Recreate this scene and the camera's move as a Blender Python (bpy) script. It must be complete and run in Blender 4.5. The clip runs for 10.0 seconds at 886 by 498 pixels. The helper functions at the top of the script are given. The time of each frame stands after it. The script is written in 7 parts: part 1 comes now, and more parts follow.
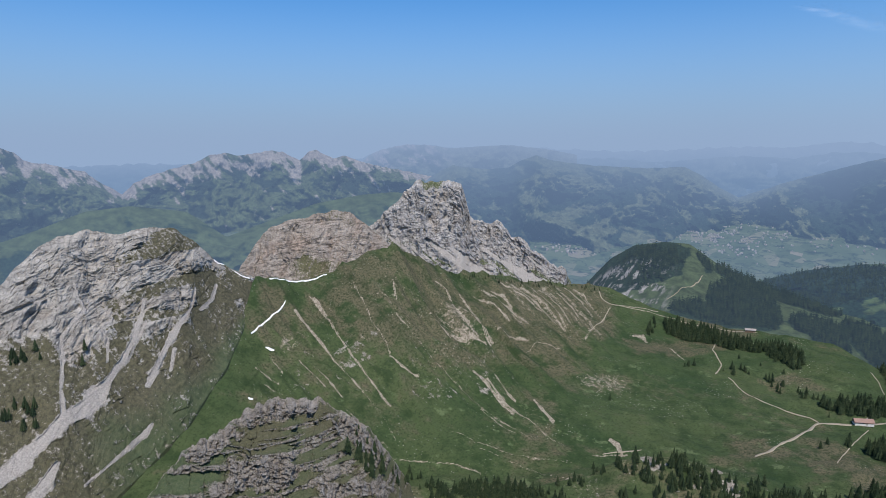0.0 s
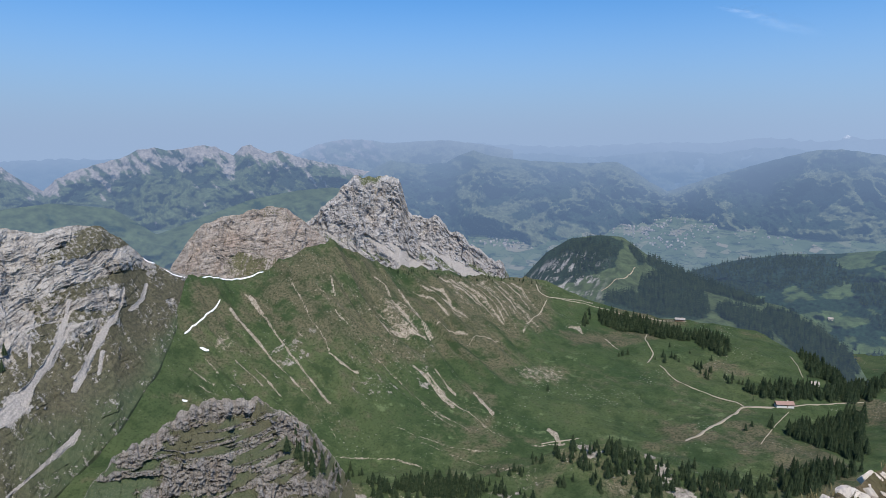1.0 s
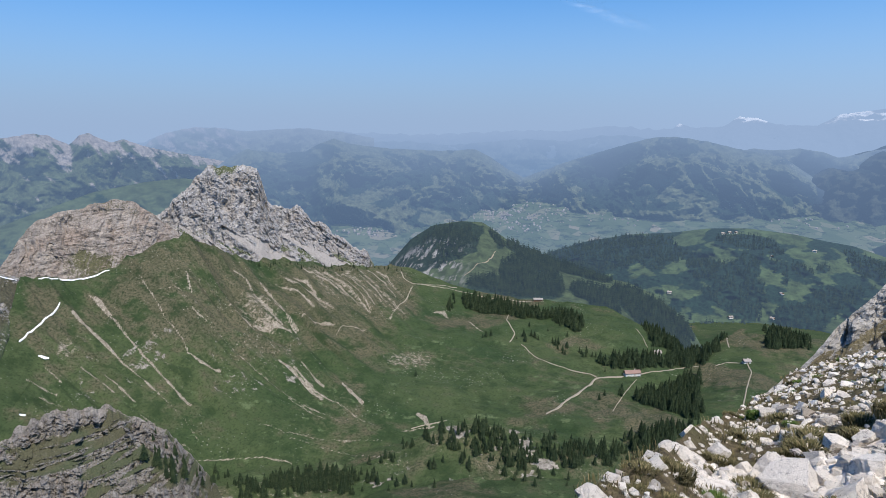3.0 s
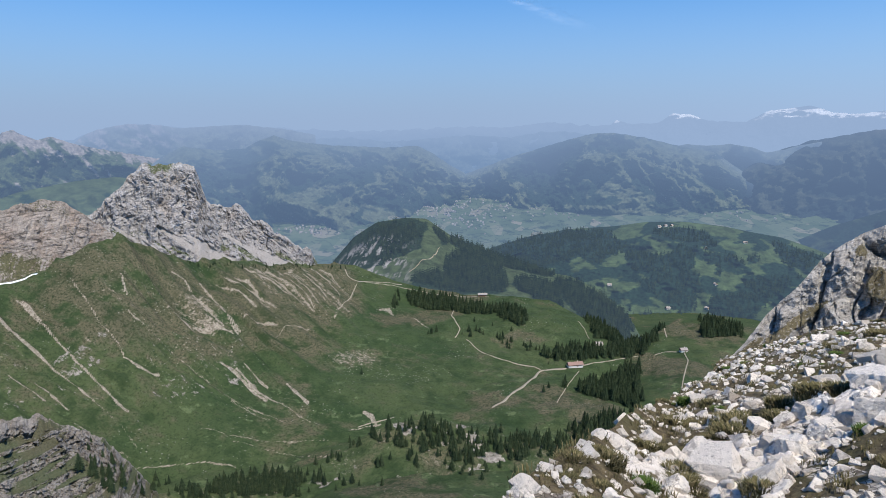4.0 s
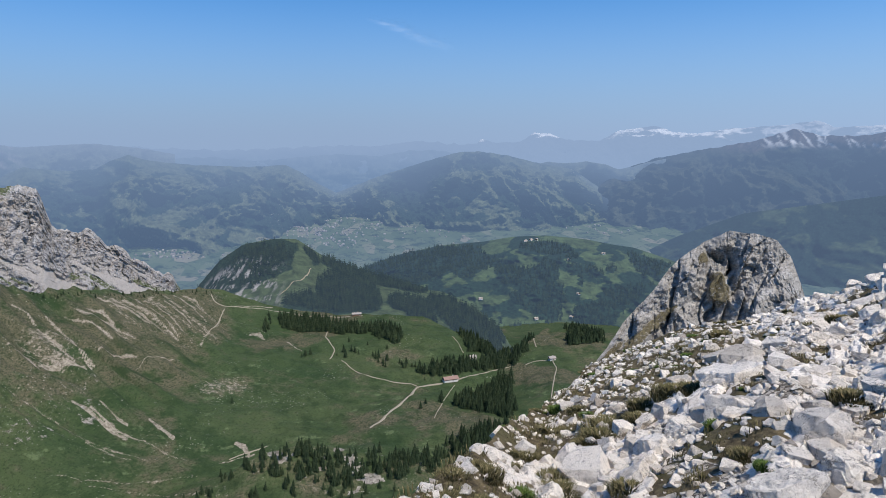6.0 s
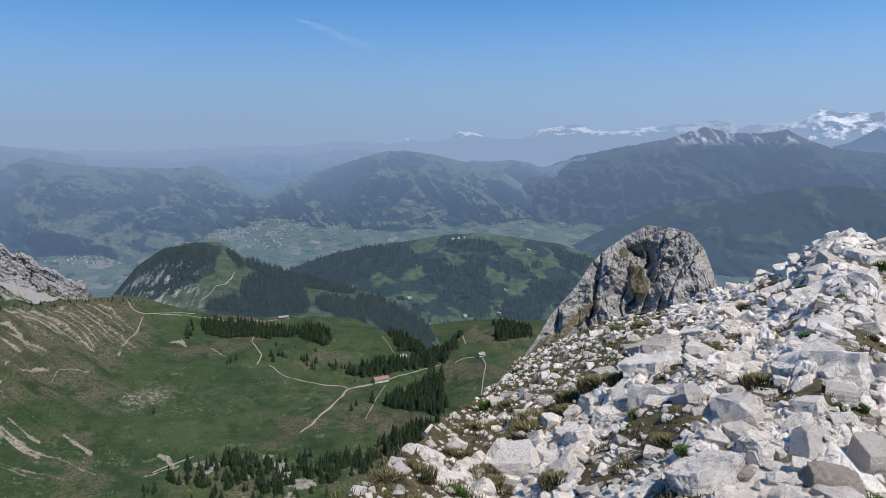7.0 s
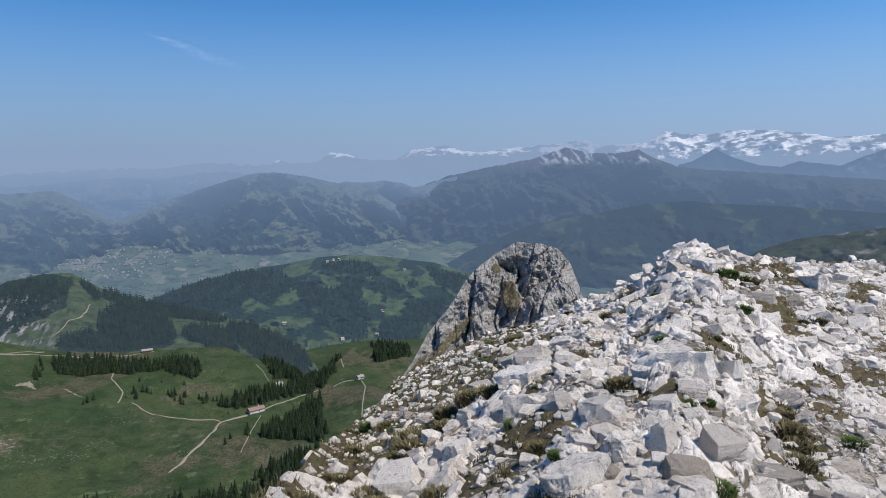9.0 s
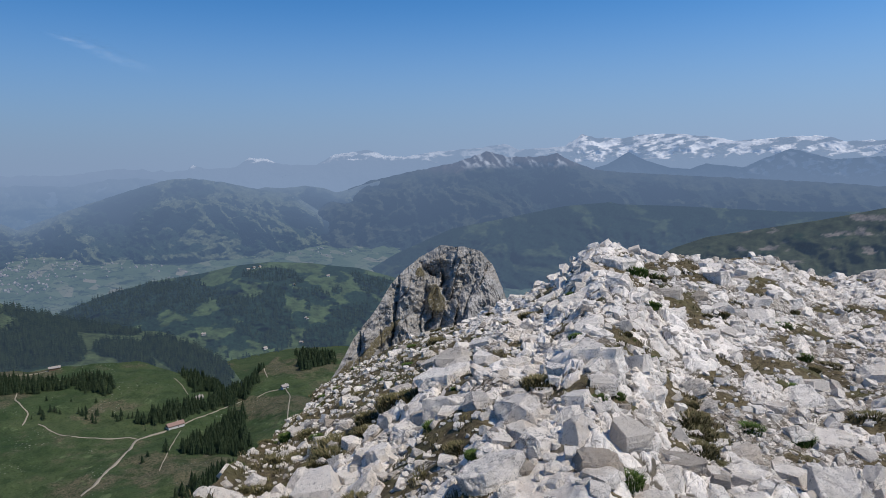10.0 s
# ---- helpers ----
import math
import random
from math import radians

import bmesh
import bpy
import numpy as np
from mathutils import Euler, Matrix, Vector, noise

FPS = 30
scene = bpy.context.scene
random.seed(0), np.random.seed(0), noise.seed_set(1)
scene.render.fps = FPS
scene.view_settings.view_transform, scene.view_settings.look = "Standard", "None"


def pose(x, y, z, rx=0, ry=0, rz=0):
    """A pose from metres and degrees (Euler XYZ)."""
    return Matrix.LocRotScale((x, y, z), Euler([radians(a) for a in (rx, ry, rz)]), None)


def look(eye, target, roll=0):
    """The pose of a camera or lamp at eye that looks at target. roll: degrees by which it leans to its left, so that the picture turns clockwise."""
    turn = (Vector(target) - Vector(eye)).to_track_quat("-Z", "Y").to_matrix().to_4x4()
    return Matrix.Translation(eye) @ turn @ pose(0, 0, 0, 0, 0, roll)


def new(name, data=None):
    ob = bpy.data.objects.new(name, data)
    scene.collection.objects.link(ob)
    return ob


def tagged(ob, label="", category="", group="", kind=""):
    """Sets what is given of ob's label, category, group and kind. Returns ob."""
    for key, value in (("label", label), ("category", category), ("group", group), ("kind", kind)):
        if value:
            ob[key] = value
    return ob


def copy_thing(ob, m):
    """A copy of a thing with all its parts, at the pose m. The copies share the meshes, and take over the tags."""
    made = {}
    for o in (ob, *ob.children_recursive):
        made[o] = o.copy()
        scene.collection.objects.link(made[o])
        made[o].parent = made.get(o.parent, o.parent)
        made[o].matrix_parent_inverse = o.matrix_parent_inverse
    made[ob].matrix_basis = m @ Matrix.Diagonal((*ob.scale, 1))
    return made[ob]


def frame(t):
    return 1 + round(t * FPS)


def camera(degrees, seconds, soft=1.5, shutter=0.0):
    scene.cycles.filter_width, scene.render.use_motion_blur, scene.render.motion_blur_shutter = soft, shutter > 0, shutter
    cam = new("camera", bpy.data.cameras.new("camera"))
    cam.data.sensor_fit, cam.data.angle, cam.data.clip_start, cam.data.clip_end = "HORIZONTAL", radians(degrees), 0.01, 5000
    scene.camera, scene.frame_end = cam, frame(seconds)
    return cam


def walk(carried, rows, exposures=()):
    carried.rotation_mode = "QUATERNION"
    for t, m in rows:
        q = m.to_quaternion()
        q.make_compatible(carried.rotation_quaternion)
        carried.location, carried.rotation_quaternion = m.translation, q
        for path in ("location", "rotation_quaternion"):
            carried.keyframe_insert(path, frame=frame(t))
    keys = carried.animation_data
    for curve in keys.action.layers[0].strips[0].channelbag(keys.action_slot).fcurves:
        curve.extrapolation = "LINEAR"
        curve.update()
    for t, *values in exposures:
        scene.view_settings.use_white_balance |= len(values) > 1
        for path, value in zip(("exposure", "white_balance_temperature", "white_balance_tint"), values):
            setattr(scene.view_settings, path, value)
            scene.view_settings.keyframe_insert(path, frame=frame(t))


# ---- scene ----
cam = camera(65.87, 10.0, soft=0.9)
# seconds, eye offset (m), bearing, pitch and roll (degrees); the eye is held 1.65 m above the summit
EYE = 1.65
TURN = [
    (0.0, -0.26, 0.00, 0.01, -23.60, -8.37, 0.01), (0.5, -0.24, 0.01, 0.01, -20.96, -8.52, 0.25),
    (1.0, -0.22, 0.02, 0.01, -18.41, -8.77, 0.11), (1.5, -0.195, 0.03, 0.01, -15.73, -8.91, 0.30),
    (2.0, -0.168, 0.042, 0.008, -12.55, -9.06, 0.27), (2.5, -0.135, 0.060, -0.008, -9.62, -9.41, 0.19),
    (4.0, -0.035, 0.067, -0.022, -2.19, -10.01, -0.02), (4.5, -0.022, 0.064, -0.022, 0.0, -9.74, 0.16),
    (5.0, -0.030, 0.070, -0.011, 2.68, -9.12, 0.22), (5.5, -0.038, 0.079, -0.006, 5.50, -8.52, 0.09),
    (7.0, -0.038, 0.079, 0.0, 14.71, -8.59, -0.48), (7.5, -0.038, 0.069, 0.005, 17.18, -8.22, -0.67),
    (8.0, -0.035, 0.066, 0.004, 19.51, -7.88, -0.78), (8.5, -0.039, 0.055, 0.002, 22.38, -7.34, -0.82),
    (9.0, -0.045, 0.041, 0.002, 25.24, -7.00, -0.92), (9.5, -0.026, 0.026, 0.003, 28.39, -6.65, -1.37),
    (10.0, 0.0, 0.0, 0.0, 31.63, -6.77, -1.34),
]


def sight(bearing, rise):
    """The level-based direction of a bearing (clockwise from +y) and an angle above the horizon."""
    b, e = radians(bearing), radians(rise)
    return Vector((math.sin(b) * math.cos(e), math.cos(b) * math.cos(e), math.sin(e)))


rows = []
for t, dx, dy, dz, bearing, pitch, roll in TURN:
    eye = Vector((dx, dy, EYE + dz))
    rows.append((t, look(eye, eye + sight(bearing, pitch), roll)))
walk(cam, rows, exposures=[(0.0, -0.02), (0.5, 0.02), (1.0, 0.10), (1.5, 0.10), (2.5, 0.14), (4.5, 0.12), (5.5, 0.04), (7.5, -0.14), (8.5, -0.19), (9.0, -0.19), (9.5, -0.20), (10.0, -0.37)])

# ---- sky and sun ----
SUN_BEARING, SUN_HEIGHT = 147.0, 57.0
world = bpy.data.worlds.new("sky")
scene.world = world
world.use_nodes = True
wn = world.node_tree.nodes
sky = wn.new("ShaderNodeTexSky")
sky.sky_type, sky.sun_disc = "NISHITA", False
sky.sun_elevation, sky.sun_rotation = radians(SUN_HEIGHT), radians(SUN_BEARING)
sky.altitude, sky.air_density, sky.dust_density, sky.ozone_density = 1500, 1.0, 0.6, 3.0
# the air near the horizon is thick with summer haze
wt = world.node_tree
coord = wn.new("ShaderNodeTexCoord")
split = wn.new("ShaderNodeSeparateXYZ")
wt.links.new(coord.outputs["Generated"], split.inputs[0])
fade = wn.new("ShaderNodeValToRGB")
fade.color_ramp.interpolation = "EASE"
fade.color_ramp.elements[0].position, fade.color_ramp.elements[0].color = 0.0, (1.0, 1.0, 1.0, 1)
fade.color_ramp.elements[1].position, fade.color_ramp.elements[1].color = 0.26, (0.0, 0.0, 0.0, 1)
wt.links.new(split.outputs[2], fade.inputs[0])
cool = wn.new("ShaderNodeMix")
cool.data_type, cool.blend_type = "RGBA", "MULTIPLY"
cool.inputs[0].default_value, cool.inputs[7].default_value = 1.0, (0.42, 0.97, 1.40, 1)
haze = wn.new("ShaderNodeMix")
haze.data_type = "RGBA"
haze.inputs[7].default_value = (3.05, 4.2, 6.15, 1)
wt.links.new(sky.outputs[0], cool.inputs[6])
wt.links.new(cool.outputs[2], haze.inputs[6])
wt.links.new(fade.outputs[0], haze.inputs[0])
# the sky grows paler towards the sun
toward = wn.new("ShaderNodeVectorMath")
toward.operation = "DOT_PRODUCT"
toward.inputs[1].default_value = (math.sin(radians(SUN_BEARING)), math.cos(radians(SUN_BEARING)), 0.0)
wt.links.new(coord.outputs["Generated"], toward.inputs[0])
paler = wn.new("ShaderNodeMapRange")
paler.inputs["From Min"].default_value, paler.inputs["From Max"].default_value = -0.85, 0.15
paler.inputs["To Min"].default_value, paler.inputs["To Max"].default_value = 0.98, 1.24
wt.links.new(toward.outputs["Value"], paler.inputs["Value"])
bright = wn.new("ShaderNodeVectorMath")
bright.operation = "SCALE"
wt.links.new(haze.outputs[2], bright.inputs[0])
wt.links.new(paler.outputs["Result"], bright.inputs["Scale"])
wt.links.new(bright.outputs[0], wn["Background"].inputs[0])
wn["Background"].inputs[1].default_value = 0.10
sun = new("sun", bpy.data.lights.new("sun", "SUN"))
sun.data.energy, sun.data.angle, sun.data.color = 4.9, radians(0.53), (1.0, 0.92, 0.81)
sun.matrix_world = look(sight(SUN_BEARING, SUN_HEIGHT) * 100, (0, 0, 0))

# ---- noise on arrays ----
_rng = np.random.RandomState(7)
_PERM = np.concatenate([_rng.permutation(256)] * 3)
_G = _rng.normal(size=(256, 3))
_G /= np.linalg.norm(_G, axis=1)[:, None]


def gnoise(p):
    """Gradient noise, about -1 to 1, at points (..., 3)."""
    i = np.floor(p).astype(np.int64)
    f = p - i
    i &= 255
    u = f * f * f * (f * (f * 6 - 15) + 10)
    out = 0.0
    for dx in (0, 1):
        wx = u[..., 0] if dx else 1 - u[..., 0]
        a = _PERM[i[..., 0] + dx]
        for dy in (0, 1):
            wy = u[..., 1] if dy else 1 - u[..., 1]
            b = _PERM[a + i[..., 1] + dy]
            for dz in (0, 1):
                wz = u[..., 2] if dz else 1 - u[..., 2]
                g = _G[_PERM[b + i[..., 2] + dz]]
                d = g[..., 0] * (f[..., 0] - dx) + g[..., 1] * (f[..., 1] - dy) + g[..., 2] * (f[..., 2] - dz)
                out = out + wx * wy * wz * d
    return out * 1.6


def fbm(p, octaves=5, gain=0.5):
    s, a = 0.0, 1.0
    for k in range(octaves):
        s = s + a * gnoise(p * 2.0 ** k + 17.3 * k)
        a *= gain
    return s


def ridged(p, octaves=5, gain=0.5):
    """Sharp crests near 1, hollows near 0."""
    s, a, n = 0.0, 1.0, 0.0
    for k in range(octaves):
        s = s + a * (1 - np.minimum(1, np.abs(gnoise(p * 2.0 ** k + 9.1 * k)) * 1.6))
        n += a
        a *= gain
    return s / n


def cells(p, seed=0):
    """Distance to the nearest and second nearest cell point, a value of the nearest cell, and the way from its point, at points (..., 2)."""
    i = np.floor(p).astype(np.int64)
    f1 = np.full(p.shape[:-1], 9.0)
    f2 = f1.copy()
    val, ox, oy = np.zeros(p.shape[:-1]), np.zeros(p.shape[:-1]), np.zeros(p.shape[:-1])
    for dx in (-1, 0, 1):
        for dy in (-1, 0, 1):
            cx, cy = i[..., 0] + dx, i[..., 1] + dy
            h = _PERM[(_PERM[(cx + seed) & 255] + cy) & 255]
            px, py = cx + _G[h, 0] * 0.35 + 0.5, cy + _G[h, 1] * 0.35 + 0.5
            d = np.hypot(p[..., 0] - px, p[..., 1] - py)
            near = d < f1
            f2 = np.where(near, f1, np.minimum(f2, d))
            val = np.where(near, h / 255.0, val)
            ox, oy = np.where(near, p[..., 0] - px, ox), np.where(near, p[..., 1] - py, oy)
            f1 = np.where(near, d, f1)
    return f1, f2, val, ox, oy


def smooth01(x, a, b):
    t = np.clip((x - a) / (b - a), 0, 1)
    return t * t * (3 - 2 * t)


# ---- meshes ----
def mesh_of(name, verts, faces, smooth=True):
    """A mesh from an (n, 3) array and an (m, 3 or 4) array."""
    me = bpy.data.meshes.new(name)
    k = faces.shape[1]
    me.vertices.add(len(verts))
    me.vertices.foreach_set("co", np.ascontiguousarray(verts, dtype=np.float32).ravel())
    me.loops.add(faces.size)
    me.loops.foreach_set("vertex_index", np.ascontiguousarray(faces, dtype=np.int32).ravel())
    me.polygons.add(len(faces))
    me.polygons.foreach_set("loop_start", np.arange(0, faces.size, k, dtype=np.int32))
    me.polygons.foreach_set("use_smooth", np.full(len(faces), smooth, dtype=bool))
    me.update(calc_edges=True)
    return me


def sheet(name, P, material, smooth=True, **masks):
    """An object from a grid of points (a, b, 3), with named values for its material."""
    na, nb = P.shape[:2]
    k = np.arange(na * nb).reshape(na, nb)
    faces = np.stack([k[:-1, :-1], k[1:, :-1], k[1:, 1:], k[:-1, 1:]], -1).reshape(-1, 4)
    me = mesh_of(name, P.reshape(-1, 3), faces, smooth)
    for key, value in masks.items():
        me.attributes.new(key, "FLOAT", "POINT").data.foreach_set("value", np.ascontiguousarray(value, dtype=np.float32).ravel())
    me.materials.append(material)
    return new(name, me)


def survey(points, az, soft=0.0):
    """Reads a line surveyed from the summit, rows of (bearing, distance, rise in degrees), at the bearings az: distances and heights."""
    p = np.array(sorted(points))
    r, e = np.interp(az, p[:, 0], p[:, 1]), np.interp(az, p[:, 0], p[:, 2])
    if soft:
        w = np.exp(-0.5 * (np.arange(-3, 3.01, 0.25)) ** 2)
        step = soft / 0.25 / 3 * 0.25
        r = sum(k * np.interp(az + d * soft, az, r) for k, d in zip(w, np.arange(-3, 3.01, 0.25) / 3)) / w.sum()
        e = sum(k * np.interp(az + d * soft, az, e) for k, d in zip(w, np.arange(-3, 3.01, 0.25) / 3)) / w.sum()
    return r, EYE + r * np.tan(np.radians(e))


def level(points, az):
    """The same for rows of (bearing, distance, height)."""
    p = np.array(sorted(points))
    return np.interp(az, p[:, 0], p[:, 1]), np.interp(az, p[:, 0], p[:, 2])


def loft(lines, counts, round_off=0):
    """A surface through lines of (distances, heights): arrays (bearing, step) of distance and height."""
    rs, zs = [], []
    for (ra, za), (rb, zb), n in zip(lines[:-1], lines[1:], counts):
        s = np.linspace(0, 1, n, endpoint=False)[None, :]
        rs.append(ra[:, None] * (1 - s) + rb[:, None] * s)
        zs.append(za[:, None] * (1 - s) + zb[:, None] * s)
    rs.append(lines[-1][0][:, None])
    zs.append(lines[-1][1][:, None])
    r, z = np.concatenate(rs, 1), np.concatenate(zs, 1)
    for _ in range(round_off):
        r[:, 1:-1] = 0.25 * r[:, :-2] + 0.5 * r[:, 1:-1] + 0.25 * r[:, 2:]
        z[:, 1:-1] = 0.25 * z[:, :-2] + 0.5 * z[:, 1:-1] + 0.25 * z[:, 2:]
    return r, z


def place(az, r, z):
    b = np.radians(az)[:, None]
    return np.stack([r * np.sin(b), r * np.cos(b), z], -1)


# ---- materials ----
class Nodes:
    """Short ways to build a node material."""

    def __init__(self, name):
        self.mat = bpy.data.materials.new(name)
        self.mat.use_nodes = True
        self.t = self.mat.node_tree
        self.bsdf = self.t.nodes["Principled BSDF"]
        self.out = self.t.nodes["Material Output"]
        self.pos = self.t.nodes.new("ShaderNodeNewGeometry").outputs["Position"]

    def put(self, socket, value):
        if isinstance(value, bpy.types.NodeSocket):
            self.t.links.new(value, socket)
        elif isinstance(value, tuple) and len(value) == 3 and socket.type == "RGBA":
            socket.default_value = (*value, 1)
        else:
            socket.default_value = value

    def noise(self, scale, detail=6, rough=0.6, stretch=None, distort=0.0, vec=None):
        n = self.t.nodes.new("ShaderNodeTexNoise")
        v = vec or self.pos
        if stretch:
            m = self.t.nodes.new("ShaderNodeMapping")
            m.inputs["Scale"].default_value = stretch
            self.t.links.new(v, m.inputs[0])
            v = m.outputs[0]
        self.t.links.new(v, n.inputs["Vector"])
        n.inputs["Scale"].default_value, n.inputs["Detail"].default_value = scale, detail
        n.inputs["Roughness"].default_value, n.inputs["Distortion"].default_value = rough, distort
        return n.outputs[0]

    def voronoi(self, scale, feature="F1", out="Distance", stretch=None, vec=None):
        n = self.t.nodes.new("ShaderNodeTexVoronoi")
        n.feature = feature
        v = vec or self.pos
        if stretch:
            m = self.t.nodes.new("ShaderNodeMapping")
            m.inputs["Scale"].default_value = stretch
            self.t.links.new(v, m.inputs[0])
            v = m.outputs[0]
        self.t.links.new(v, n.inputs["Vector"])
        n.inputs["Scale"].default_value = scale
        return n.outputs[out]

    def ramp(self, fac, *stops):
        n = self.t.nodes.new("ShaderNodeValToRGB")
        e = n.color_ramp.elements
        while len(e) < len(stops):
            e.new(0.5)
        for k, (at, c) in enumerate(stops):
            e[k].position = at
            e[k].color = (*c, 1) if isinstance(c, tuple) else (c, c, c, 1)
        self.put(n.inputs[0], fac)
        return n.outputs[0]

    def mix(self, fac, a, b, blend="MIX"):
        n = self.t.nodes.new("ShaderNodeMix")
        n.data_type, n.blend_type = "RGBA", blend
        self.put(n.inputs[0], fac)
        self.put(n.inputs[6], a)
        self.put(n.inputs[7], b)
        return n.outputs[2]

    def math(self, op, a, b=0.0, clamp=False):
        n = self.t.nodes.new("ShaderNodeMath")
        n.operation, n.use_clamp = op, clamp
        self.put(n.inputs[0], a)
        self.put(n.inputs[1], b)
        return n.outputs[0]

    def attr(self, name):
        n = self.t.nodes.new("ShaderNodeAttribute")
        n.attribute_name = name
        return n.outputs["Fac"]

    def bump(self, height, strength, distance):
        n = self.t.nodes.new("ShaderNodeBump")
        n.inputs["Strength"].default_value, n.inputs["Distance"].default_value = strength, distance
        self.put(n.inputs["Height"], height)
        self.put(self.bsdf.inputs["Normal"], n.outputs[0])

    def done(self, color, rough=0.9, spec=0.25):
        self.put(self.bsdf.inputs["Base Color"], color)
        self.put(self.bsdf.inputs["Roughness"], rough)
        self.bsdf.inputs["Specular IOR Level"].default_value = spec
        return self.mat

# ---- plan of woods, paths and gravel runnels, in metres ----
KNOB_WOODS = [
    [(-125, 1492), (-98, 1526), (-58, 1571), (-55, 1653), (-31, 1714), (2, 1752), (55, 1741), (87, 1698), (91, 1589), (85, 1508), (33, 1478), (-7, 1466), (-76, 1463), (-123, 1471)],
    [(100, 1575), (141, 1644), (177, 1639), (213, 1635), (216, 1563), (200, 1425), (170, 1447), (151, 1477), (142, 1509), (114, 1516)],
    [(1, 1796), (43, 1791), (109, 1767), (161, 1748), (210, 1722), (218, 1680), (159, 1717), (82, 1740), (29, 1757)],
    [(220, 1668), (253, 1664), (315, 1601), (352, 1551), (367, 1512), (362, 1465), (321, 1398), (319, 1441), (272, 1411), (238, 1435), (215, 1508), (213, 1583)],
    [(-273, 1755), (-240, 1814), (-155, 1821), (-136, 1765), (-114, 1654), (-151, 1636), (-184, 1594), (-207, 1576), (-208, 1681), (-229, 1737)],
    [(-98, 1828), (-69, 1819), (-47, 1773), (-72, 1723)],
    [(-48, 1850), (32, 1830), (125, 1788), (220, 1725), (215, 1690), (110, 1700), (30, 1745), (-45, 1775)],
]
WOODS = [
    [(-139, 1207), (-127, 1228), (-116, 1153), (-131, 1137)],
    [(-112, 1222), (-94, 1250), (-74, 1238), (-34, 1229), (13, 1193), (44, 1165), (44, 1139), (4, 1148), (-23, 1168), (-69, 1166), (-107, 1180)],
    [(47, 1164), (62, 1169), (99, 1133), (97, 1079), (84, 1086), (48, 1136)],
    [(-6, 1072), (21, 1069), (46, 1049), (69, 1042), (92, 1019), (110, 1004), (109, 994), (83, 1002), (53, 1019), (25, 1030), (-3, 1052)],
    [(-65, 1060), (-47, 1064), (-45, 1041), (-64, 1043)],
    [(112, 989), (135, 996), (171, 1011), (260, 1045), (257, 1013), (184, 977), (139, 966), (111, 979)],
    [(225, 1040), (262, 1010), (300, 1060), (310, 1120), (270, 1160), (240, 1100)],
    [(145, 871), (165, 903), (194, 931), (230, 968), (256, 992), (212, 807), (183, 825), (173, 833), (144, 853)],
    [(119, 738), (140, 751), (172, 767), (193, 760), (164, 728), (141, 690), (123, 692), (116, 718)],
    [(100, 867), (111, 877), (111, 860), (97, 850)],
    [(116, 878), (133, 893), (132, 873), (116, 861)],
]
FACE_WOODS = [
    [(-632, 403), (-634, 426), (-603, 429), (-597, 423), (-612, 409), (-618, 392)],
    [(-585, 391), (-571, 401), (-559, 391), (-560, 371), (-570, 375)],
    [(-597, 380), (-592, 389), (-579, 376), (-578, 362)],
    [(-591, 457), (-592, 466), (-575, 451), (-582, 448)],
    [(-566, 467), (-567, 476), (-557, 466), (-559, 460)],
]
HILL_WOODS = [
    [(416, 2806), (549, 2734), (568, 2603), (646, 2423), (684, 2398), (777, 2453), (810, 2412), (754, 2291), (759, 2180), (718, 2102), (664, 2020), (616, 2035), (606, 2086), (558, 2151), (560, 2209), (607, 2230), (564, 2306), (560, 2377), (568, 2505), (503, 2444), (447, 2349), (408, 2485), (358, 2442)],
    [(698, 2612), (782, 2624), (887, 2592), (912, 2500), (858, 2418), (818, 2483), (757, 2490), (703, 2519), (690, 2557)],
    [(881, 2374), (921, 2375), (933, 2288), (902, 2288), (866, 2332)],
    [(971, 2403), (1004, 2384), (1003, 2344), (953, 2319)],
    [(903, 2251), (959, 2242), (1094, 2233), (985, 2132), (928, 2085), (852, 1992), (773, 1960), (718, 1987), (749, 2093), (791, 2152), (844, 2141), (888, 2197)],
    [(1102, 2517), (1259, 2434), (1140, 2279), (1096, 2305), (1083, 2417)],
    [(465, 2038), (505, 2000), (598, 2017), (685, 2005), (709, 1964), (624, 1977), (573, 1976), (501, 1984)],
    [(834, 2415), (853, 2381), (840, 2325), (809, 2323)],
    [(859, 2356), (865, 2321), (829, 2234), (819, 2246)],
]
PATHS = [
    [(-189, 1218), (-157, 1233), (-101, 1267), (-40, 1246), (4, 1242), (37, 1236)],
    [(-72, 1670), (-80, 1637), (-110, 1572), (-129, 1544), (-137, 1527)],
    [(-26, 1174), (-29, 1133), (-19, 1096), (-13, 1081), (-21, 1037)],
    [(-3, 1038), (13, 1000), (25, 983), (43, 968), (65, 958), (94, 953), (105, 941)],
    [(184, 1120), (191, 1093), (192, 1049)],
    [(30, 803), (45, 821), (59, 848), (74, 871), (90, 903), (100, 935), (123, 949), (144, 951)],
    [(164, 960), (195, 975), (241, 1004), (260, 1010)],
    [(160, 946), (141, 900), (125, 855), (111, 813)],
    [(-129, 750), (-112, 764), (-89, 779)],
    [(325, 1004), (321, 967), (296, 904), (271, 837)],
    [(325, 1004), (303, 1016), (282, 1004)],
    [(322, 1080), (326, 1110), (340, 1150)],
    [(-231, 1245), (-221, 1219), (-204, 1210), (-159, 1243), (-128, 1273)],
    [(-200, 1190), (-205, 1116), (-212, 1058)],
]
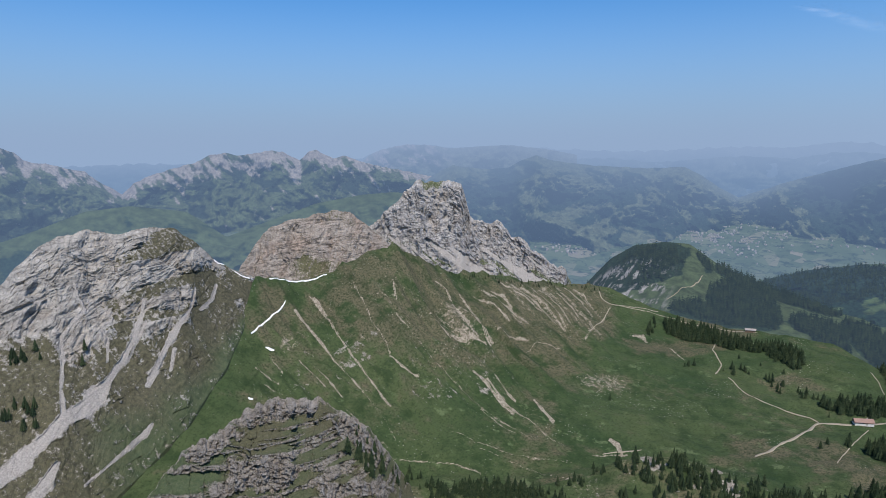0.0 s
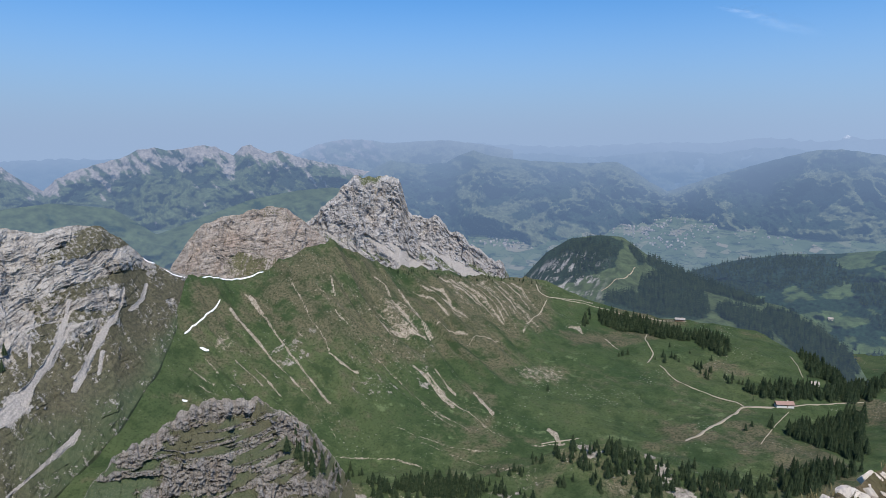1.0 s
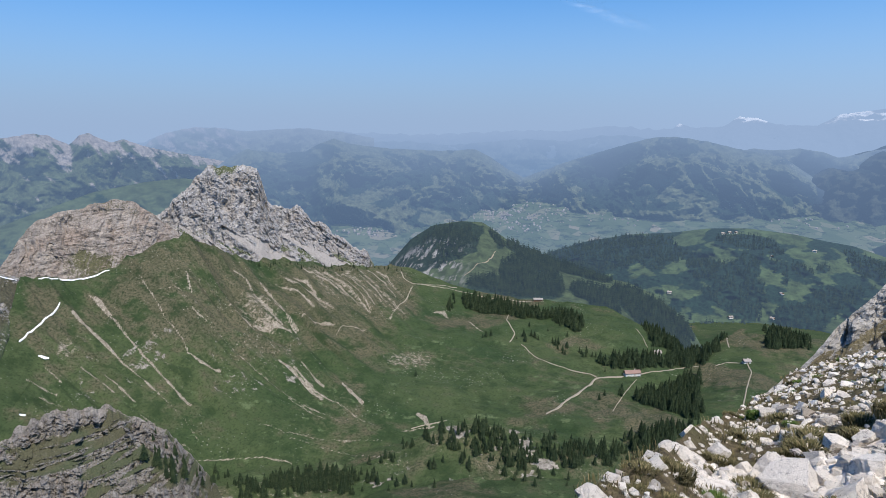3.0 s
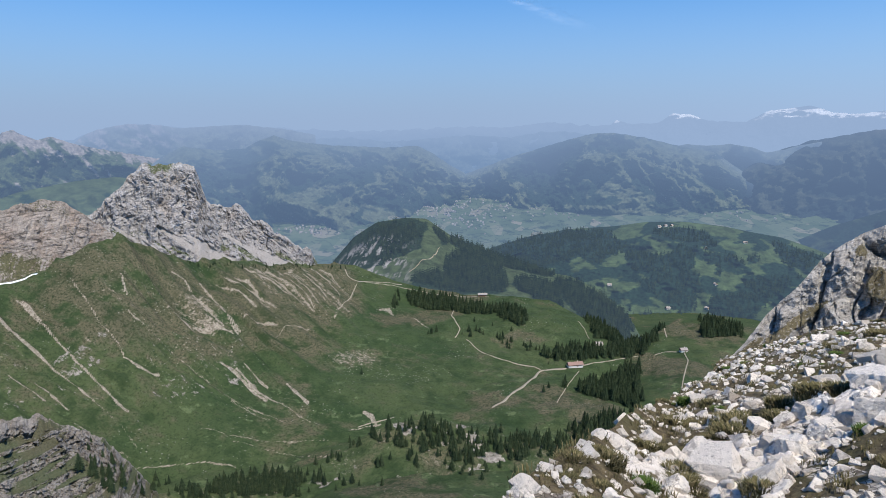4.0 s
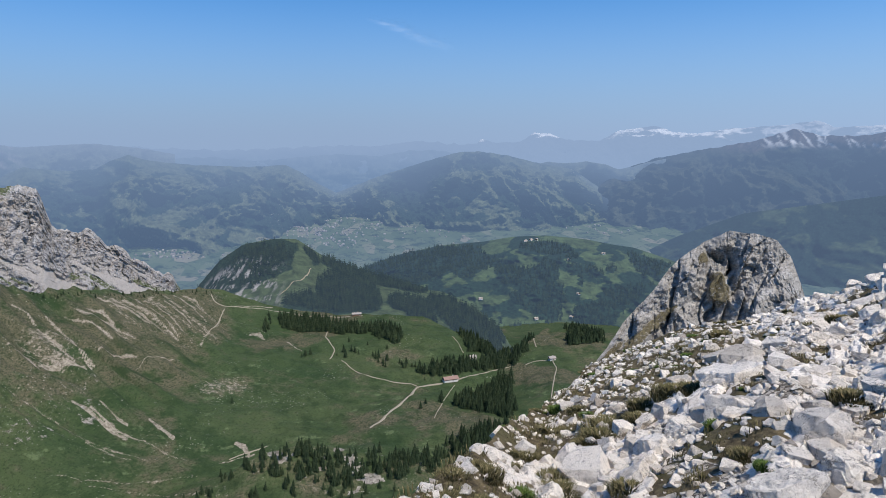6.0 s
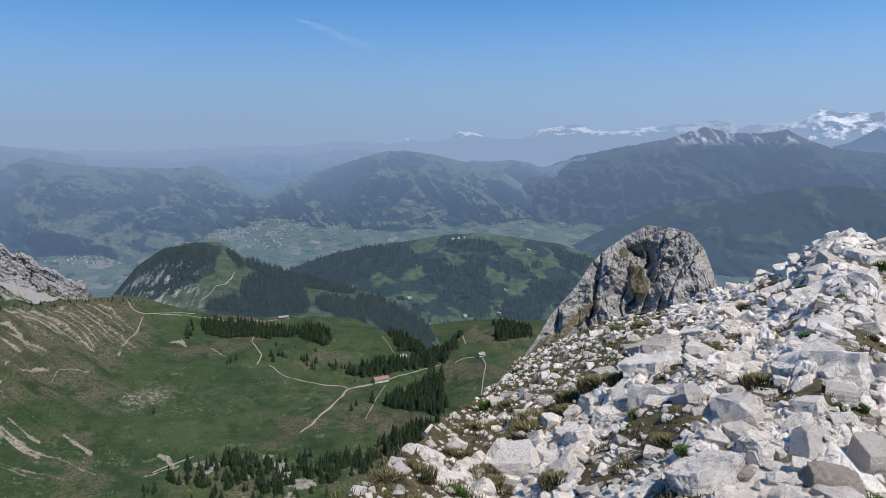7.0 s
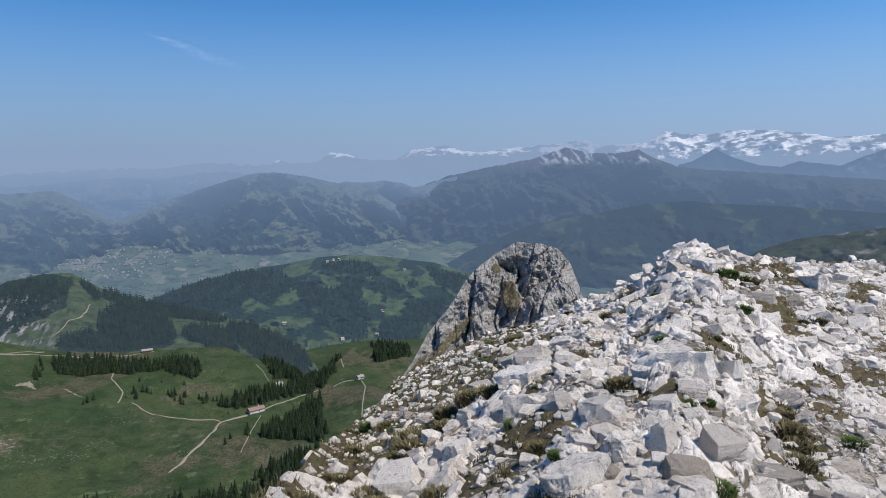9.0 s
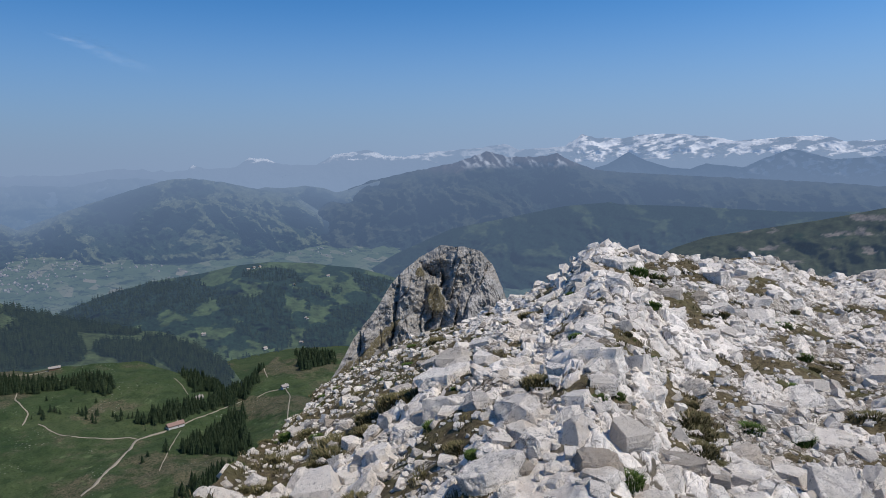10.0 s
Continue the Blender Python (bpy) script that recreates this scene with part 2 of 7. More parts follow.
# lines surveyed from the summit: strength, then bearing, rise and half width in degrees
RUNNELS = [
    (1.08, [(-34.85, -11.79, 0.06), (-33.64, -13.69, 0.06), (-32.27, -15.68, 0.06), (-31.29, -17.19, 0.06), (-30.15, -18.33, 0.06), (-29.30, -19.63, 0.06), (-28.24, -20.93, 0.11)]),
    (1.08, [(-36.10, -13.21, 0.12), (-35.07, -14.55, 0.12), (-34.03, -15.88, 0.12), (-32.93, -17.31, 0.05), (-31.52, -18.74, 0.04), (-30.19, -20.33, 0.04)]),
    (1.08, [(-34.49, -11.99, 0.11), (-34.04, -12.84, 0.11), (-33.50, -13.60, 0.05)]),
    (0.79, [(-31.22, -11.07, 0.05), (-30.30, -12.96, 0.05), (-29.60, -14.38, 0.05), (-28.56, -15.80, 0.05), (-28.19, -16.83, 0.04)]),
    (0.94, [(-35.86, -17.33, 0.06), (-34.68, -18.67, 0.06), (-33.80, -19.71, 0.06)]),
    (1.01, [(-34.33, -18.10, 0.06), (-33.31, -19.37, 0.06), (-32.33, -20.50, 0.06)]),
    (0.79, [(-27.88, -11.13, 0.04), (-27.61, -12.45, 0.04)]),
    (0.86, [(-28.19, -16.96, 0.05), (-26.98, -17.91, 0.05), (-25.66, -18.80, 0.05)]),
    (0.72, [(-27.67, -13.72, 0.04), (-26.23, -15.37, 0.04), (-24.68, -17.24, 0.04), (-22.81, -19.08, 0.04), (-20.83, -20.88, 0.04), (-18.84, -22.40, 0.04), (-15.86, -23.91, 0.04)]),
    (0.65, [(-30.67, -19.86, 0.04), (-28.74, -21.94, 0.04), (-27.78, -23.74, 0.04)]),
    (0.65, [(-32.64, -21.11, 0.04), (-30.24, -23.00, 0.04), (-28.28, -24.38, 0.04)]),
]
LOW_RUNNELS = [
    (1.15, [(-20.95, -18.61, 0.09), (-19.61, -19.95, 0.09), (-18.36, -21.09, 0.09), (-17.47, -21.86, 0.09)]),
    (1.08, [(-19.76, -19.41, 0.07), (-18.47, -20.73, 0.07), (-17.28, -21.68, 0.07), (-16.09, -22.25, 0.07)]),
    (1.15, [(-15.68, -20.72, 0.13), (-14.94, -21.57, 0.13), (-14.04, -22.41, 0.13)]),
    (1.01, [(-19.13, -18.66, 0.05), (-18.14, -19.91, 0.05), (-17.29, -20.69, 0.05)]),
    (0.94, [(-16.09, -22.34, 0.04), (-14.65, -23.32, 0.04), (-13.07, -24.22, 0.04)]),
    (0.79, [(-20.33, -21.41, 0.04), (-18.34, -23.05, 0.04), (-17.24, -23.54, 0.04)]),
    (0.72, [(-20.30, -24.77, 0.04), (-17.80, -25.64, 0.04), (-14.81, -26.43, 0.04), (-12.36, -26.68, 0.04)]),
    (0.86, [(-28.29, -25.04, 0.05), (-25.80, -25.53, 0.05), (-22.79, -26.01, 0.05), (-20.28, -26.66, 0.05)]),
    (0.65, [(-22.80, -23.36, 0.04), (-20.80, -24.21, 0.04), (-17.81, -25.04, 0.04), (-15.33, -25.35, 0.04), (-12.40, -25.58, 0.04)]),
    (0.86, [(-4.76, -15.66, 0.05), (-4.03, -16.21, 0.05), (-3.49, -16.55, 0.05)]),
    (0.79, [(-16.40, -16.75, 0.04), (-15.54, -16.26, 0.04), (-13.15, -16.61, 0.04)]),
    (0.86, [(-10.60, -24.75, 0.05), (-9.33, -24.47, 0.05), (-7.70, -24.17, 0.05)]),
    (0.86, [(-12.85, -26.72, 0.06), (-9.96, -26.47, 0.06), (-7.62, -25.80, 0.06)]),
    (0.79, [(-11.53, -15.61, 0.04), (-10.87, -14.57, 0.04), (-10.15, -13.89, 0.04), (-9.63, -13.04, 0.04)]),
    (0.94, [(-52.36, -24.42, 0.05), (-51.30, -23.53, 0.05), (-49.61, -22.48, 0.09), (-48.31, -21.63, 0.09), (-47.72, -20.98, 0.05)]),
    (0.79, [(-51.04, -22.71, 0.04), (-49.89, -21.94, 0.04)]),
    (0.65, [(-46.31, -19.92, 0.05), (-44.30, -18.63, 0.05)]),
    (0.86, [(-39.48, -17.43, 0.06), (-38.68, -18.12, 0.06), (-37.69, -18.91, 0.06)]),
    (0.86, [(-38.26, -16.81, 0.06), (-37.65, -17.66, 0.06), (-37.30, -18.22, 0.06)]),
    (0.79, [(-39.07, -18.71, 0.04), (-37.35, -19.73, 0.04)]),
]
CREST_RUNNELS = [
    (0.97, [(-22.82, -13.28, 0.04), (-21.51, -14.47, 0.05), (-20.58, -15.93, 0.04)]),
    (0.97, [(-22.25, -12.34, 0.04), (-20.69, -14.23, 0.06), (-19.50, -16.37, 0.04)]),
    (0.97, [(-21.56, -13.79, 0.04), (-20.24, -14.90, 0.05), (-19.31, -16.28, 0.04)]),
    (0.97, [(-20.99, -12.09, 0.04), (-19.25, -13.15, 0.04), (-17.88, -14.48, 0.04)]),
    (0.97, [(-20.32, -12.08, 0.04), (-18.11, -13.36, 0.06), (-16.29, -14.90, 0.04)]),
    (0.97, [(-19.55, -12.07, 0.04), (-18.46, -12.67, 0.06), (-17.75, -13.54, 0.04)]),
    (0.97, [(-18.93, -15.34, 0.06), (-17.40, -15.58, 0.07), (-16.26, -16.10, 0.04)]),
    (0.97, [(-18.74, -11.36, 0.04), (-16.74, -12.37, 0.05), (-15.12, -13.65, 0.04)]),
    (0.97, [(-17.78, -11.48, 0.04), (-15.66, -12.88, 0.06), (-13.91, -14.53, 0.04)]),
    (0.97, [(-16.97, -11.65, 0.04), (-14.90, -13.09, 0.05), (-13.20, -14.78, 0.04)]),
    (0.97, [(-16.11, -11.63, 0.04), (-14.42, -13.02, 0.05), (-13.11, -14.68, 0.04)]),
    (0.97, [(-15.40, -11.80, 0.04), (-13.88, -13.05, 0.05), (-12.73, -14.57, 0.04)]),
    (0.97, [(-13.97, -12.17, 0.04), (-12.70, -13.14, 0.05), (-11.80, -14.39, 0.04)]),
    (0.97, [(-13.29, -11.36, 0.04), (-11.96, -12.42, 0.06), (-10.99, -13.75, 0.04)]),
    (0.97, [(-12.59, -11.52, 0.04), (-11.69, -11.99, 0.05), (-11.16, -12.75, 0.04)]),
    (0.97, [(-22.82, -15.39, 0.11), (-21.16, -15.82, 0.15), (-19.89, -16.52, 0.07)]),
    (0.97, [(-24.27, -11.16, 0.04), (-23.36, -11.96, 0.04), (-22.82, -13.05, 0.04)]),
    (0.97, [(-24.76, -13.98, 0.04), (-23.60, -14.78, 0.04), (-22.82, -15.85, 0.04)]),
    (0.97, [(-7.65, -14.82, 0.07), (-6.90, -14.90, 0.11), (-6.51, -15.27, 0.05)]),
    (0.97, [(-9.14, -23.34, 0.12), (-8.47, -23.57, 0.18), (-8.17, -24.10, 0.09)]),
]
SCREE_CHUTES = [
    (1.50, [(-58.17, -22.88, 0.46), (-56.46, -21.61, 0.54), (-54.91, -20.53, 0.54), (-53.70, -19.49, 0.58), (-52.35, -19.25, 0.46), (-51.30, -18.27, 0.37), (-50.43, -17.08, 0.31), (-49.56, -16.02, 0.27), (-48.67, -14.64, 0.21), (-47.95, -12.79, 0.15), (-47.67, -11.52, 0.10)]),
    (1.30, [(-53.80, -19.28, 0.25), (-53.81, -17.46, 0.12), (-53.58, -15.46, 0.12), (-53.53, -13.83, 0.15), (-52.83, -12.89, 0.12), (-51.82, -11.96, 0.10), (-52.29, -10.66, 0.08), (-52.42, -9.81, 0.08)]),
    (1.40, [(-47.78, -18.03, 0.21), (-46.95, -16.56, 0.21), (-46.10, -14.92, 0.19), (-45.09, -13.58, 0.17), (-44.27, -12.46, 0.12), (-43.89, -10.93, 0.10)]),
    (1.20, [(-50.55, -15.89, 0.10), (-50.43, -14.22, 0.10), (-50.85, -13.54, 0.10)]),
    (1.30, [(-56.17, -24.42, 0.33), (-55.16, -23.51, 0.25), (-54.51, -22.49, 0.19)]),
    (1.20, [(-46.05, -17.09, 0.12), (-45.71, -15.61, 0.12)]),
    (1.20, [(-43.55, -12.65, 0.12), (-42.65, -11.91, 0.12), (-42.29, -10.81, 0.12)]),
    (1.20, [(-52.76, -24.42, 0.10), (-51.30, -23.53, 0.10), (-49.61, -22.48, 0.17), (-48.31, -21.63, 0.17), (-47.72, -20.98, 0.10)]),
    (1.10, [(-49.17, -16.07, 0.08), (-48.26, -14.48, 0.08), (-47.65, -13.25, 0.08)]),
    (1.10, [(-57.20, -11.73, 0.08), (-55.78, -11.30, 0.08), (-54.33, -10.86, 0.08)]),
]
PEAK_SCREE = [
    (1.50, [(-24.98, -7.61, 0.10), (-23.31, -8.80, 0.19), (-21.39, -10.21, 0.37), (-19.85, -10.85, 0.46)]),
    (1.50, [(-20.21, -8.31, 0.08), (-18.53, -9.47, 0.21), (-16.61, -10.61, 0.31), (-15.18, -11.04, 0.33)]),
    (1.30, [(-26.18, -8.31, 0.08), (-24.75, -9.74, 0.12), (-23.31, -10.55, 0.15)]),
    (1.40, [(-22.83, -8.32, 0.10), (-21.15, -9.73, 0.21), (-19.95, -10.43, 0.21)]),
    (1.30, [(-28.08, -7.35, 0.12), (-26.90, -8.31, 0.12), (-25.81, -9.59, 0.12)]),
    (1.40, [(-30.47, -9.30, 0.06), (-29.27, -7.81, 0.06), (-28.07, -6.88, 0.06), (-26.65, -6.66, 0.06)]),
    (1.20, [(-28.09, -8.53, 0.10), (-26.67, -9.73, 0.10), (-25.47, -10.21, 0.10)]),
    (1.20, [(-17.84, -7.81, 0.08), (-16.40, -8.96, 0.08), (-14.96, -10.10, 0.08)]),
]


def traced(A, E, lines, ragged=None):
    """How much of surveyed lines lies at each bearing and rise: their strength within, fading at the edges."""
    got = np.zeros(A.shape)
    for strength, line in lines:
        p = np.array(line)
        pad = 2.5 * p[:, 2].max()
        at = np.nonzero((A > p[:, 0].min() - pad) & (A < p[:, 0].max() + pad) & (E > p[:, 1].min() - pad) & (E < p[:, 1].max() + pad))
        if not len(at[0]):
            continue
        a, e = A[at], E[at]
        far = np.full(a.shape, 9.0)
        for (xa, ya, wa), (xb, yb, wb) in zip(line, line[1:]):
            dx, dy = xb - xa, yb - ya
            s = np.clip(((a - xa) * dx + (e - ya) * dy) / (dx * dx + dy * dy), 0, 1)
            far = np.minimum(far, np.hypot(a - xa - s * dx, e - ya - s * dy) / (wa + s * (wb - wa)))
        if ragged is not None:
            far = far * (1 + ragged[at])
        got[at] = np.maximum(got[at], strength * (1 - smooth01(far, 0.5, 1.5)))
    return got


def inside(Q, outlines, ragged=0.0):
    """1 where points lie within any of the outlines, with ragged edges."""
    x, y = Q[..., 0] + ragged * fbm(Q * 0.03, 3), Q[..., 1] + ragged * fbm(Q * 0.03 + 7, 3)
    got = np.zeros(x.shape, dtype=bool)
    for line in outlines:
        odd = np.zeros(x.shape, dtype=bool)
        for (xa, ya), (xb, yb) in zip(line, line[1:] + line[:1]):
            if ya != yb:
                odd ^= ((ya > y) != (yb > y)) & (x < (xb - xa) * (y - ya) / (yb - ya) + xa)
        got |= odd
    return got.astype(float)


def rock_material(name, light, dark, warm, moss, scale, scree=True, dip=(0.30, 0.10), seams=0.85):
    """Weathered limestone: tilted beds, cracks, stains, thin turf on the ledges. Values on the mesh: turf, scree."""
    n = Nodes(name)
    # beds lie across a tilted axis
    m = n.t.nodes.new("ShaderNodeMapping")
    m.inputs["Rotation"].default_value = (dip[1], dip[0], 0.0)
    n.t.links.new(n.pos, m.inputs[0])
    wob = n.noise(1.1 * scale, 5, 0.6)
    v = n.t.nodes.new("ShaderNodeVectorMath")
    v.operation = "MULTIPLY_ADD"
    n.put(v.inputs[0], n.t.nodes[wob.node.name].outputs["Color"])
    v.inputs[1].default_value = (0.5 / scale,) * 3
    n.t.links.new(m.outputs[0], v.inputs[2])
    at = v.outputs[0]
    big, fine = n.noise(1.3 * scale, 10, 0.72), n.noise(9 * scale, 8, 0.75)
    beds = n.noise(2.4 * scale, 9, 0.68, stretch=(0.22, 0.22, 2.4), vec=at)
    c = n.mix(n.ramp(big, (0.32, 0.0), (0.66, 1.0)), dark, light)
    c = n.mix(n.ramp(n.noise(0.5 * scale, 6, 0.6), (0.48, 0.0), (0.66, 0.75)), c, warm)
    black = tuple(0.30 * k for k in dark)
    c = n.mix(n.ramp(beds, (0.36, seams), (0.45, 0.4 * seams), (0.52, 0.0)), c, black)
    crack = n.ramp(n.voronoi(2.2 * scale, "DISTANCE_TO_EDGE", stretch=(1.0, 1.0, 0.55), vec=at), (0.0, 0.6), (0.09, 0.0))
    c = n.mix(n.math("MULTIPLY", crack, n.ramp(big, (0.42, 1.0), (0.62, 0.2))), c, black)
    c = n.mix(n.ramp(fine, (0.33, 0.6), (0.46, 0.0)), c, tuple(0.42 * k for k in dark))
    c = n.mix(n.ramp(n.noise(3.1 * scale, 8, 0.75), (0.56, 0.0), (0.68, 0.7)), c, tuple(min(0.8, 1.25 * k) for k in light))
    turf = n.mix(n.ramp(n.noise(6.0 * scale, 9, 0.75), (0.38, 0.0), (0.62, 1.0)), tuple(0.62 * k for k in moss), tuple(k * 1.75 for k in moss))
    turf = n.mix(n.attr("lush"), turf, n.mix(n.ramp(n.noise(3.0 * scale, 8, 0.7), (0.38, 0.0), (0.62, 1.0)), (0.032, 0.054, 0.022), (0.064, 0.083, 0.038)))
    edge = n.math("ADD", n.attr("turf"), n.math("MULTIPLY", n.math("SUBTRACT", n.noise(5.0 * scale, 9, 0.75), 0.5), 3.6))
    c = n.mix(n.ramp(edge, (0.40, 0.0), (0.60, 0.94)), c, turf)
    if scree:
        edge = n.math("ADD", n.attr("scree"), n.math("MULTIPLY", n.math("SUBTRACT", n.noise(4.0 * scale, 9, 0.75), 0.5), 2.6))
        c = n.mix(n.ramp(edge, (0.40, 0.0), (0.62, 0.95)), c, n.mix(n.ramp(n.noise(14 * scale, 7, 0.75), (0.36, 0.0), (0.64, 1.0)), (0.20, 0.186, 0.172), (0.38, 0.355, 0.328)))
    n.bump(n.mix(0.5, beds, fine), 0.9, 0.5 / scale * 0.12)
    return n.done(c, 0.92, 0.2)


def turf_material():
    """Alpine pasture with withered slopes, bare earth, gravel runnels and broken rock. Values on the mesh: soil, rock, pale, dry, streak."""
    n = Nodes("pasture")
    wide, mid, fine = n.noise(0.006, 6, 0.62), n.noise(0.035, 9, 0.7), n.noise(0.35, 8, 0.75)
    c = n.mix(n.ramp(wide, (0.38, 0.0), (0.62, 1.0)), (0.036, 0.061, 0.025), (0.068, 0.089, 0.039))
    dry = n.math("ADD", n.attr("dry"), n.math("MULTIPLY", n.math("SUBTRACT", mid, 0.5), 3.2))
    c = n.mix(n.ramp(dry, (0.25, 0.0), (0.80, 0.85)), c, n.mix(n.ramp(fine, (0.38, 0.0), (0.62, 1.0)), (0.056, 0.055, 0.032), (0.135, 0.118, 0.078)))
    c = n.mix(n.ramp(mid, (0.38, 0.7), (0.50, 0.0)), c, (0.023, 0.042, 0.017))
    c = n.mix(n.ramp(fine, (0.38, 0.75), (0.5, 0.0)), c, (0.021, 0.038, 0.016))
    c = n.mix(n.ramp(n.attr("streak"), (0.0, 0.5), (0.42, 0.0)), c, (0.021, 0.036, 0.016))
    pale = n.math("ADD", n.attr("pale"), n.math("MULTIPLY", n.math("SUBTRACT", n.noise(0.09, 9, 0.75), 0.5), 3.0))
    c = n.mix(n.ramp(pale, (0.45, 0.0), (0.75, 0.85)), c, (0.105, 0.138, 0.066))
    earth = n.mix(n.ramp(fine, (0.38, 0.0), (0.62, 1.0)), (0.13, 0.11, 0.08), (0.40, 0.35, 0.285))
    edge = n.math("ADD", n.attr("soil"), n.math("MULTIPLY", n.math("SUBTRACT", n.noise(0.16, 9, 0.78), 0.5), 3.0))
    c = n.mix(n.ramp(edge, (0.42, 0.0), (0.74, 0.88)), c, earth)
    stone = n.mix(n.ramp(n.noise(0.25, 9, 0.75), (0.34, 0.0), (0.64, 1.0)), (0.07, 0.062, 0.05), (0.38, 0.35, 0.31))
    edge = n.math("ADD", n.attr("rock"), n.math("MULTIPLY", n.math("SUBTRACT", n.noise(0.10, 9, 0.75), 0.5), 3.0))
    c = n.mix(n.ramp(edge, (0.45, 0.0), (0.6, 1.0)), c, stone)
    # a scatter of pale stones in the grass
    dots = n.voronoi(0.22)
    c = n.mix(n.math("MULTIPLY", n.ramp(dots, (0.12, 1.0), (0.20, 0.0)), n.ramp(n.noise(0.014, 5), (0.52, 0.0), (0.66, 0.8))), c, (0.36, 0.34, 0.29))
    n.bump(n.mix(0.5, mid, fine), 0.8, 2.5)
    return n.done(c, 0.95, 0.1)


def far_material(name, haze_mix, wood=(0.012, 0.026, 0.014), meadow=(0.075, 0.105, 0.045), rock=None, snow=None, patch=0.006, fields=False, woods=True, glow=(0.175, 0.262, 0.425), horizon=None, homes=0.0):
    """Distant land: woods and meadows, bare rock or snow high up. Its haze is put in as blue emission, on backdrops and
    nearer hills alike.
    Values on the mesh: wood, bare, snow, deep."""
    n = Nodes(name)
    grass = n.mix(n.ramp(n.noise(patch * 5, 8, 0.72), (0.36, 0.0), (0.64, 1.0)), tuple(0.45 * k for k in meadow), tuple(1.2 * k for k in meadow))
    stand = n.mix(n.ramp(n.noise(patch * 22, 5, 0.7), (0.36, 0.0), (0.64, 1.0)), tuple(0.6 * k for k in wood), tuple(1.7 * k for k in wood))
    if fields:
        # strips of hay and crops, hedges along the becks, woods here and there
        tone = n.voronoi(patch * 2.2, out="Color", stretch=(1.0, 0.4, 1.0))
        c = n.mix(0.8, grass, n.ramp(tone, (0.2, (0.07, 0.105, 0.052)), (0.5, (0.105, 0.145, 0.078)), (0.72, (0.15, 0.18, 0.105)), (0.9, (0.30, 0.265, 0.20))))
        wind = n.math("ABSOLUTE", n.math("SUBTRACT", n.noise(patch * 0.7, 4, 0.55), 0.5))
        c = n.mix(n.ramp(wind, (0.004, 0.9), (0.014, 0.0)), c, wood)
        c = n.mix(n.ramp(n.noise(patch * 1.7, 7, 0.65), (0.57, 0.0), (0.61, 0.95)), c, stand)
    else:
        c = n.mix(n.attr("wood"), grass, stand) if woods else n.mix(n.ramp(n.noise(patch, 4), (0.42, 0.0), (0.58, 1.0)), wood, meadow)
    if homes or fields:
        near = n.math("MULTIPLY", n.ramp(n.voronoi(0.05), (0.11, 0.8), (0.2, 0.0)), n.ramp(n.noise(0.004, 5, 0.6), (0.56 - 0.06 * homes, 0.0), (0.66, 0.8)))
        c = n.mix(near, c, (0.46, 0.42, 0.38))
    if rock:
        stone = n.mix(n.ramp(n.noise(patch * 9, 8, 0.75, stretch=(1.0, 1.0, 0.4)), (0.34, 0.0), (0.66, 1.0)), tuple(0.35 * k for k in rock), tuple(1.2 * k for k in rock))
        c = n.mix(n.attr("bare"), c, stone)
    if snow:
        c = n.mix(n.attr("snow"), c, snow)
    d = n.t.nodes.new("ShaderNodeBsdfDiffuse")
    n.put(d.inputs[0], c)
    # this emission, mixed over the land's own colour, is the haze
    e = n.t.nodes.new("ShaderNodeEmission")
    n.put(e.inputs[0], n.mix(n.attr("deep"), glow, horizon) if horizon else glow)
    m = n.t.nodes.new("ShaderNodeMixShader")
    if isinstance(haze_mix, tuple):
        # the share of haze emission is graded by the mesh value deep
        n.put(m.inputs[0], n.math("ADD", haze_mix[0], n.math("MULTIPLY", n.attr("deep"), haze_mix[1] - haze_mix[0])))
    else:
        m.inputs[0].default_value = haze_mix
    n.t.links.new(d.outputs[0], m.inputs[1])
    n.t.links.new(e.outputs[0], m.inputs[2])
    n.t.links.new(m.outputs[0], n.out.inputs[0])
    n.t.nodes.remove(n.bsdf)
    return n.mat


PASTURE = turf_material()
LIMESTONE = rock_material("limestone_face", (0.40, 0.38, 0.35), (0.22, 0.208, 0.192), (0.31, 0.275, 0.235), (0.056, 0.053, 0.030), 0.045, dip=(0.35, 0.0), seams=0.6)
RED_LIMESTONE = rock_material("reddish_limestone", (0.36, 0.32, 0.28), (0.20, 0.172, 0.148), (0.29, 0.225, 0.18), (0.066, 0.066, 0.032), 0.06)
PALE_LIMESTONE = rock_material("pale_limestone", (0.43, 0.415, 0.40), (0.235, 0.225, 0.215), (0.33, 0.295, 0.26), (0.055, 0.068, 0.028), 0.05, dip=(0.15, 0.1), seams=0.5)
BANDED_ROCK = rock_material("banded_outcrop", (0.33, 0.305, 0.275), (0.16, 0.145, 0.125), (0.22, 0.185, 0.15), (0.056, 0.055, 0.029), 0.16, dip=(0.08, 0.0))

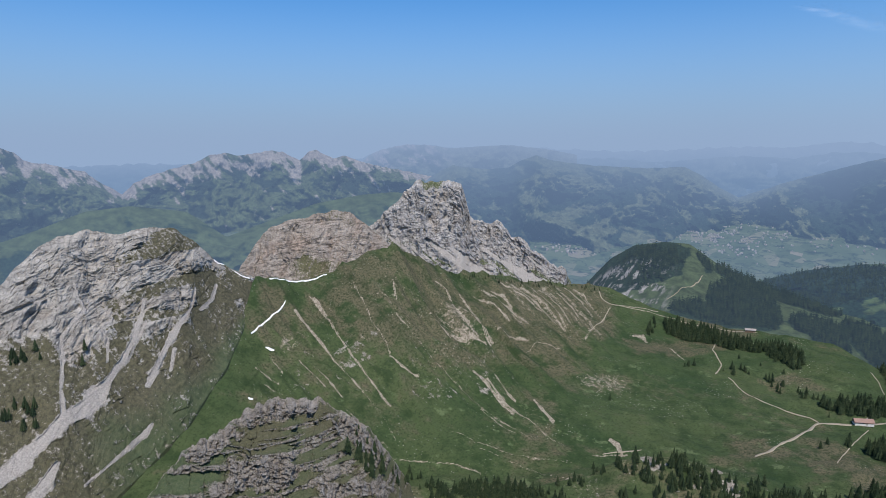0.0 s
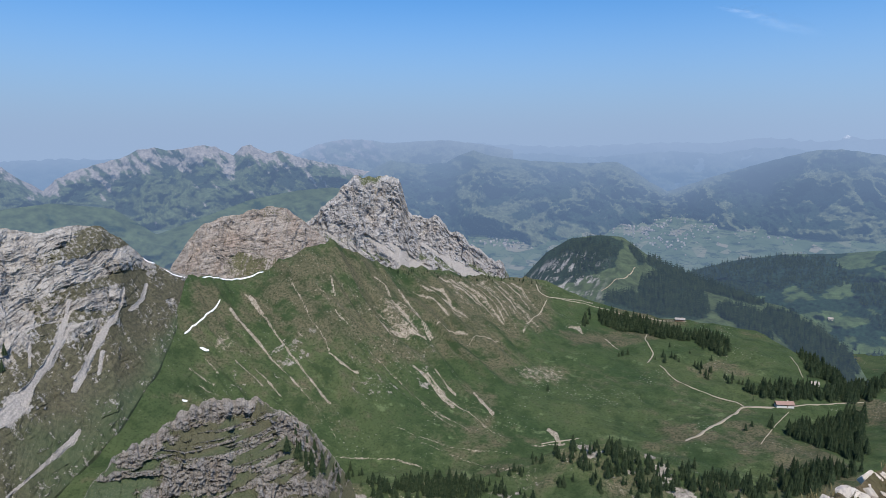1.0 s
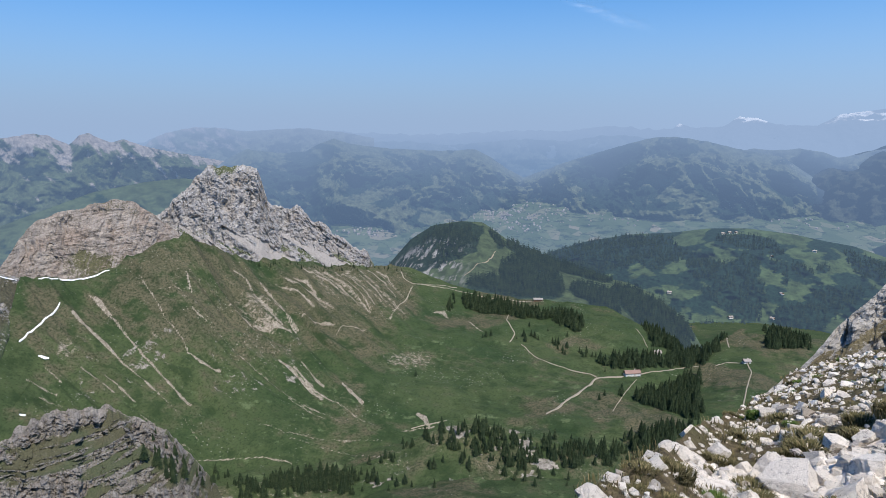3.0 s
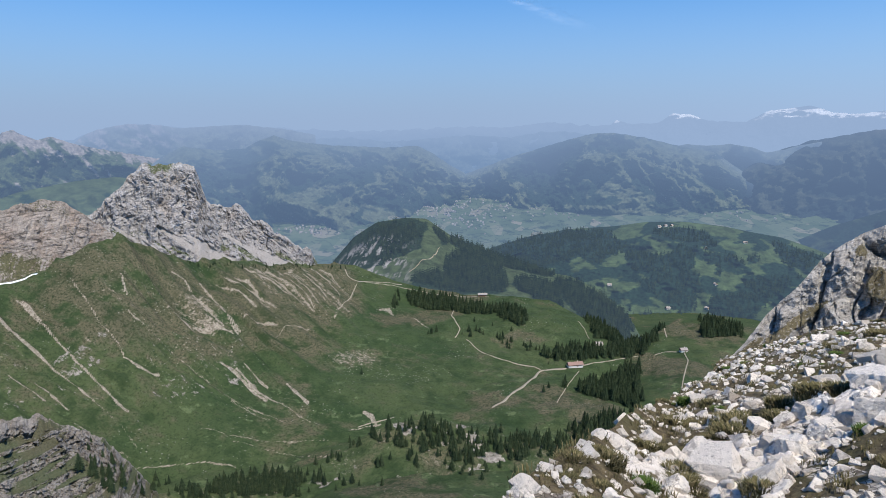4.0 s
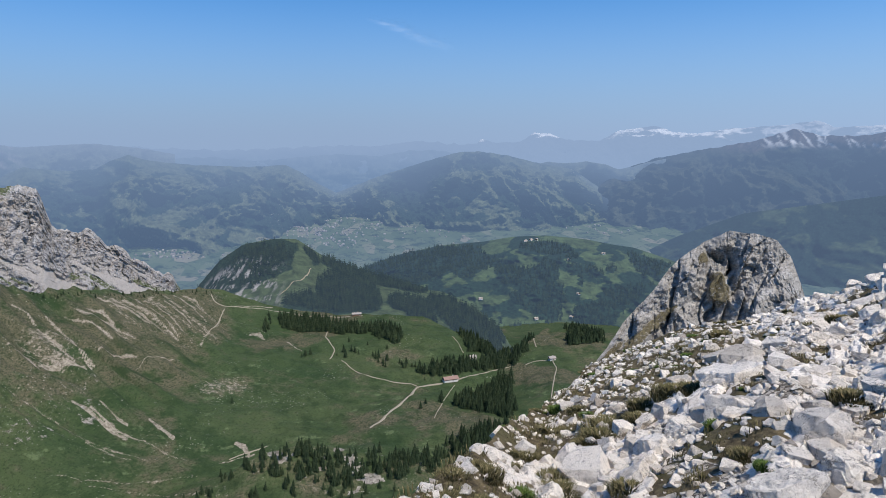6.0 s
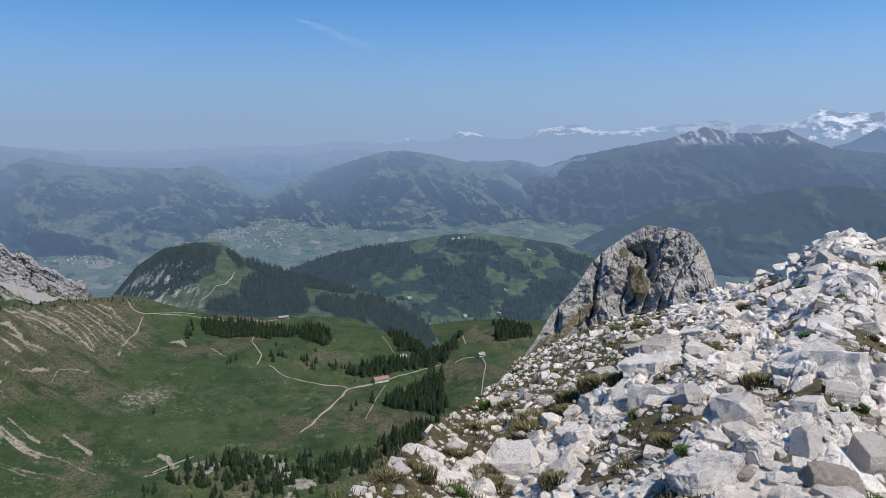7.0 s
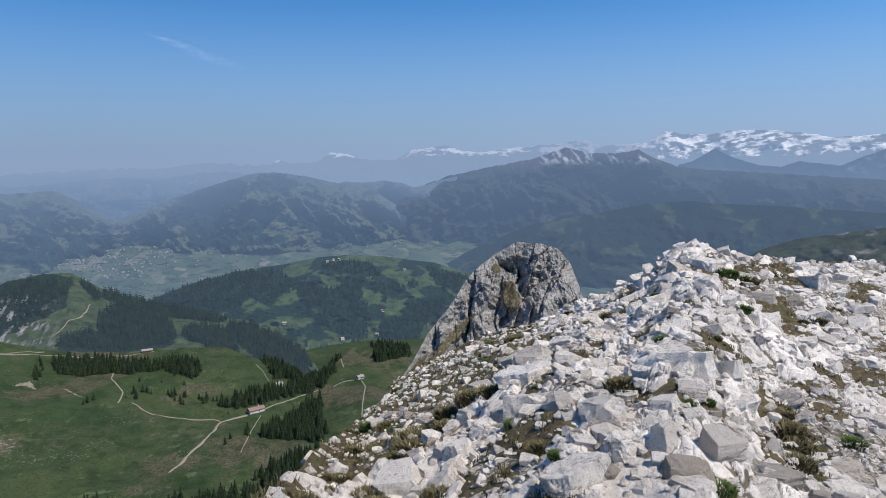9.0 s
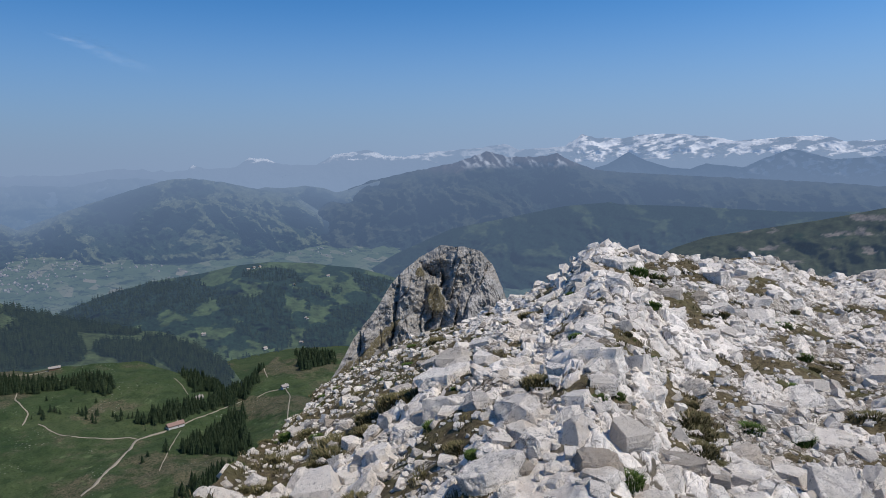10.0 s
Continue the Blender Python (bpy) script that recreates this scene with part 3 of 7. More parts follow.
# ---- the land: pasture, ridge and basin ----
CREST = [(-60, 600, -27.0), (-54, 630, -25.7), (-52, 650, -25.0), (-48.6, 690, -22.8), (-45, 740, -20.0), (-41.7, 820, -16.0), (-40.3, 880, -13.4),
         (-39.3, 950, -10.3), (-37.9, 960, -10.5), (-35.2, 980, -10.57), (-33.3, 990, -10.31), (-31.4, 1000, -9.42), (-29.5, 1010, -8.52),
         (-27.6, 1030, -8.21), (-26.4, 1040, -8.79), (-24.3, 1070, -9.98), (-22.3, 1100, -10.5), (-19.5, 1150, -10.55), (-17.1, 1200, -11.0),
         (-13.3, 1260, -11.0), (-11.0, 1290, -11.27), (-9.5, 1300, -11.4), (-7.8, 1300, -12.1), (-4.2, 1290, -13.1), (-0.4, 1260, -13.7), (2.5, 1240, -13.9),
         (6.9, 1220, -14.1), (9.8, 1170, -15.5), (12.2, 1120, -16.6), (13.4, 1090, -17.7), (15.1, 1110, -17.0), (16.3, 1170, -15.8), (17.4, 1220, -15.0), (19.8, 1220, -15.1), (22.5, 1220, -15.4), (40, 1200, -16)]
BASIN = [(-60, 500, -330), (-52, 520, -330), (-45, 560, -330), (-39, 640, -338), (-33, 680, -350), (-27, 690, -353), (-16, 700, -355), (-9, 730, -348), (0, 760, -345), (8, 730, -340), (20, 760, -335), (40, 780, -330)]
SHELF = [(-60, 560, -318), (-52, 590, -315), (-45, 660, -302), (-41.7, 730, -278), (-39, 810, -255), (-35, 840, -262), (-30, 850, -255), (-27, 860, -255), (-22, 880, -278), (-17, 900, -296), (-13, 905, -312), (-9, 910, -327),
         (-4, 960, -329), (0, 1000, -330), (6, 930, -336), (9, 950, -335), (14, 980, -350), (18, 1040, -331), (24, 1040, -330), (40, 1040, -328)]
az = np.concatenate([np.arange(-180, -62, 4.0), np.arange(-62, -58, 0.5), np.arange(-58, 26, 0.1), np.arange(26, 48, 0.5), np.arange(48, 180.1, 4.0)])
ones = np.ones_like(az)
crest_r, crest_z = survey(CREST, az, soft=0.35)
lines = [(60 * ones, -70 * ones), (330 * ones, -265 * ones), level(BASIN, az), level(SHELF, az), (crest_r, crest_z),
         (crest_r + 220, crest_z - 120), (2200 * ones, -560 * ones), (3200 * ones, -545 * ones), (4950 * ones, -385 * ones)]
r, z = loft(lines, (6, 60, 120, 190, 24, 24, 24, 50))
# round the foot of the slope, and leave the crest sharp
for _ in range(60):
    z[:, 20:375] = 0.25 * z[:, 19:374] + 0.5 * z[:, 20:375] + 0.25 * z[:, 21:376]
A, RISE = np.broadcast_to(az[:, None], r.shape), np.degrees(np.arctan2(z - EYE, r))
Q = place(az, r, z)
front = smooth01(r, 300, 600) * (1 - smooth01(r - crest_r[:, None], -12, 40))
# ribs and runnels follow the fall of the slope
lean = np.interp(az, [-40, -30, -20, -12], [0.55, 0.75, 1.05, 1.15])[:, None]
fan = A + lean * (RISE - np.degrees(np.arctan2(crest_z - EYE, crest_r))[:, None])
steep = smooth01(A, -41, -38) * (1 - smooth01(A, -14, -7)) * smooth01(z, -335, -290)
ribs = ridged(np.stack([fan * 0.42, RISE * 0.07, 0 * A], -1), 5, 0.45)
z = z + front * (steep * 19 * (ribs - 0.55) + 7 * fbm(Q * 0.006, 4) + 2.2 * fbm(Q * 0.03, 4))
run = ridged(np.stack([fan * (1.7 + 0.5 * smooth01(A, -24, -18)) + 0.12 * fbm(Q * 0.02, 3), RISE * 0.045, 3 + 0 * A], -1), 2, 0.6)
reach = gnoise(np.stack([fan * 0.9, RISE * 0.22, 7 + 0 * A], -1))
depth = np.degrees(np.arctan2(crest_z - EYE, crest_r))[:, None] - RISE
left_face = smooth01(A, -37.5, -35) * (1 - smooth01(A, -20, -15)) * smooth01(depth, 0.8, 2.5) * (1 - smooth01(depth, 10, 13.5))
right_face = smooth01(A, -21, -17) * (1 - smooth01(A, -10.5, -8)) * smooth01(depth, 0.1, 0.6) * (1 - smooth01(depth, 3.0, 5.0))
brown = (1 - smooth01(np.hypot((A + 10) / 2.8, (RISE + 18.9) / 1.0), 0.5, 1.1)) * 0.45
soil = 0.30 * left_face * smooth01(run, 0.78, 0.95) * smooth01(reach, -0.1, 0.3) + right_face * (0.22 + smooth01(run + 0.25 * reach, 0.74, 0.95) * 0.35)
soil = np.maximum(soil, traced(A, RISE, RUNNELS + LOW_RUNNELS + CREST_RUNNELS, 0.7 * fbm(Q * 0.05, 4)))
worn = (1 - smooth01(np.hypot((A + 22.5) / 3.0, (RISE + 14.6) / 1.6 + 0.25 * (A + 22.5) / 3.0), 0.4, 1.1)) * 0.42
worn = np.maximum(worn, (1 - smooth01(np.hypot((A + 36.8) / 1.0, (RISE + 15.8) / 0.9), 0.4, 1.1)) * 0.5)
soil = np.clip(soil + brown + worn + 0.22 * left_face * smooth01(fbm(Q * 0.012, 4), 0.1, 0.5), 0, 1.6)
pale = 0.6 * smooth01(fbm(np.stack([fan * 0.6, RISE * 0.8, 1 + 0 * A], -1), 4), 0.25, 0.75) * smooth01(depth, 6, 12)
pale = np.maximum(pale, 0.5 * smooth01(fbm(np.stack([A * 0.35, RISE * 1.6, 4 + 0 * A], -1), 5), 0.05, 0.7) * smooth01(A, -16, -9) * smooth01(-RISE, 15.5, 17.5))
P = place(az, r, z)
high_slope = steep * (1 - smooth01(depth, 4.0, 9.0)) * smooth01(depth, 0.4, 1.2)
dry = np.clip(0.45 * smooth01(depth, 14.0, 3.0) * steep + 0.55 * high_slope * smooth01(fbm(np.stack([fan * 0.5, RISE * 0.25, 8 + 0 * A], -1), 4), -0.25, 0.3) + 0.95 * right_face + 0.5 * fbm(Q * 0.009 + 2, 4), 0, 1.1)
dry = np.maximum(dry, 0.85 * smooth01(fbm(Q * 0.007 + 8, 4), 0.1, 0.5) * smooth01(A, -24, -8))
streak = 0.5 + 0.32 * fbm(np.stack([fan * 0.9, RISE * 0.16, 5 + 0 * A], -1), 5, 0.6) * smooth01(A, -41, -38) + 0.2 * fbm(Q * 0.02, 3)
ground_rows = P.shape
ground = sheet("ground", P, PASTURE, soil=soil, pale=pale, rock=0.36 * left_face * smooth01(fbm(Q * 0.022 + 30, 4), 0.18, 0.42) * smooth01(depth, 5, 7), dry=dry, streak=streak)
tagged(ground, "green alpine pasture slopes with bare tan earth runnels", "ground", kind="structure")


def rock_face(name, crest, foot, material, span, step, count, rough, grain, seed, label, category, turf=None, scree=None, lush=None, slope_grain=0.5, smooth=False, back=60, jag=1.0, dip=0.25, upright=1.0, bedding=1.0, facet=0.0, slant=0.3, apart=True, grit=0.9):
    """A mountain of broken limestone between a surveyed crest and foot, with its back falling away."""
    az = np.arange(span[0], span[1], step)
    rc, zc = survey(crest, az)
    rf, zf = survey(foot, az)
    r, z = loft([(rf - 4, zf - 0.05 * rf), (rf, zf), (rc, zc), (rc + back, zc - 1.3 * back)], (6, count - 6, 14))
    v = np.concatenate([np.linspace(0, 1, count), np.linspace(1, 1.2, 15)])[None, :] * np.ones_like(r)
    Q = place(az, r, z)
    A, RISE = np.broadcast_to(az[:, None], r.shape), np.degrees(np.arctan2(z - EYE, r))
    zero = np.zeros_like(z)
    grown = turf(A, RISE, v, Q) if turf else zero
    loose = scree(A, RISE, v, Q) if scree else zero
    grown = grown * (1 - np.clip(1.4 * loose, 0, 1))
    # gullies down the face, ragged beds across it, broken blocks over all; turf and scree lie smoother
    u = np.radians(az)[:, None] * np.mean(rc) + 0 * r
    warp = 0.35 * grain * fbm(Q / grain + seed, 3)
    gully = ridged(np.stack([(u + warp) / (0.9 * grain), z / (4.0 * grain), seed + 0 * z], -1), 4, 0.55) - 0.5
    lie = z + dip * u + 0.6 * warp
    beds = ridged(np.stack([u / (1.1 * grain), lie / (0.22 * grain), seed + r / (2 * grain)], -1), 5, 0.62) - 0.5
    blocks = ridged(Q * np.array([1, 1, slope_grain]) / (0.30 * grain) + seed, 6, 0.62) - 0.5
    # flat joint faces with sharp arrises, parted by clefts
    split = 0.0
    for wide, tall, weight, pick in ((0.50, 1.9, 1.0, 5), (0.21, 0.75, 0.6, 9), (0.085, 0.24, 0.30, 13)):
        if facet:
            f1, f2, val, ox, oy = cells(np.stack([(u - slant * z + 0.5 * warp) / (wide * grain), (z + dip * u) / (tall * grain)], -1) + 0.12 * weight * np.stack([fbm(Q / (0.2 * grain), 3), fbm(Q / (0.2 * grain) + 5, 3)], -1), pick)
            split = split + facet * weight * (1.1 * (val - 0.5) + 1.5 * (np.sin(val * 91.0) * ox + 0.7 * np.cos(val * 57.0) * oy) - 0.28 * (1 - smooth01(f2 - f1, 0.02, 0.13)))
    ends = smooth01(v, 0.0, 0.06)
    push = rough * (upright * 1.9 * gully + split + bedding * beds + grit * blocks + 0.6 * fbm(Q / (1.4 * grain) + seed, 3)) * (1 - 0.88 * np.clip(grown, 0, 1)) * (1 - 0.8 * np.clip(loose, 0, 1))
    r = r - push * ends * (1 - 0.6 * smooth01(v, 0.93, 1.0))
    z = z + 0.3 * push * ends * (1 - smooth01(v, 0.9, 1.0)) + jag * rough * 0.42 * (fbm(np.stack([az * np.mean(rc) / (0.55 * grain) / 57.3, az * 0, az * 0 + seed], -1), 5)[:, None]) * smooth01(v, 0.8, 1.0)
    ob = sheet(name, place(az, r, z), material, smooth, turf=grown, scree=loose, lush=lush(A, RISE, v, Q) if lush else zero)
    # loose scree and turf lie on the rock as covers of their own
    for cover, mask, words in (("scree", loose, "pale loose scree"), ("turf", grown, "thin withered turf")):
        quads = (mask[:-1, :-1] + mask[1:, :-1] + mask[1:, 1:] + mask[:-1, 1:]) > 2.9
        quads[:, :8] = False
        if quads.sum() < 400:
            continue
        k = np.arange(mask.size).reshape(mask.shape)
        corners = np.stack([k[:-1, :-1], k[1:, :-1], k[1:, 1:], k[:-1, 1:]], -1)
        patches = [quads]
        if apart:
            # each patch that lies by itself is a piece of its own
            tag = np.where(quads, np.arange(1, quads.size + 1).reshape(quads.shape), 0)
            for _ in range(600):
                wide = np.pad(tag, 1)
                most = np.where(quads, np.max([wide[1:-1, 1:-1], wide[:-2, 1:-1], wide[2:, 1:-1], wide[1:-1, :-2], wide[1:-1, 2:]], axis=0), 0)
                if (most == tag).all():
                    break
                tag = most
            patches = [tag == t for t in np.unique(tag[tag > 0]) if (tag == t).sum() > 60]
        for patch in patches:
            used, faces = np.unique(corners[patch], return_inverse=True)
            top = place(az, r - 0.012 * rough, z + 0.02 * rough).reshape(-1, 3)[used]
            me = mesh_of(cover, top, faces.reshape(-1, 4), smooth)
            for key, value in (("turf", grown), ("scree", loose), ("lush", lush(A, RISE, v, Q) if lush else zero)):
                me.attributes.new(key, "FLOAT", "POINT").data.foreach_set("value", np.ascontiguousarray(value.ravel()[used], dtype=np.float32))
            me.materials.append(material)
            child = new(cover, me)
            child.parent = ob
            tagged(child, words)
    return tagged(ob, label, category)


LEFT_CREST = [(-66, 800, -12.5), (-60, 820, -11.0), (-57.0, 840, -9.56), (-55.9, 845, -8.26), (-54.8, 850, -7.34), (-53.3, 860, -6.42), (-51.4, 870, -6.2), (-49.5, 880, -6.3),
              (-48.3, 885, -6.19), (-46.7, 890, -6.05), (-45.1, 900, -6.34), (-43.9, 910, -7.15), (-43.1, 920, -8.08), (-42.3, 930, -8.79), (-41.0, 940, -9.5), (-39.3, 950, -10.3)]
LEFT_FOOT = [(-66, 540, -29.95), (-60, 575, -28.65), (-54, 602, -27.35), (-52, 622, -26.55), (-48.6, 662, -24.35), (-45, 712, -21.45), (-41.7, 792, -17.25), (-40.3, 858, -14.55), (-39.3, 942, -11.15)]


def left_turf(A, RISE, v, Q):
    edge = np.interp(A[:, 0], [-66, -57.3, -55.3, -54.0, -52.1, -50.1, -48.1, -45.9, -44.1, -43.5, -42.6, -39], [-17.5, -13.3, -13.6, -15.6, -15.7, -14.5, -14.5, -13.2, -10.7, -8.5, -7.9, -9])[:, None]
    fall = fbm(np.stack([A * 1.1 + RISE * 0.55, RISE * 0.18, 2 + 0 * A], -1), 5, 0.6)
    t = smooth01(edge - RISE + 2.6 * fbm(Q * 0.016, 5) + 1.6 * fall, -1.2, 2.6)
    ledge = smooth01(fbm(np.stack([Q[..., 0] * 0.008 + Q[..., 1] * 0.004, Q[..., 2] * 0.05 - Q[..., 0] * 0.018, 0 * A], -1) + 5, 5), 0.12, 0.36)
    return np.clip(t * (0.84 + 0.32 * fall) + 0.7 * ledge * smooth01(A, -54, -46), 0, 1)


def left_scree(A, RISE, v, Q):
    return np.clip(0.9 * traced(A, RISE, SCREE_CHUTES, 0.6 * fbm(Q * 0.035, 5, 0.6)), 0, 1)


left_mountain = rock_face("rocky_mountain", LEFT_CREST, LEFT_FOOT, LIMESTONE, (-66, -39.2), 0.075, 330, 11, 60, 3.0,
                          "grey banded limestone mountain with scree chutes and thin turf", "mountain", left_turf, left_scree, lambda A, E, v, Q: smooth01(0.42 - v + 0.3 * fbm(Q * 0.012, 4), 0, 0.4) * smooth01(A, -55, -48), slope_grain=1.5, upright=0.9, bedding=1.0, dip=-0.42, facet=0.22, slant=0.2, grit=0.4)

RED_CREST = [(-41.2, 1330, -11.5), (-40.3, 1340, -9.34), (-39.6, 1345, -8.23), (-37.8, 1350, -6.24), (-36.4, 1355, -5.91), (-34.1, 1365, -5.3), (-32.7, 1370, -4.86), (-31.3, 1380, -5.44),
             (-29.9, 1390, -6.16), (-29.3, 1395, -6.87), (-28.0, 1400, -8.3), (-27, 1400, -10)]
rock_face("rocky_peak", RED_CREST, [(-41.2, 1240, -13.5), (-27, 1280, -12.5)], RED_LIMESTONE, (-41.2, -27), 0.06, 170, 10, 70, 8.0,
                         "reddish-grey limestone peak with bare earth flank behind the grassy saddle", "mountain",
                         lambda A, E, v, Q: np.clip(0.6 * smooth01(-8.4 - E + 1.2 * fbm(Q * 0.02, 4), 0, 1.6) + 0.3 * smooth01(fbm(Q * 0.02, 4), 0.2, 0.6), 0, 1) * smooth01(A, -37.5, -35),
                         lambda A, E, v, Q: 0.42 * smooth01(A, -36.5, -33.5) * smooth01(ridged(np.stack([A * 1.3 - E * 0.5, E * 0.15, 1 + 0 * A], -1), 4), 0.62, 0.85) * smooth01(-5.6 - E, 0.0, 1.0), jag=1.8, grit=0.7, facet=0.2, bedding=0.6)
MAIN_CREST = [(-31.5, 1420, -9.5), (-30.4, 1440, -7.8), (-30.0, 1450, -6.63), (-28.9, 1460, -5.93), (-28.5, 1465, -5.0), (-27.3, 1480, -4.3), (-26.9, 1490, -3.6), (-26.1, 1500, -2.89), (-24.7, 1505, -2.76),
              (-22.8, 1510, -2.57), (-22.1, 1510, -2.9), (-21.8, 1510, -3.83), (-21.3, 1505, -5.48), (-20.5, 1500, -6.19), (-19.0, 1500, -6.18), (-17.1, 1500, -7.33), (-15.7, 1500, -8.48),
              (-14.5, 1500, -9.39), (-13.3, 1500, -9.82), (-12.9, 1500, -10.88), (-12.2, 1500, -12.2)]


def main_scree(A, E, v, Q):
    low = smooth01(-7.4 - 0.16 * (A + 26) - E + 0.8 * fbm(Q * 0.02, 4), 0, 0.9)
    streak = smooth01(ridged(np.stack([A * 0.9 + E * 1.1, E * 0.12, 2 + 0 * A], -1), 3), 0.55, 0.8)
    return np.clip(0.45 * low * streak * (1 - smooth01(A, -15.5, -13.5)) + traced(A, E, PEAK_SCREE, 0.5 * fbm(Q * 0.03, 4)), 0, 1)


rock_face("rocky_peak", MAIN_CREST, [(-31.5, 1330, -13.0), (-22, 1290, -12.5), (-12.2, 1370, -13.5)], PALE_LIMESTONE, (-31.5, -12.2), 0.055, 260, 17, 62, 21.0,
                      "pale grey limestone peak with a flat grassy top above scree", "mountain",
                      lambda A, E, v, Q: np.clip(smooth01(v + 0.05 * fbm(Q * 0.03, 4), 0.88, 0.96) * 0.75 * (1 - smooth01(np.abs(A + 24.5), 0.5, 1.3)) + 0.7 * smooth01(-8.6 - 0.2 * (A + 22) - E, -0.4, 0.6) * smooth01(fbm(Q * 0.03, 4), -0.2, 0.3) * (1 - np.clip(main_scree(A, E, v, Q) * 2, 0, 1)), 0, 1),
                      main_scree, None, slope_grain=0.6, upright=0.9, bedding=0.3, dip=0.3, jag=1.7, facet=0.28, slant=0.1)
OUT_CREST = [(-49, 560, -26.5), (-46.1, 590, -23.8), (-45.2, 600, -23.13), (-42.9, 615, -22.17), (-41.1, 625, -21.32), (-40.2, 630, -20.55), (-37.4, 640, -20.05), (-34.5, 645, -20.33), (-32.6, 640, -21.34),
             (-30.7, 635, -22.32), (-29.5, 630, -23.47), (-28.3, 625, -25.04), (-26.8, 615, -27.01), (-25, 600, -29)]
OUT_FOOT = [(-49, 500, -31), (-42, 470, -33), (-36, 460, -34), (-30, 480, -33), (-25, 540, -32)]


OUTCROP_CLIFFS = [(-37.16, -20.90, 3.53, 1.00, 0.00), (-30.98, -23.32, 2.16, 1.49, -0.60), (-43.22, -22.98, 2.49, 1.00, 0.45), (-39.24, -25.68, 3.74, 1.49, 0.00), (-42.51, -26.52, 1.41, 0.91, 0.30), (-31.82, -27.56, 3.32, 0.75, 0.00), (-40.19, -21.19, 1.66, 0.83, 0.40)]


def outcrop_turf(A, E, v, Q):
    """Rock stands out in short cliffs and thin bands; turf and earth lie between."""
    bare = 0.75 * smooth01(fbm(Q * np.array([0.016, 0.016, 0.30]) + 2, 5), 0.0, 0.35)
    for b, rise, wide, tall, lean in OUTCROP_CLIFFS:
        x = (A - b) / wide
        bare = np.maximum(bare, 1 - smooth01(np.hypot(x, (E - rise - lean * (A - b)) / tall) + 0.55 * fbm(Q * 0.05, 5), 0.65, 1.1))
    return np.clip(1 - bare, 0, 1) * (1 - 0.5 * smooth01(v, 0.97, 1.0))


outcrop = rock_face("rock_outcrop", OUT_CREST, OUT_FOOT, BANDED_ROCK, (-49, -25), 0.06, 240, 7.0, 20, 31.0, "grey banded rock outcrop with turf ledges", "rock outcrop", outcrop_turf, None, lambda A, E, v, Q: np.clip(0.55 * smooth01(fbm(Q * 0.02 + 3, 4), -0.2, 0.3) + smooth01(-41.0 - A + 1.5 * fbm(Q * 0.02, 4), 0, 1.5), 0, 1), slope_grain=2.0, back=45, upright=0.8, bedding=1.3, dip=0.05, facet=0.6, slant=0.1, jag=1.6, grit=1.2)

SPUR = [(-31, 600, -29), (-28.2, 610, -27.3), (-22.6, 615, -27.6), (-15.8, 620, -27.3), (-10.7, 640, -26.0), (-8.7, 650, -24.8), (-6.7, 655, -24.2), (-3.7, 660, -23.9), (-0.7, 660, -24.3), (2.2, 655, -24.95),
        (5.2, 650, -25.3), (8.5, 640, -26.2), (11.8, 630, -26.8), (18, 600, -29)]
az = np.arange(-31, 18, 0.1)
rc, zc = survey(SPUR, az, soft=0.5)
r, z = loft([(480 + 0 * az, -0.72 * 480 + 0 * az), (rc, zc), (rc + 60, zc - 40)], (150, 24), 8)
Q = place(az, r, z)
z = z + (5 * fbm(Q * 0.012, 4) + 1.5 * fbm(Q * 0.06, 4)) * smooth01(rc[:, None] - r, -10, 40)
spur = sheet("ground", place(az, r, z), PASTURE, soil=0.3 * smooth01(fbm(Q * 0.02, 4), 0.0, 0.5), pale=0 * z, dry=0.35 + 0.4 * fbm(Q * 0.02 + 1, 4), streak=0.5 + 0.3 * fbm(Q * 0.05, 3), rock=0.75 * smooth01(fbm(Q * np.array([0.03, 0.03, 0.08]) + 4, 5), 0.30, 0.55))
tagged(spur, "grassy spur with broken rock bands and spruces", "ground", kind="structure")

# ---- wooded knob, hills and ranges beyond ----


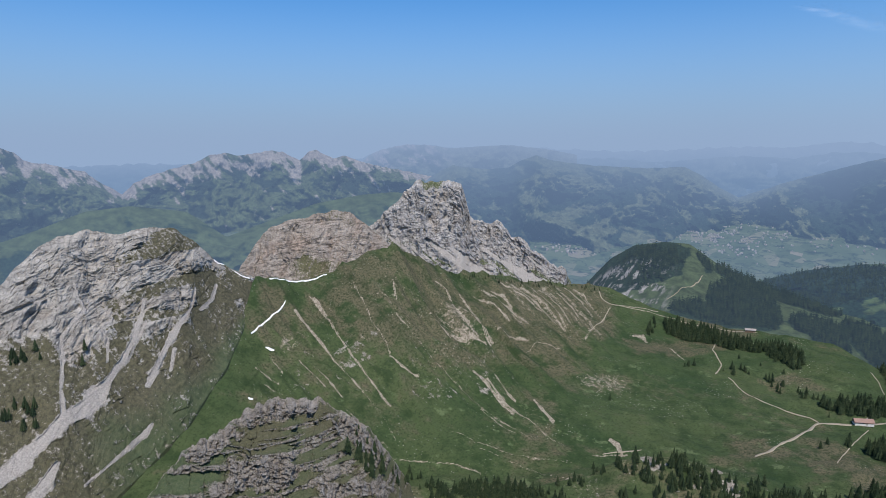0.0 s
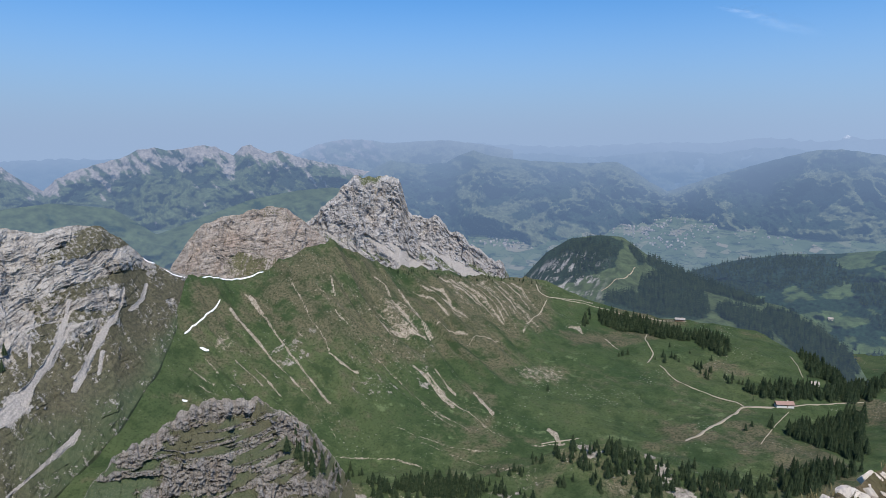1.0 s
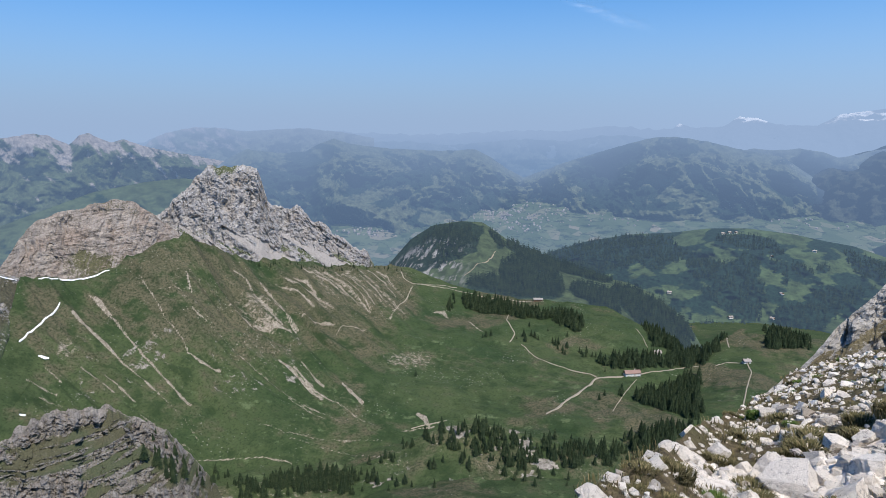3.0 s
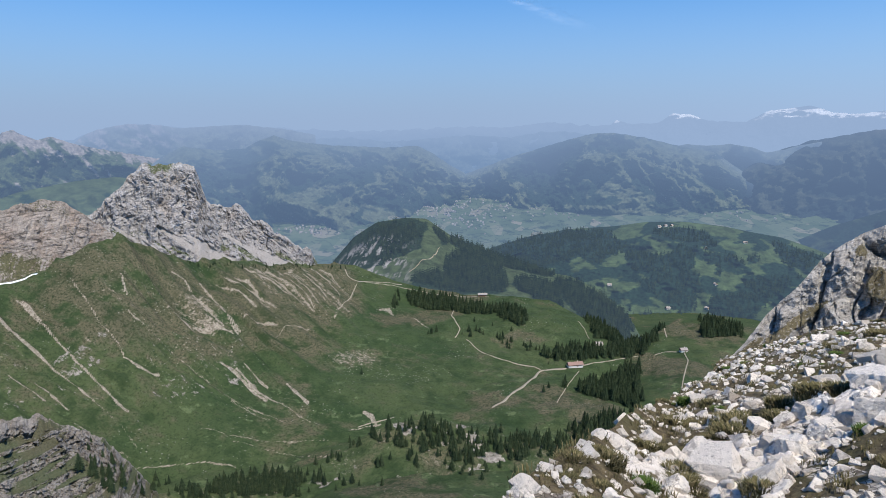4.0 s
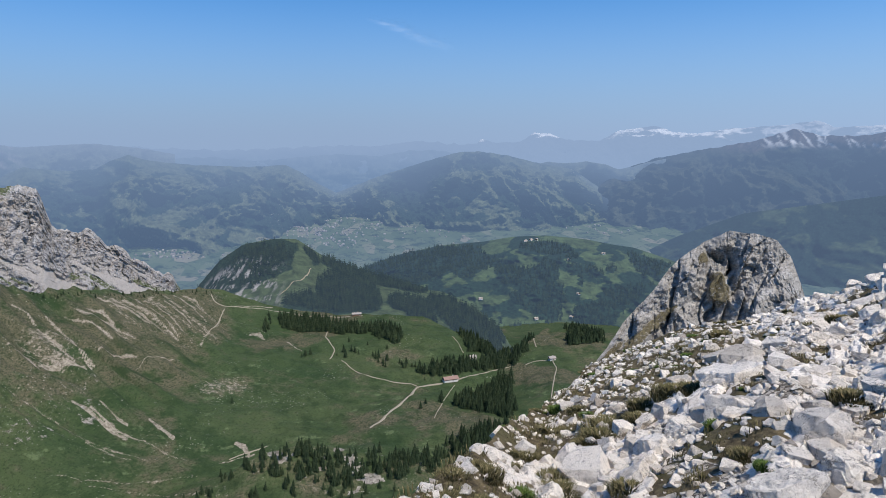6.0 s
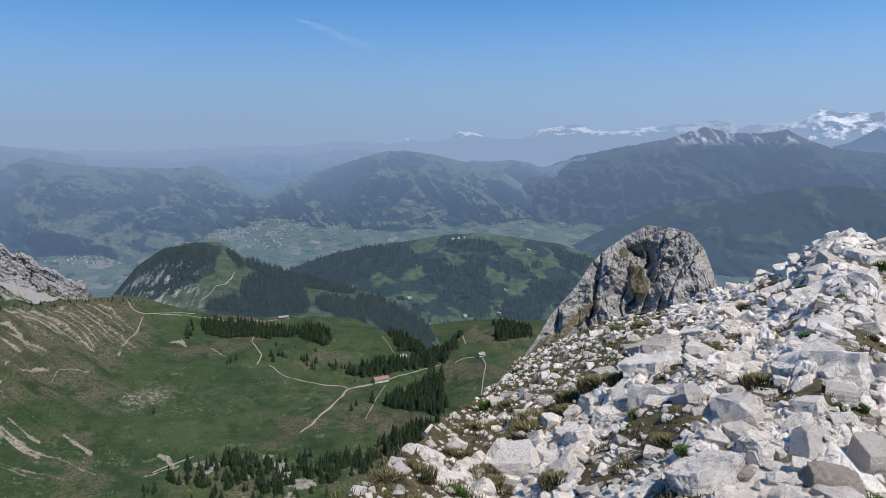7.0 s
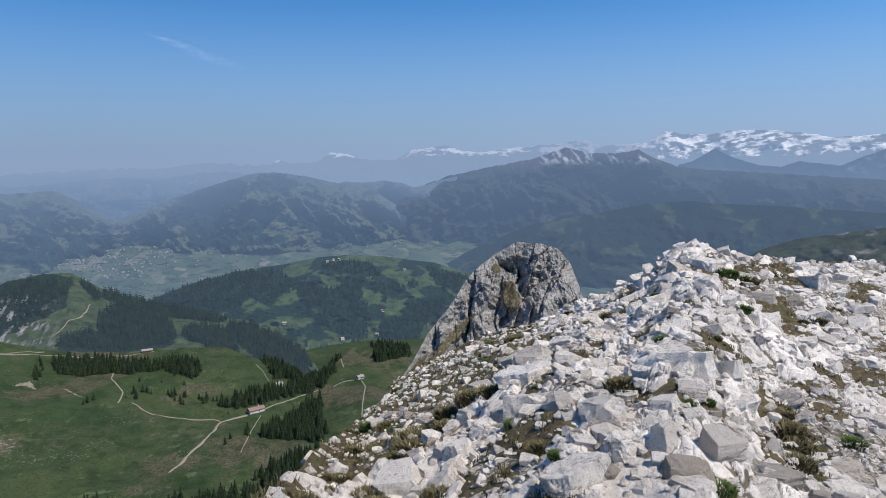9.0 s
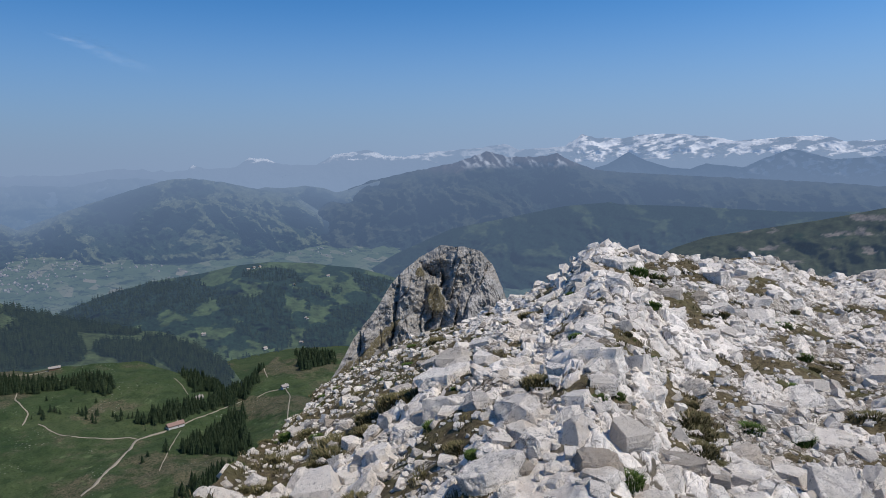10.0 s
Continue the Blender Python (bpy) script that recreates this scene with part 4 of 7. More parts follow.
def hills(name, crest, foot, material, span, step=0.12, count=90, relief=40, grain=400, seed=0.0, label="", kind="", bare=None, snow=None, wood=None, back=(120, 120), jag=0.0, spur=0.35, smooth=True, deep=None, wooded=0.0, patch=110.0):
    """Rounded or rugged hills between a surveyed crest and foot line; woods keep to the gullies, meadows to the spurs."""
    az = np.arange(span[0], span[1], step)
    rc, zc = survey(crest, az, soft=0.0 if jag else 0.4)
    rf, zf = survey(foot, az, soft=1.0)
    rf, zf = np.minimum(rf, rc - 10), np.minimum(zf, zc - 8)
    r, z = loft([(rf, zf), (rc, zc), (rc + back[0], zc - back[1])], (count, 8))
    v = np.concatenate([np.linspace(0, 1, count), np.linspace(1, 1.2, 9)])[None, :] * np.ones_like(r)
    Q = place(az, r, z)
    low = smooth01(v, 0, 0.1) * (1 - smooth01(v, 0.75, 1.0))
    u = np.radians(az)[:, None] * np.mean(rc) + 0 * r + 0.3 * grain * fbm(Q / grain + seed, 3)
    folds = ridged(np.stack([u / grain, z / grain * 0.9, r / grain * spur + seed], -1), 6, 0.55)
    push = relief * (2.2 * (folds - 0.55) + 0.5 * fbm(Q / grain * 3 + seed, 4))
    r = r - push * low
    z = z + 0.25 * push * low + jag * fbm(np.stack([az * 1.3, az * 0, az * 0 + seed], -1), 6)[:, None] * smooth01(v, 0.6, 1.0)
    if jag:
        r = r - jag * 2.5 * (ridged(Q / grain * 4 + seed, 5) - 0.5) * smooth01(v, 0.3, 0.7) * (1 - smooth01(v, 1.0, 1.02))
    A, RISE = np.broadcast_to(az[:, None], r.shape), np.degrees(np.arctan2(z - EYE, r))
    zero = np.zeros_like(z)
    grown = wood(Q) if wood else smooth01(2.0 * (0.52 - folds) + 0.9 * fbm(np.stack([(u + 0.8 * z) / patch, 1.9 * z / patch, seed + zero], -1), 6, 0.62) + wooded - 0.3 * smooth01(v, 0.7, 1.0), -0.10, 0.16)
    # deep grades the painted haze; unless given, it follows height up the face
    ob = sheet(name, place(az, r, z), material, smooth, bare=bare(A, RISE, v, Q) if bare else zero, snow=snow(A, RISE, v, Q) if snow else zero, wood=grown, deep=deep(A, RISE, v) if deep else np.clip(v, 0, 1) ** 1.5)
    return tagged(ob, label, "hill" if kind == "" else "", kind=kind)


KNOB = [(-13, 1750, -12.8), (-11.9, 1780, -11.53), (-11.4, 1800, -10.82), (-9.7, 1830, -8.93), (-7.8, 1850, -7.74), (-5.5, 1860, -7.39), (-3.6, 1860, -7.46), (-1.6, 1850, -8.83), (-0.2, 1840, -9.5),
        (1.7, 1820, -10.23), (4.0, 1790, -10.97), (6.4, 1750, -11.77), (8.6, 1710, -12.08), (10.9, 1660, -13.04), (12.7, 1600, -14.43), (13.6, 1560, -15.21), (14.5, 1500, -16.6), (16, 1480, -18)]
KNOB_FOOT = [(-13, 1600, -15), (-10, 1480, -13.5), (-5, 1420, -14.0), (0, 1390, -15.0), (5, 1360, -15.5), (10, 1300, -18), (16, 1250, -21)]
CLIFF_WOOD = [(-410, 1720), (-330, 1810), (-250, 1840), (-150, 1850), (-110, 1830), (-125, 1650), (-200, 1580), (-340, 1560)]
# the knob carries a little blue emission as well, for thin haze
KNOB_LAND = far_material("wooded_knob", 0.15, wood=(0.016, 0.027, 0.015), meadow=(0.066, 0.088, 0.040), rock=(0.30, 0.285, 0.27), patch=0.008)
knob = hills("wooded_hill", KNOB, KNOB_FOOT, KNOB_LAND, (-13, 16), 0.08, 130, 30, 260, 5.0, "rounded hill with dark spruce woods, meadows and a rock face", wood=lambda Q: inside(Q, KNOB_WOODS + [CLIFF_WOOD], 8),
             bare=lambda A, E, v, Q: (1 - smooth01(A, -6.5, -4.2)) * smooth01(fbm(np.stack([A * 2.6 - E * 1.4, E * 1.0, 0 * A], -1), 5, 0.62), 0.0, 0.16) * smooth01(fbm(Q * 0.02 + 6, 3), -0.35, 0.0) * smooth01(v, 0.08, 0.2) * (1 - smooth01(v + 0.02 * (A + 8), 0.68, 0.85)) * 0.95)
LEFT_WOOD = [(-60, 2890), (130, 2890), (300, 2860), (430, 2800), (440, 2600), (360, 2440), (250, 2420), (100, 2600)]
# a fifth to a quarter of the broad hill's colour is haze emission
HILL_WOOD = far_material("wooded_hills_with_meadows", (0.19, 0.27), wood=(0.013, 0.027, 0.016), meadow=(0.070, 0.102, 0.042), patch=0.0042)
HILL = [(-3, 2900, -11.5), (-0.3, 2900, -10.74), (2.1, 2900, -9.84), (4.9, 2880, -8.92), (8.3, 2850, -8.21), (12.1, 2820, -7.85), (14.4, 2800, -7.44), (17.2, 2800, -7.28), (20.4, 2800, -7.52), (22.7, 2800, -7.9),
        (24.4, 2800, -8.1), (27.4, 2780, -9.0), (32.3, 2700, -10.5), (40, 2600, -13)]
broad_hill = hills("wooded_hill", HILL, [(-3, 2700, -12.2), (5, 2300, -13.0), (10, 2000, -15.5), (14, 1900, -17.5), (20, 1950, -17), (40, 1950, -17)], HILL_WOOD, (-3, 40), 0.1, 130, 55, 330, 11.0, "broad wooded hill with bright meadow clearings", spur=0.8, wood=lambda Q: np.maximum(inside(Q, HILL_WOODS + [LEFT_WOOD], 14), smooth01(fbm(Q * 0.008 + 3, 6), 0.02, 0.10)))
# nearly half of this ridge's colour is blue emission, put in as haze
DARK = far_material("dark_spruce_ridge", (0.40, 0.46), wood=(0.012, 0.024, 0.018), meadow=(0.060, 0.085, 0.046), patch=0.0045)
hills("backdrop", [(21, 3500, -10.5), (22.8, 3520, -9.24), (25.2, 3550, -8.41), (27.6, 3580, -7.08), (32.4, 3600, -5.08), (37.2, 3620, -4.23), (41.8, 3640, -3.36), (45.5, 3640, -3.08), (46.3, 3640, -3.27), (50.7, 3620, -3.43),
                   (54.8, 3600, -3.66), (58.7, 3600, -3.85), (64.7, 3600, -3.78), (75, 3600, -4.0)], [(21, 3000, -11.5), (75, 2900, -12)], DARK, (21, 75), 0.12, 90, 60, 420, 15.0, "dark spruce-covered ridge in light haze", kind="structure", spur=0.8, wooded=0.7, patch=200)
# the olive ridge is hazed by a fifth of emission
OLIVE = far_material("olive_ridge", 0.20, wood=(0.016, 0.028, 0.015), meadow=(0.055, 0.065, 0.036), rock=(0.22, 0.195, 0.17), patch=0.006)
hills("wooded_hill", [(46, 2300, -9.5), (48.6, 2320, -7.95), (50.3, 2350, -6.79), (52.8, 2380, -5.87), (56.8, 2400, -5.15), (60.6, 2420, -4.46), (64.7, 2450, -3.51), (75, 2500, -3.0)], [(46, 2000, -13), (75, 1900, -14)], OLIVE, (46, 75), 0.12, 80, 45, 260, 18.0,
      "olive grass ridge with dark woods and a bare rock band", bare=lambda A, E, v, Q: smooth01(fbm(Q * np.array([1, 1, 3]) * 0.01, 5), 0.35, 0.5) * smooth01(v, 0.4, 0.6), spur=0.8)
# glow colours that stand in for haze on the ranges below
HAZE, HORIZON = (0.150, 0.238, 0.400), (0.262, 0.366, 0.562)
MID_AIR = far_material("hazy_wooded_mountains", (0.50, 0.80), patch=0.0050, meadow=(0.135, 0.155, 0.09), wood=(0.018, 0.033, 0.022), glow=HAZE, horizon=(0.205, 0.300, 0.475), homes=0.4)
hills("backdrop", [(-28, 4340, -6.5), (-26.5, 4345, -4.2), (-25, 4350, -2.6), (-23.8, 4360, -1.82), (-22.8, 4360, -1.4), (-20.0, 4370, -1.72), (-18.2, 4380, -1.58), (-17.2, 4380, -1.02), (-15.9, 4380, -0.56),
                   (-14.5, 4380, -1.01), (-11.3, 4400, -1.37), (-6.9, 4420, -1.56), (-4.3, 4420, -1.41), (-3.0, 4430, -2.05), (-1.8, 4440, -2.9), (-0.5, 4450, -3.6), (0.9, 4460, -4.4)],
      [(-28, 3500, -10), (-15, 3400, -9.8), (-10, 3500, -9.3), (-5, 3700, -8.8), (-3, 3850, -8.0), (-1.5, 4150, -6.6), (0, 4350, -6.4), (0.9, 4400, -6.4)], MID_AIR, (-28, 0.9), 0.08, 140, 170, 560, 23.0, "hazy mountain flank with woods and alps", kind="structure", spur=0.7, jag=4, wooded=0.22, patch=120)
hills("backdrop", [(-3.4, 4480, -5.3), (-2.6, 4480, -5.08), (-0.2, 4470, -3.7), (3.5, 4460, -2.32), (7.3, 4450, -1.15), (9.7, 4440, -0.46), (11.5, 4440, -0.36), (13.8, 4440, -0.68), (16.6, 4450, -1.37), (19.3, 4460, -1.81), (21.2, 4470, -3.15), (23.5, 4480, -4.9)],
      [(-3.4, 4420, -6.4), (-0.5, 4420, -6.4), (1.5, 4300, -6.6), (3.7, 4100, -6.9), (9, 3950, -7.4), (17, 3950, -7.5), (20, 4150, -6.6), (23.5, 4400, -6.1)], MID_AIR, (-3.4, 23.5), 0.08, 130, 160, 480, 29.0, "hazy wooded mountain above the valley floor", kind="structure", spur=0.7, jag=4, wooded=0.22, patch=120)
hills("backdrop", [(15.79, 4505, -1.50), (17.28, 4505, -1.22), (18.77, 4505, -1.34), (20.42, 4505, -1.19), (21.87, 4505, -1.43), (22.89, 4505, -1.80), (24.06, 4505, -1.57), (25.58, 4505, -1.13), (27.43, 4505, -0.82)], [(14, 4400, -6.2), (27, 4380, -6.4)], far_material("hazy_side_valley", (0.55, 0.84), patch=0.005, meadow=(0.19, 0.21, 0.13), wood=(0.02, 0.034, 0.024), glow=HAZE, horizon=(0.215, 0.312, 0.49), homes=0.6), (14.2, 26.6), 0.09, 80, 90, 420, 33.0, "hazy meadow ridges of a side valley", kind="structure", spur=0.8, jag=4, wooded=-0.05)
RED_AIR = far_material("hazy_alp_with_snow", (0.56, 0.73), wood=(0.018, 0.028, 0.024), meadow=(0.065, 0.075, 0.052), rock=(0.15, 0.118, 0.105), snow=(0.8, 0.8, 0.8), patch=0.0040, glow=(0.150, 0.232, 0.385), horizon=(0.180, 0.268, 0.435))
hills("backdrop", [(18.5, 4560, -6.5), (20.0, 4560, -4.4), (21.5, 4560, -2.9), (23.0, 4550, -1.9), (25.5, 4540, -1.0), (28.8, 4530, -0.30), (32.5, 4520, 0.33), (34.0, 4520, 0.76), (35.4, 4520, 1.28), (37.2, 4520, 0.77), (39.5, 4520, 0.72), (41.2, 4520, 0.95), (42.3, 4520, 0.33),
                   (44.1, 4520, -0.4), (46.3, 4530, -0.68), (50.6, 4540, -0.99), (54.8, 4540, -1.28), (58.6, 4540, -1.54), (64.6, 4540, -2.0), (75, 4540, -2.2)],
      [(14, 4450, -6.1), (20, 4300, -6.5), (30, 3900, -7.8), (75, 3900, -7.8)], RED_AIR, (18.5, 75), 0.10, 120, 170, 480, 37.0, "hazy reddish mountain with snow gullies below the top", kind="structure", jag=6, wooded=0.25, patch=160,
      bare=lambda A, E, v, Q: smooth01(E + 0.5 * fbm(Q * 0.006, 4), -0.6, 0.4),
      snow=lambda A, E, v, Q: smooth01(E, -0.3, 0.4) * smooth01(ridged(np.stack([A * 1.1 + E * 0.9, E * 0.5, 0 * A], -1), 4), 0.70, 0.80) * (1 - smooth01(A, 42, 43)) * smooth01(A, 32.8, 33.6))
# the shoulders' blue comes mostly from emission mixed in as haze
SHOULDER_AIR = far_material("blue_shoulders_below_the_snow", (0.90, 0.86), wood=(0.08, 0.10, 0.115), meadow=(0.10, 0.115, 0.12), snow=(0.75, 0.75, 0.76), patch=0.006, glow=(0.215, 0.312, 0.49), horizon=(0.19, 0.285, 0.46))
hills("backdrop", [(42.20, 4600, -0.60), (43.96, 4600, -0.37), (45.26, 4600, 0.00), (46.87, 4600, 0.94), (48.01, 4600, 0.29), (49.88, 4600, -0.37), (51.49, 4600, -0.54), (52.67, 4600, -0.14), (53.45, 4600, -0.24), (55.36, 4600, -0.49), (56.81, 4600, 0.17), (58.57, 4600, 0.84), (59.97, 4600, 0.44), (61.27, 4600, -0.03), (75, 4600, 0.6)], [(44, 4580, -3), (75, 4580, -3)], SHOULDER_AIR, (44.2, 74), 0.09, 60, 10, 200, 39.0, "blue hazy shoulders with snow gullies below the alps", kind="structure", jag=3, back=(30, 60),
      snow=lambda A, E, v, Q: smooth01(A, 54, 57) * smooth01(v, 0.45, 0.7) * smooth01(fbm(np.stack([A * 1.6 + E * 1.5, E * 2.2 - A * 0.8, 2 + 0 * A], -1), 5), 0.1, 0.25))
# rock between the snow is blued in its base colour too, for haze
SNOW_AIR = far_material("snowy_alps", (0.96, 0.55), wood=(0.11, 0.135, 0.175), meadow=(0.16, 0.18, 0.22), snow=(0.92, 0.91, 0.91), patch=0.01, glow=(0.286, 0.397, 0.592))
SNOW = [(10.5, 4880, -0.6), (11.8, 4880, 0.65), (13, 4880, 0.3), (15, 4880, 0.4), (16.1, 4880, 1.14), (17.4, 4880, 1.03), (18.7, 4880, 0.55), (21.4, 4880, 0.49), (22.8, 4880, 1.24), (25.6, 4880, 1.64), (26.9, 4880, 1.15), (28.8, 4880, 0.97), (30.7, 4880, 1.3), (34.9, 4880, 1.57), (36.8, 4880, 1.85), (38.2, 4880, 1.35), (41.8, 4880, 1.48),
        (43.2, 4880, 2.44), (44.5, 4880, 2.08), (46.3, 4880, 2.02), (48.0, 4880, 2.27), (50.6, 4880, 2.22), (53.9, 4880, 1.75), (54.7, 4880, 1.51), (57.8, 4880, 1.69), (60.4, 4880, 1.7), (62.1, 4880, 1.23), (64.4, 4880, 1.25), (75, 4880, 1.0)]


def snowfields(A, E):
    """Snow lies high up, parted by bare ribs and ledges."""
    low = 0.30 + 0.40 * (1 - smooth01(A, 40, 44))
    return smooth01(E + 0.5 * fbm(np.stack([A * 0.8, E * 1.5, 0 * A], -1), 4) - low, 0.0, 0.25) * smooth01(fbm(np.stack([A * 0.55 + E, E * 2.0 - 0.4 * A, 3 + 0 * A], -1), 6, 0.62), -0.34, 0.06)


# deep mostly follows the snow here, so painted haze thins over it
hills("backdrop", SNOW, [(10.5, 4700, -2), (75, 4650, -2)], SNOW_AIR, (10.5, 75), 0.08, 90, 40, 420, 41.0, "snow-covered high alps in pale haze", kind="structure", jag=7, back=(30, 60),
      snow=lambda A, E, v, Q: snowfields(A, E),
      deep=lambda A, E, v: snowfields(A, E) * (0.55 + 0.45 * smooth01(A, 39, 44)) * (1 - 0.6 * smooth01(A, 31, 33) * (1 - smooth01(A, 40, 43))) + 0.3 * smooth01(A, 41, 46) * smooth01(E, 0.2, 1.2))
# almost all emission: painted haze that pales to the horizon's blue
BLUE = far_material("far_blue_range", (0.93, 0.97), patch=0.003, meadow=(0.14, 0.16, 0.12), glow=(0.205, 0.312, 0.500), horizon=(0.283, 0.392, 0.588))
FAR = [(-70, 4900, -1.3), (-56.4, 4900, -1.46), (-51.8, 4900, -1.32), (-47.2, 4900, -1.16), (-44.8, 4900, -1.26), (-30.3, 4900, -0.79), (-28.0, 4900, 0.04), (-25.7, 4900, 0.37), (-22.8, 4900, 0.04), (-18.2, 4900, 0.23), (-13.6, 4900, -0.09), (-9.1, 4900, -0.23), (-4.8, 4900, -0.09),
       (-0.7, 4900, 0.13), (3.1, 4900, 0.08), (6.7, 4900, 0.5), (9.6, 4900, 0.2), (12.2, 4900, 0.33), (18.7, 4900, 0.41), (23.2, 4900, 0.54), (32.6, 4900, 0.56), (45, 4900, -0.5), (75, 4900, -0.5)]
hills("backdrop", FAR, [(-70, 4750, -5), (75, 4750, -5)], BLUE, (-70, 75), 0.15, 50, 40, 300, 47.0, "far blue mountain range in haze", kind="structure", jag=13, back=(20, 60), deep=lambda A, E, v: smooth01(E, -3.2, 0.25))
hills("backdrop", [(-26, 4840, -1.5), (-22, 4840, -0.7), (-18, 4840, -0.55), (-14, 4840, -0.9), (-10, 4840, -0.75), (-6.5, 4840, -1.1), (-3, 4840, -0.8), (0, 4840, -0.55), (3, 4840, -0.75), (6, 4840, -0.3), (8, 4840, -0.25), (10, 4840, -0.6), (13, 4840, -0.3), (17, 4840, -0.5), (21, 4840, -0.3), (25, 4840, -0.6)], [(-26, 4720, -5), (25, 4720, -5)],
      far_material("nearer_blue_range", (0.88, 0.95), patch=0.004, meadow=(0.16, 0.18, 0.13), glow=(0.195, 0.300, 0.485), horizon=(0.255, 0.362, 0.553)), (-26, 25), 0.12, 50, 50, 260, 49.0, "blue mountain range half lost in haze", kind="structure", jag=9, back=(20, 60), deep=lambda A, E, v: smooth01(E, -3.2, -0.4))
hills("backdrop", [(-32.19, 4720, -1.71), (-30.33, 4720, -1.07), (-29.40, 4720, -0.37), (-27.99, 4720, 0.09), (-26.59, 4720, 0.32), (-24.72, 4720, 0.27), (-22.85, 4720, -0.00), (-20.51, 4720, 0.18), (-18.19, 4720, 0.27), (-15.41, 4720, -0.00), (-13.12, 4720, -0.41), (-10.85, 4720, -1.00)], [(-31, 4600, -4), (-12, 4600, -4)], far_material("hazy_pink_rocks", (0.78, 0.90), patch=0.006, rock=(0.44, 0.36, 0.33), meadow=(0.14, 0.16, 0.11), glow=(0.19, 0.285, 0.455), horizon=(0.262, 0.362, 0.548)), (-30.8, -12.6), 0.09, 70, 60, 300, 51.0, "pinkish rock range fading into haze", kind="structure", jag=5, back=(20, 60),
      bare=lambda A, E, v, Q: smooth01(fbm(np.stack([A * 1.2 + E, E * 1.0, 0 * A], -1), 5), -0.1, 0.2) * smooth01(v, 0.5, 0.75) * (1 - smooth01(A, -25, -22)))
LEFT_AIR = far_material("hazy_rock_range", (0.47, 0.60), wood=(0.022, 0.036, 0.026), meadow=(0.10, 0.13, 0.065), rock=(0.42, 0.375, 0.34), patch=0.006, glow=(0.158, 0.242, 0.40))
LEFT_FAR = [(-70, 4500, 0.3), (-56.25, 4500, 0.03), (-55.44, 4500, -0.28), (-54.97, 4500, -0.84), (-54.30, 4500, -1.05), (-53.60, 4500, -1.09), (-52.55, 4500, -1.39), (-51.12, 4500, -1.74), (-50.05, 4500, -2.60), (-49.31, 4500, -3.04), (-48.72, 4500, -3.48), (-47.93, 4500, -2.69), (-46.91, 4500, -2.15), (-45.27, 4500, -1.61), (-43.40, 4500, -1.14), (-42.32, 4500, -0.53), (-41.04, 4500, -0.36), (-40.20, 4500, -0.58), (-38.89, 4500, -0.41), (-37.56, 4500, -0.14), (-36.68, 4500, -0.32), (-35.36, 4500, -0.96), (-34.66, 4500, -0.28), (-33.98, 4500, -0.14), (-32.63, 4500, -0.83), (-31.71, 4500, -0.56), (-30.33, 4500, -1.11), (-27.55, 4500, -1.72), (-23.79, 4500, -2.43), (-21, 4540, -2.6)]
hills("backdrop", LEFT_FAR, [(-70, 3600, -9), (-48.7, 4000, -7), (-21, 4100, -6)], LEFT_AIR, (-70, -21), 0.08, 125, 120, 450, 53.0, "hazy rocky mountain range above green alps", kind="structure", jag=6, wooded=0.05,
      bare=lambda A, E, v, Q: smooth01(0.9 * smooth01(v, 0.50, 0.98) + 0.75 * fbm(np.stack([A * 1.3 + E * 0.8, E * 0.7, 1 + 0 * A], -1), 6, 0.62) + 0.35 * (ridged(np.stack([A * 1.5 + E * 0.9, E * 0.25, 4 + 0 * A], -1), 4) - 0.5), 0.60, 0.86))
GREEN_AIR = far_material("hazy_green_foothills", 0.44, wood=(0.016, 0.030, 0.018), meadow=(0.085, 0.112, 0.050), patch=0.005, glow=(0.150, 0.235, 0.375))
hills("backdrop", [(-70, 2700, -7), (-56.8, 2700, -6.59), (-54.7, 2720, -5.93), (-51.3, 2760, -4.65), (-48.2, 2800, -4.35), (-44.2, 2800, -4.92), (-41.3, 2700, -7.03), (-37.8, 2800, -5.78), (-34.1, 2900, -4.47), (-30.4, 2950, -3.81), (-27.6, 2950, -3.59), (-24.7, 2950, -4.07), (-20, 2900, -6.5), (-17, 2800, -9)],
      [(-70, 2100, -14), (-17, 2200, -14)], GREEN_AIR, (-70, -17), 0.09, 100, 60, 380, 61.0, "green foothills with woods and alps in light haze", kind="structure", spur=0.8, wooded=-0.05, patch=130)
# about half of the valley floor's colour is blue emission, as painted haze
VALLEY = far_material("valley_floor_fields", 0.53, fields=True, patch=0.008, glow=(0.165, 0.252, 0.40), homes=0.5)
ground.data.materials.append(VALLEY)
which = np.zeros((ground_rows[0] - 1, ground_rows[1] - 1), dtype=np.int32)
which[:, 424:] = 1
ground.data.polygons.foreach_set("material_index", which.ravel())

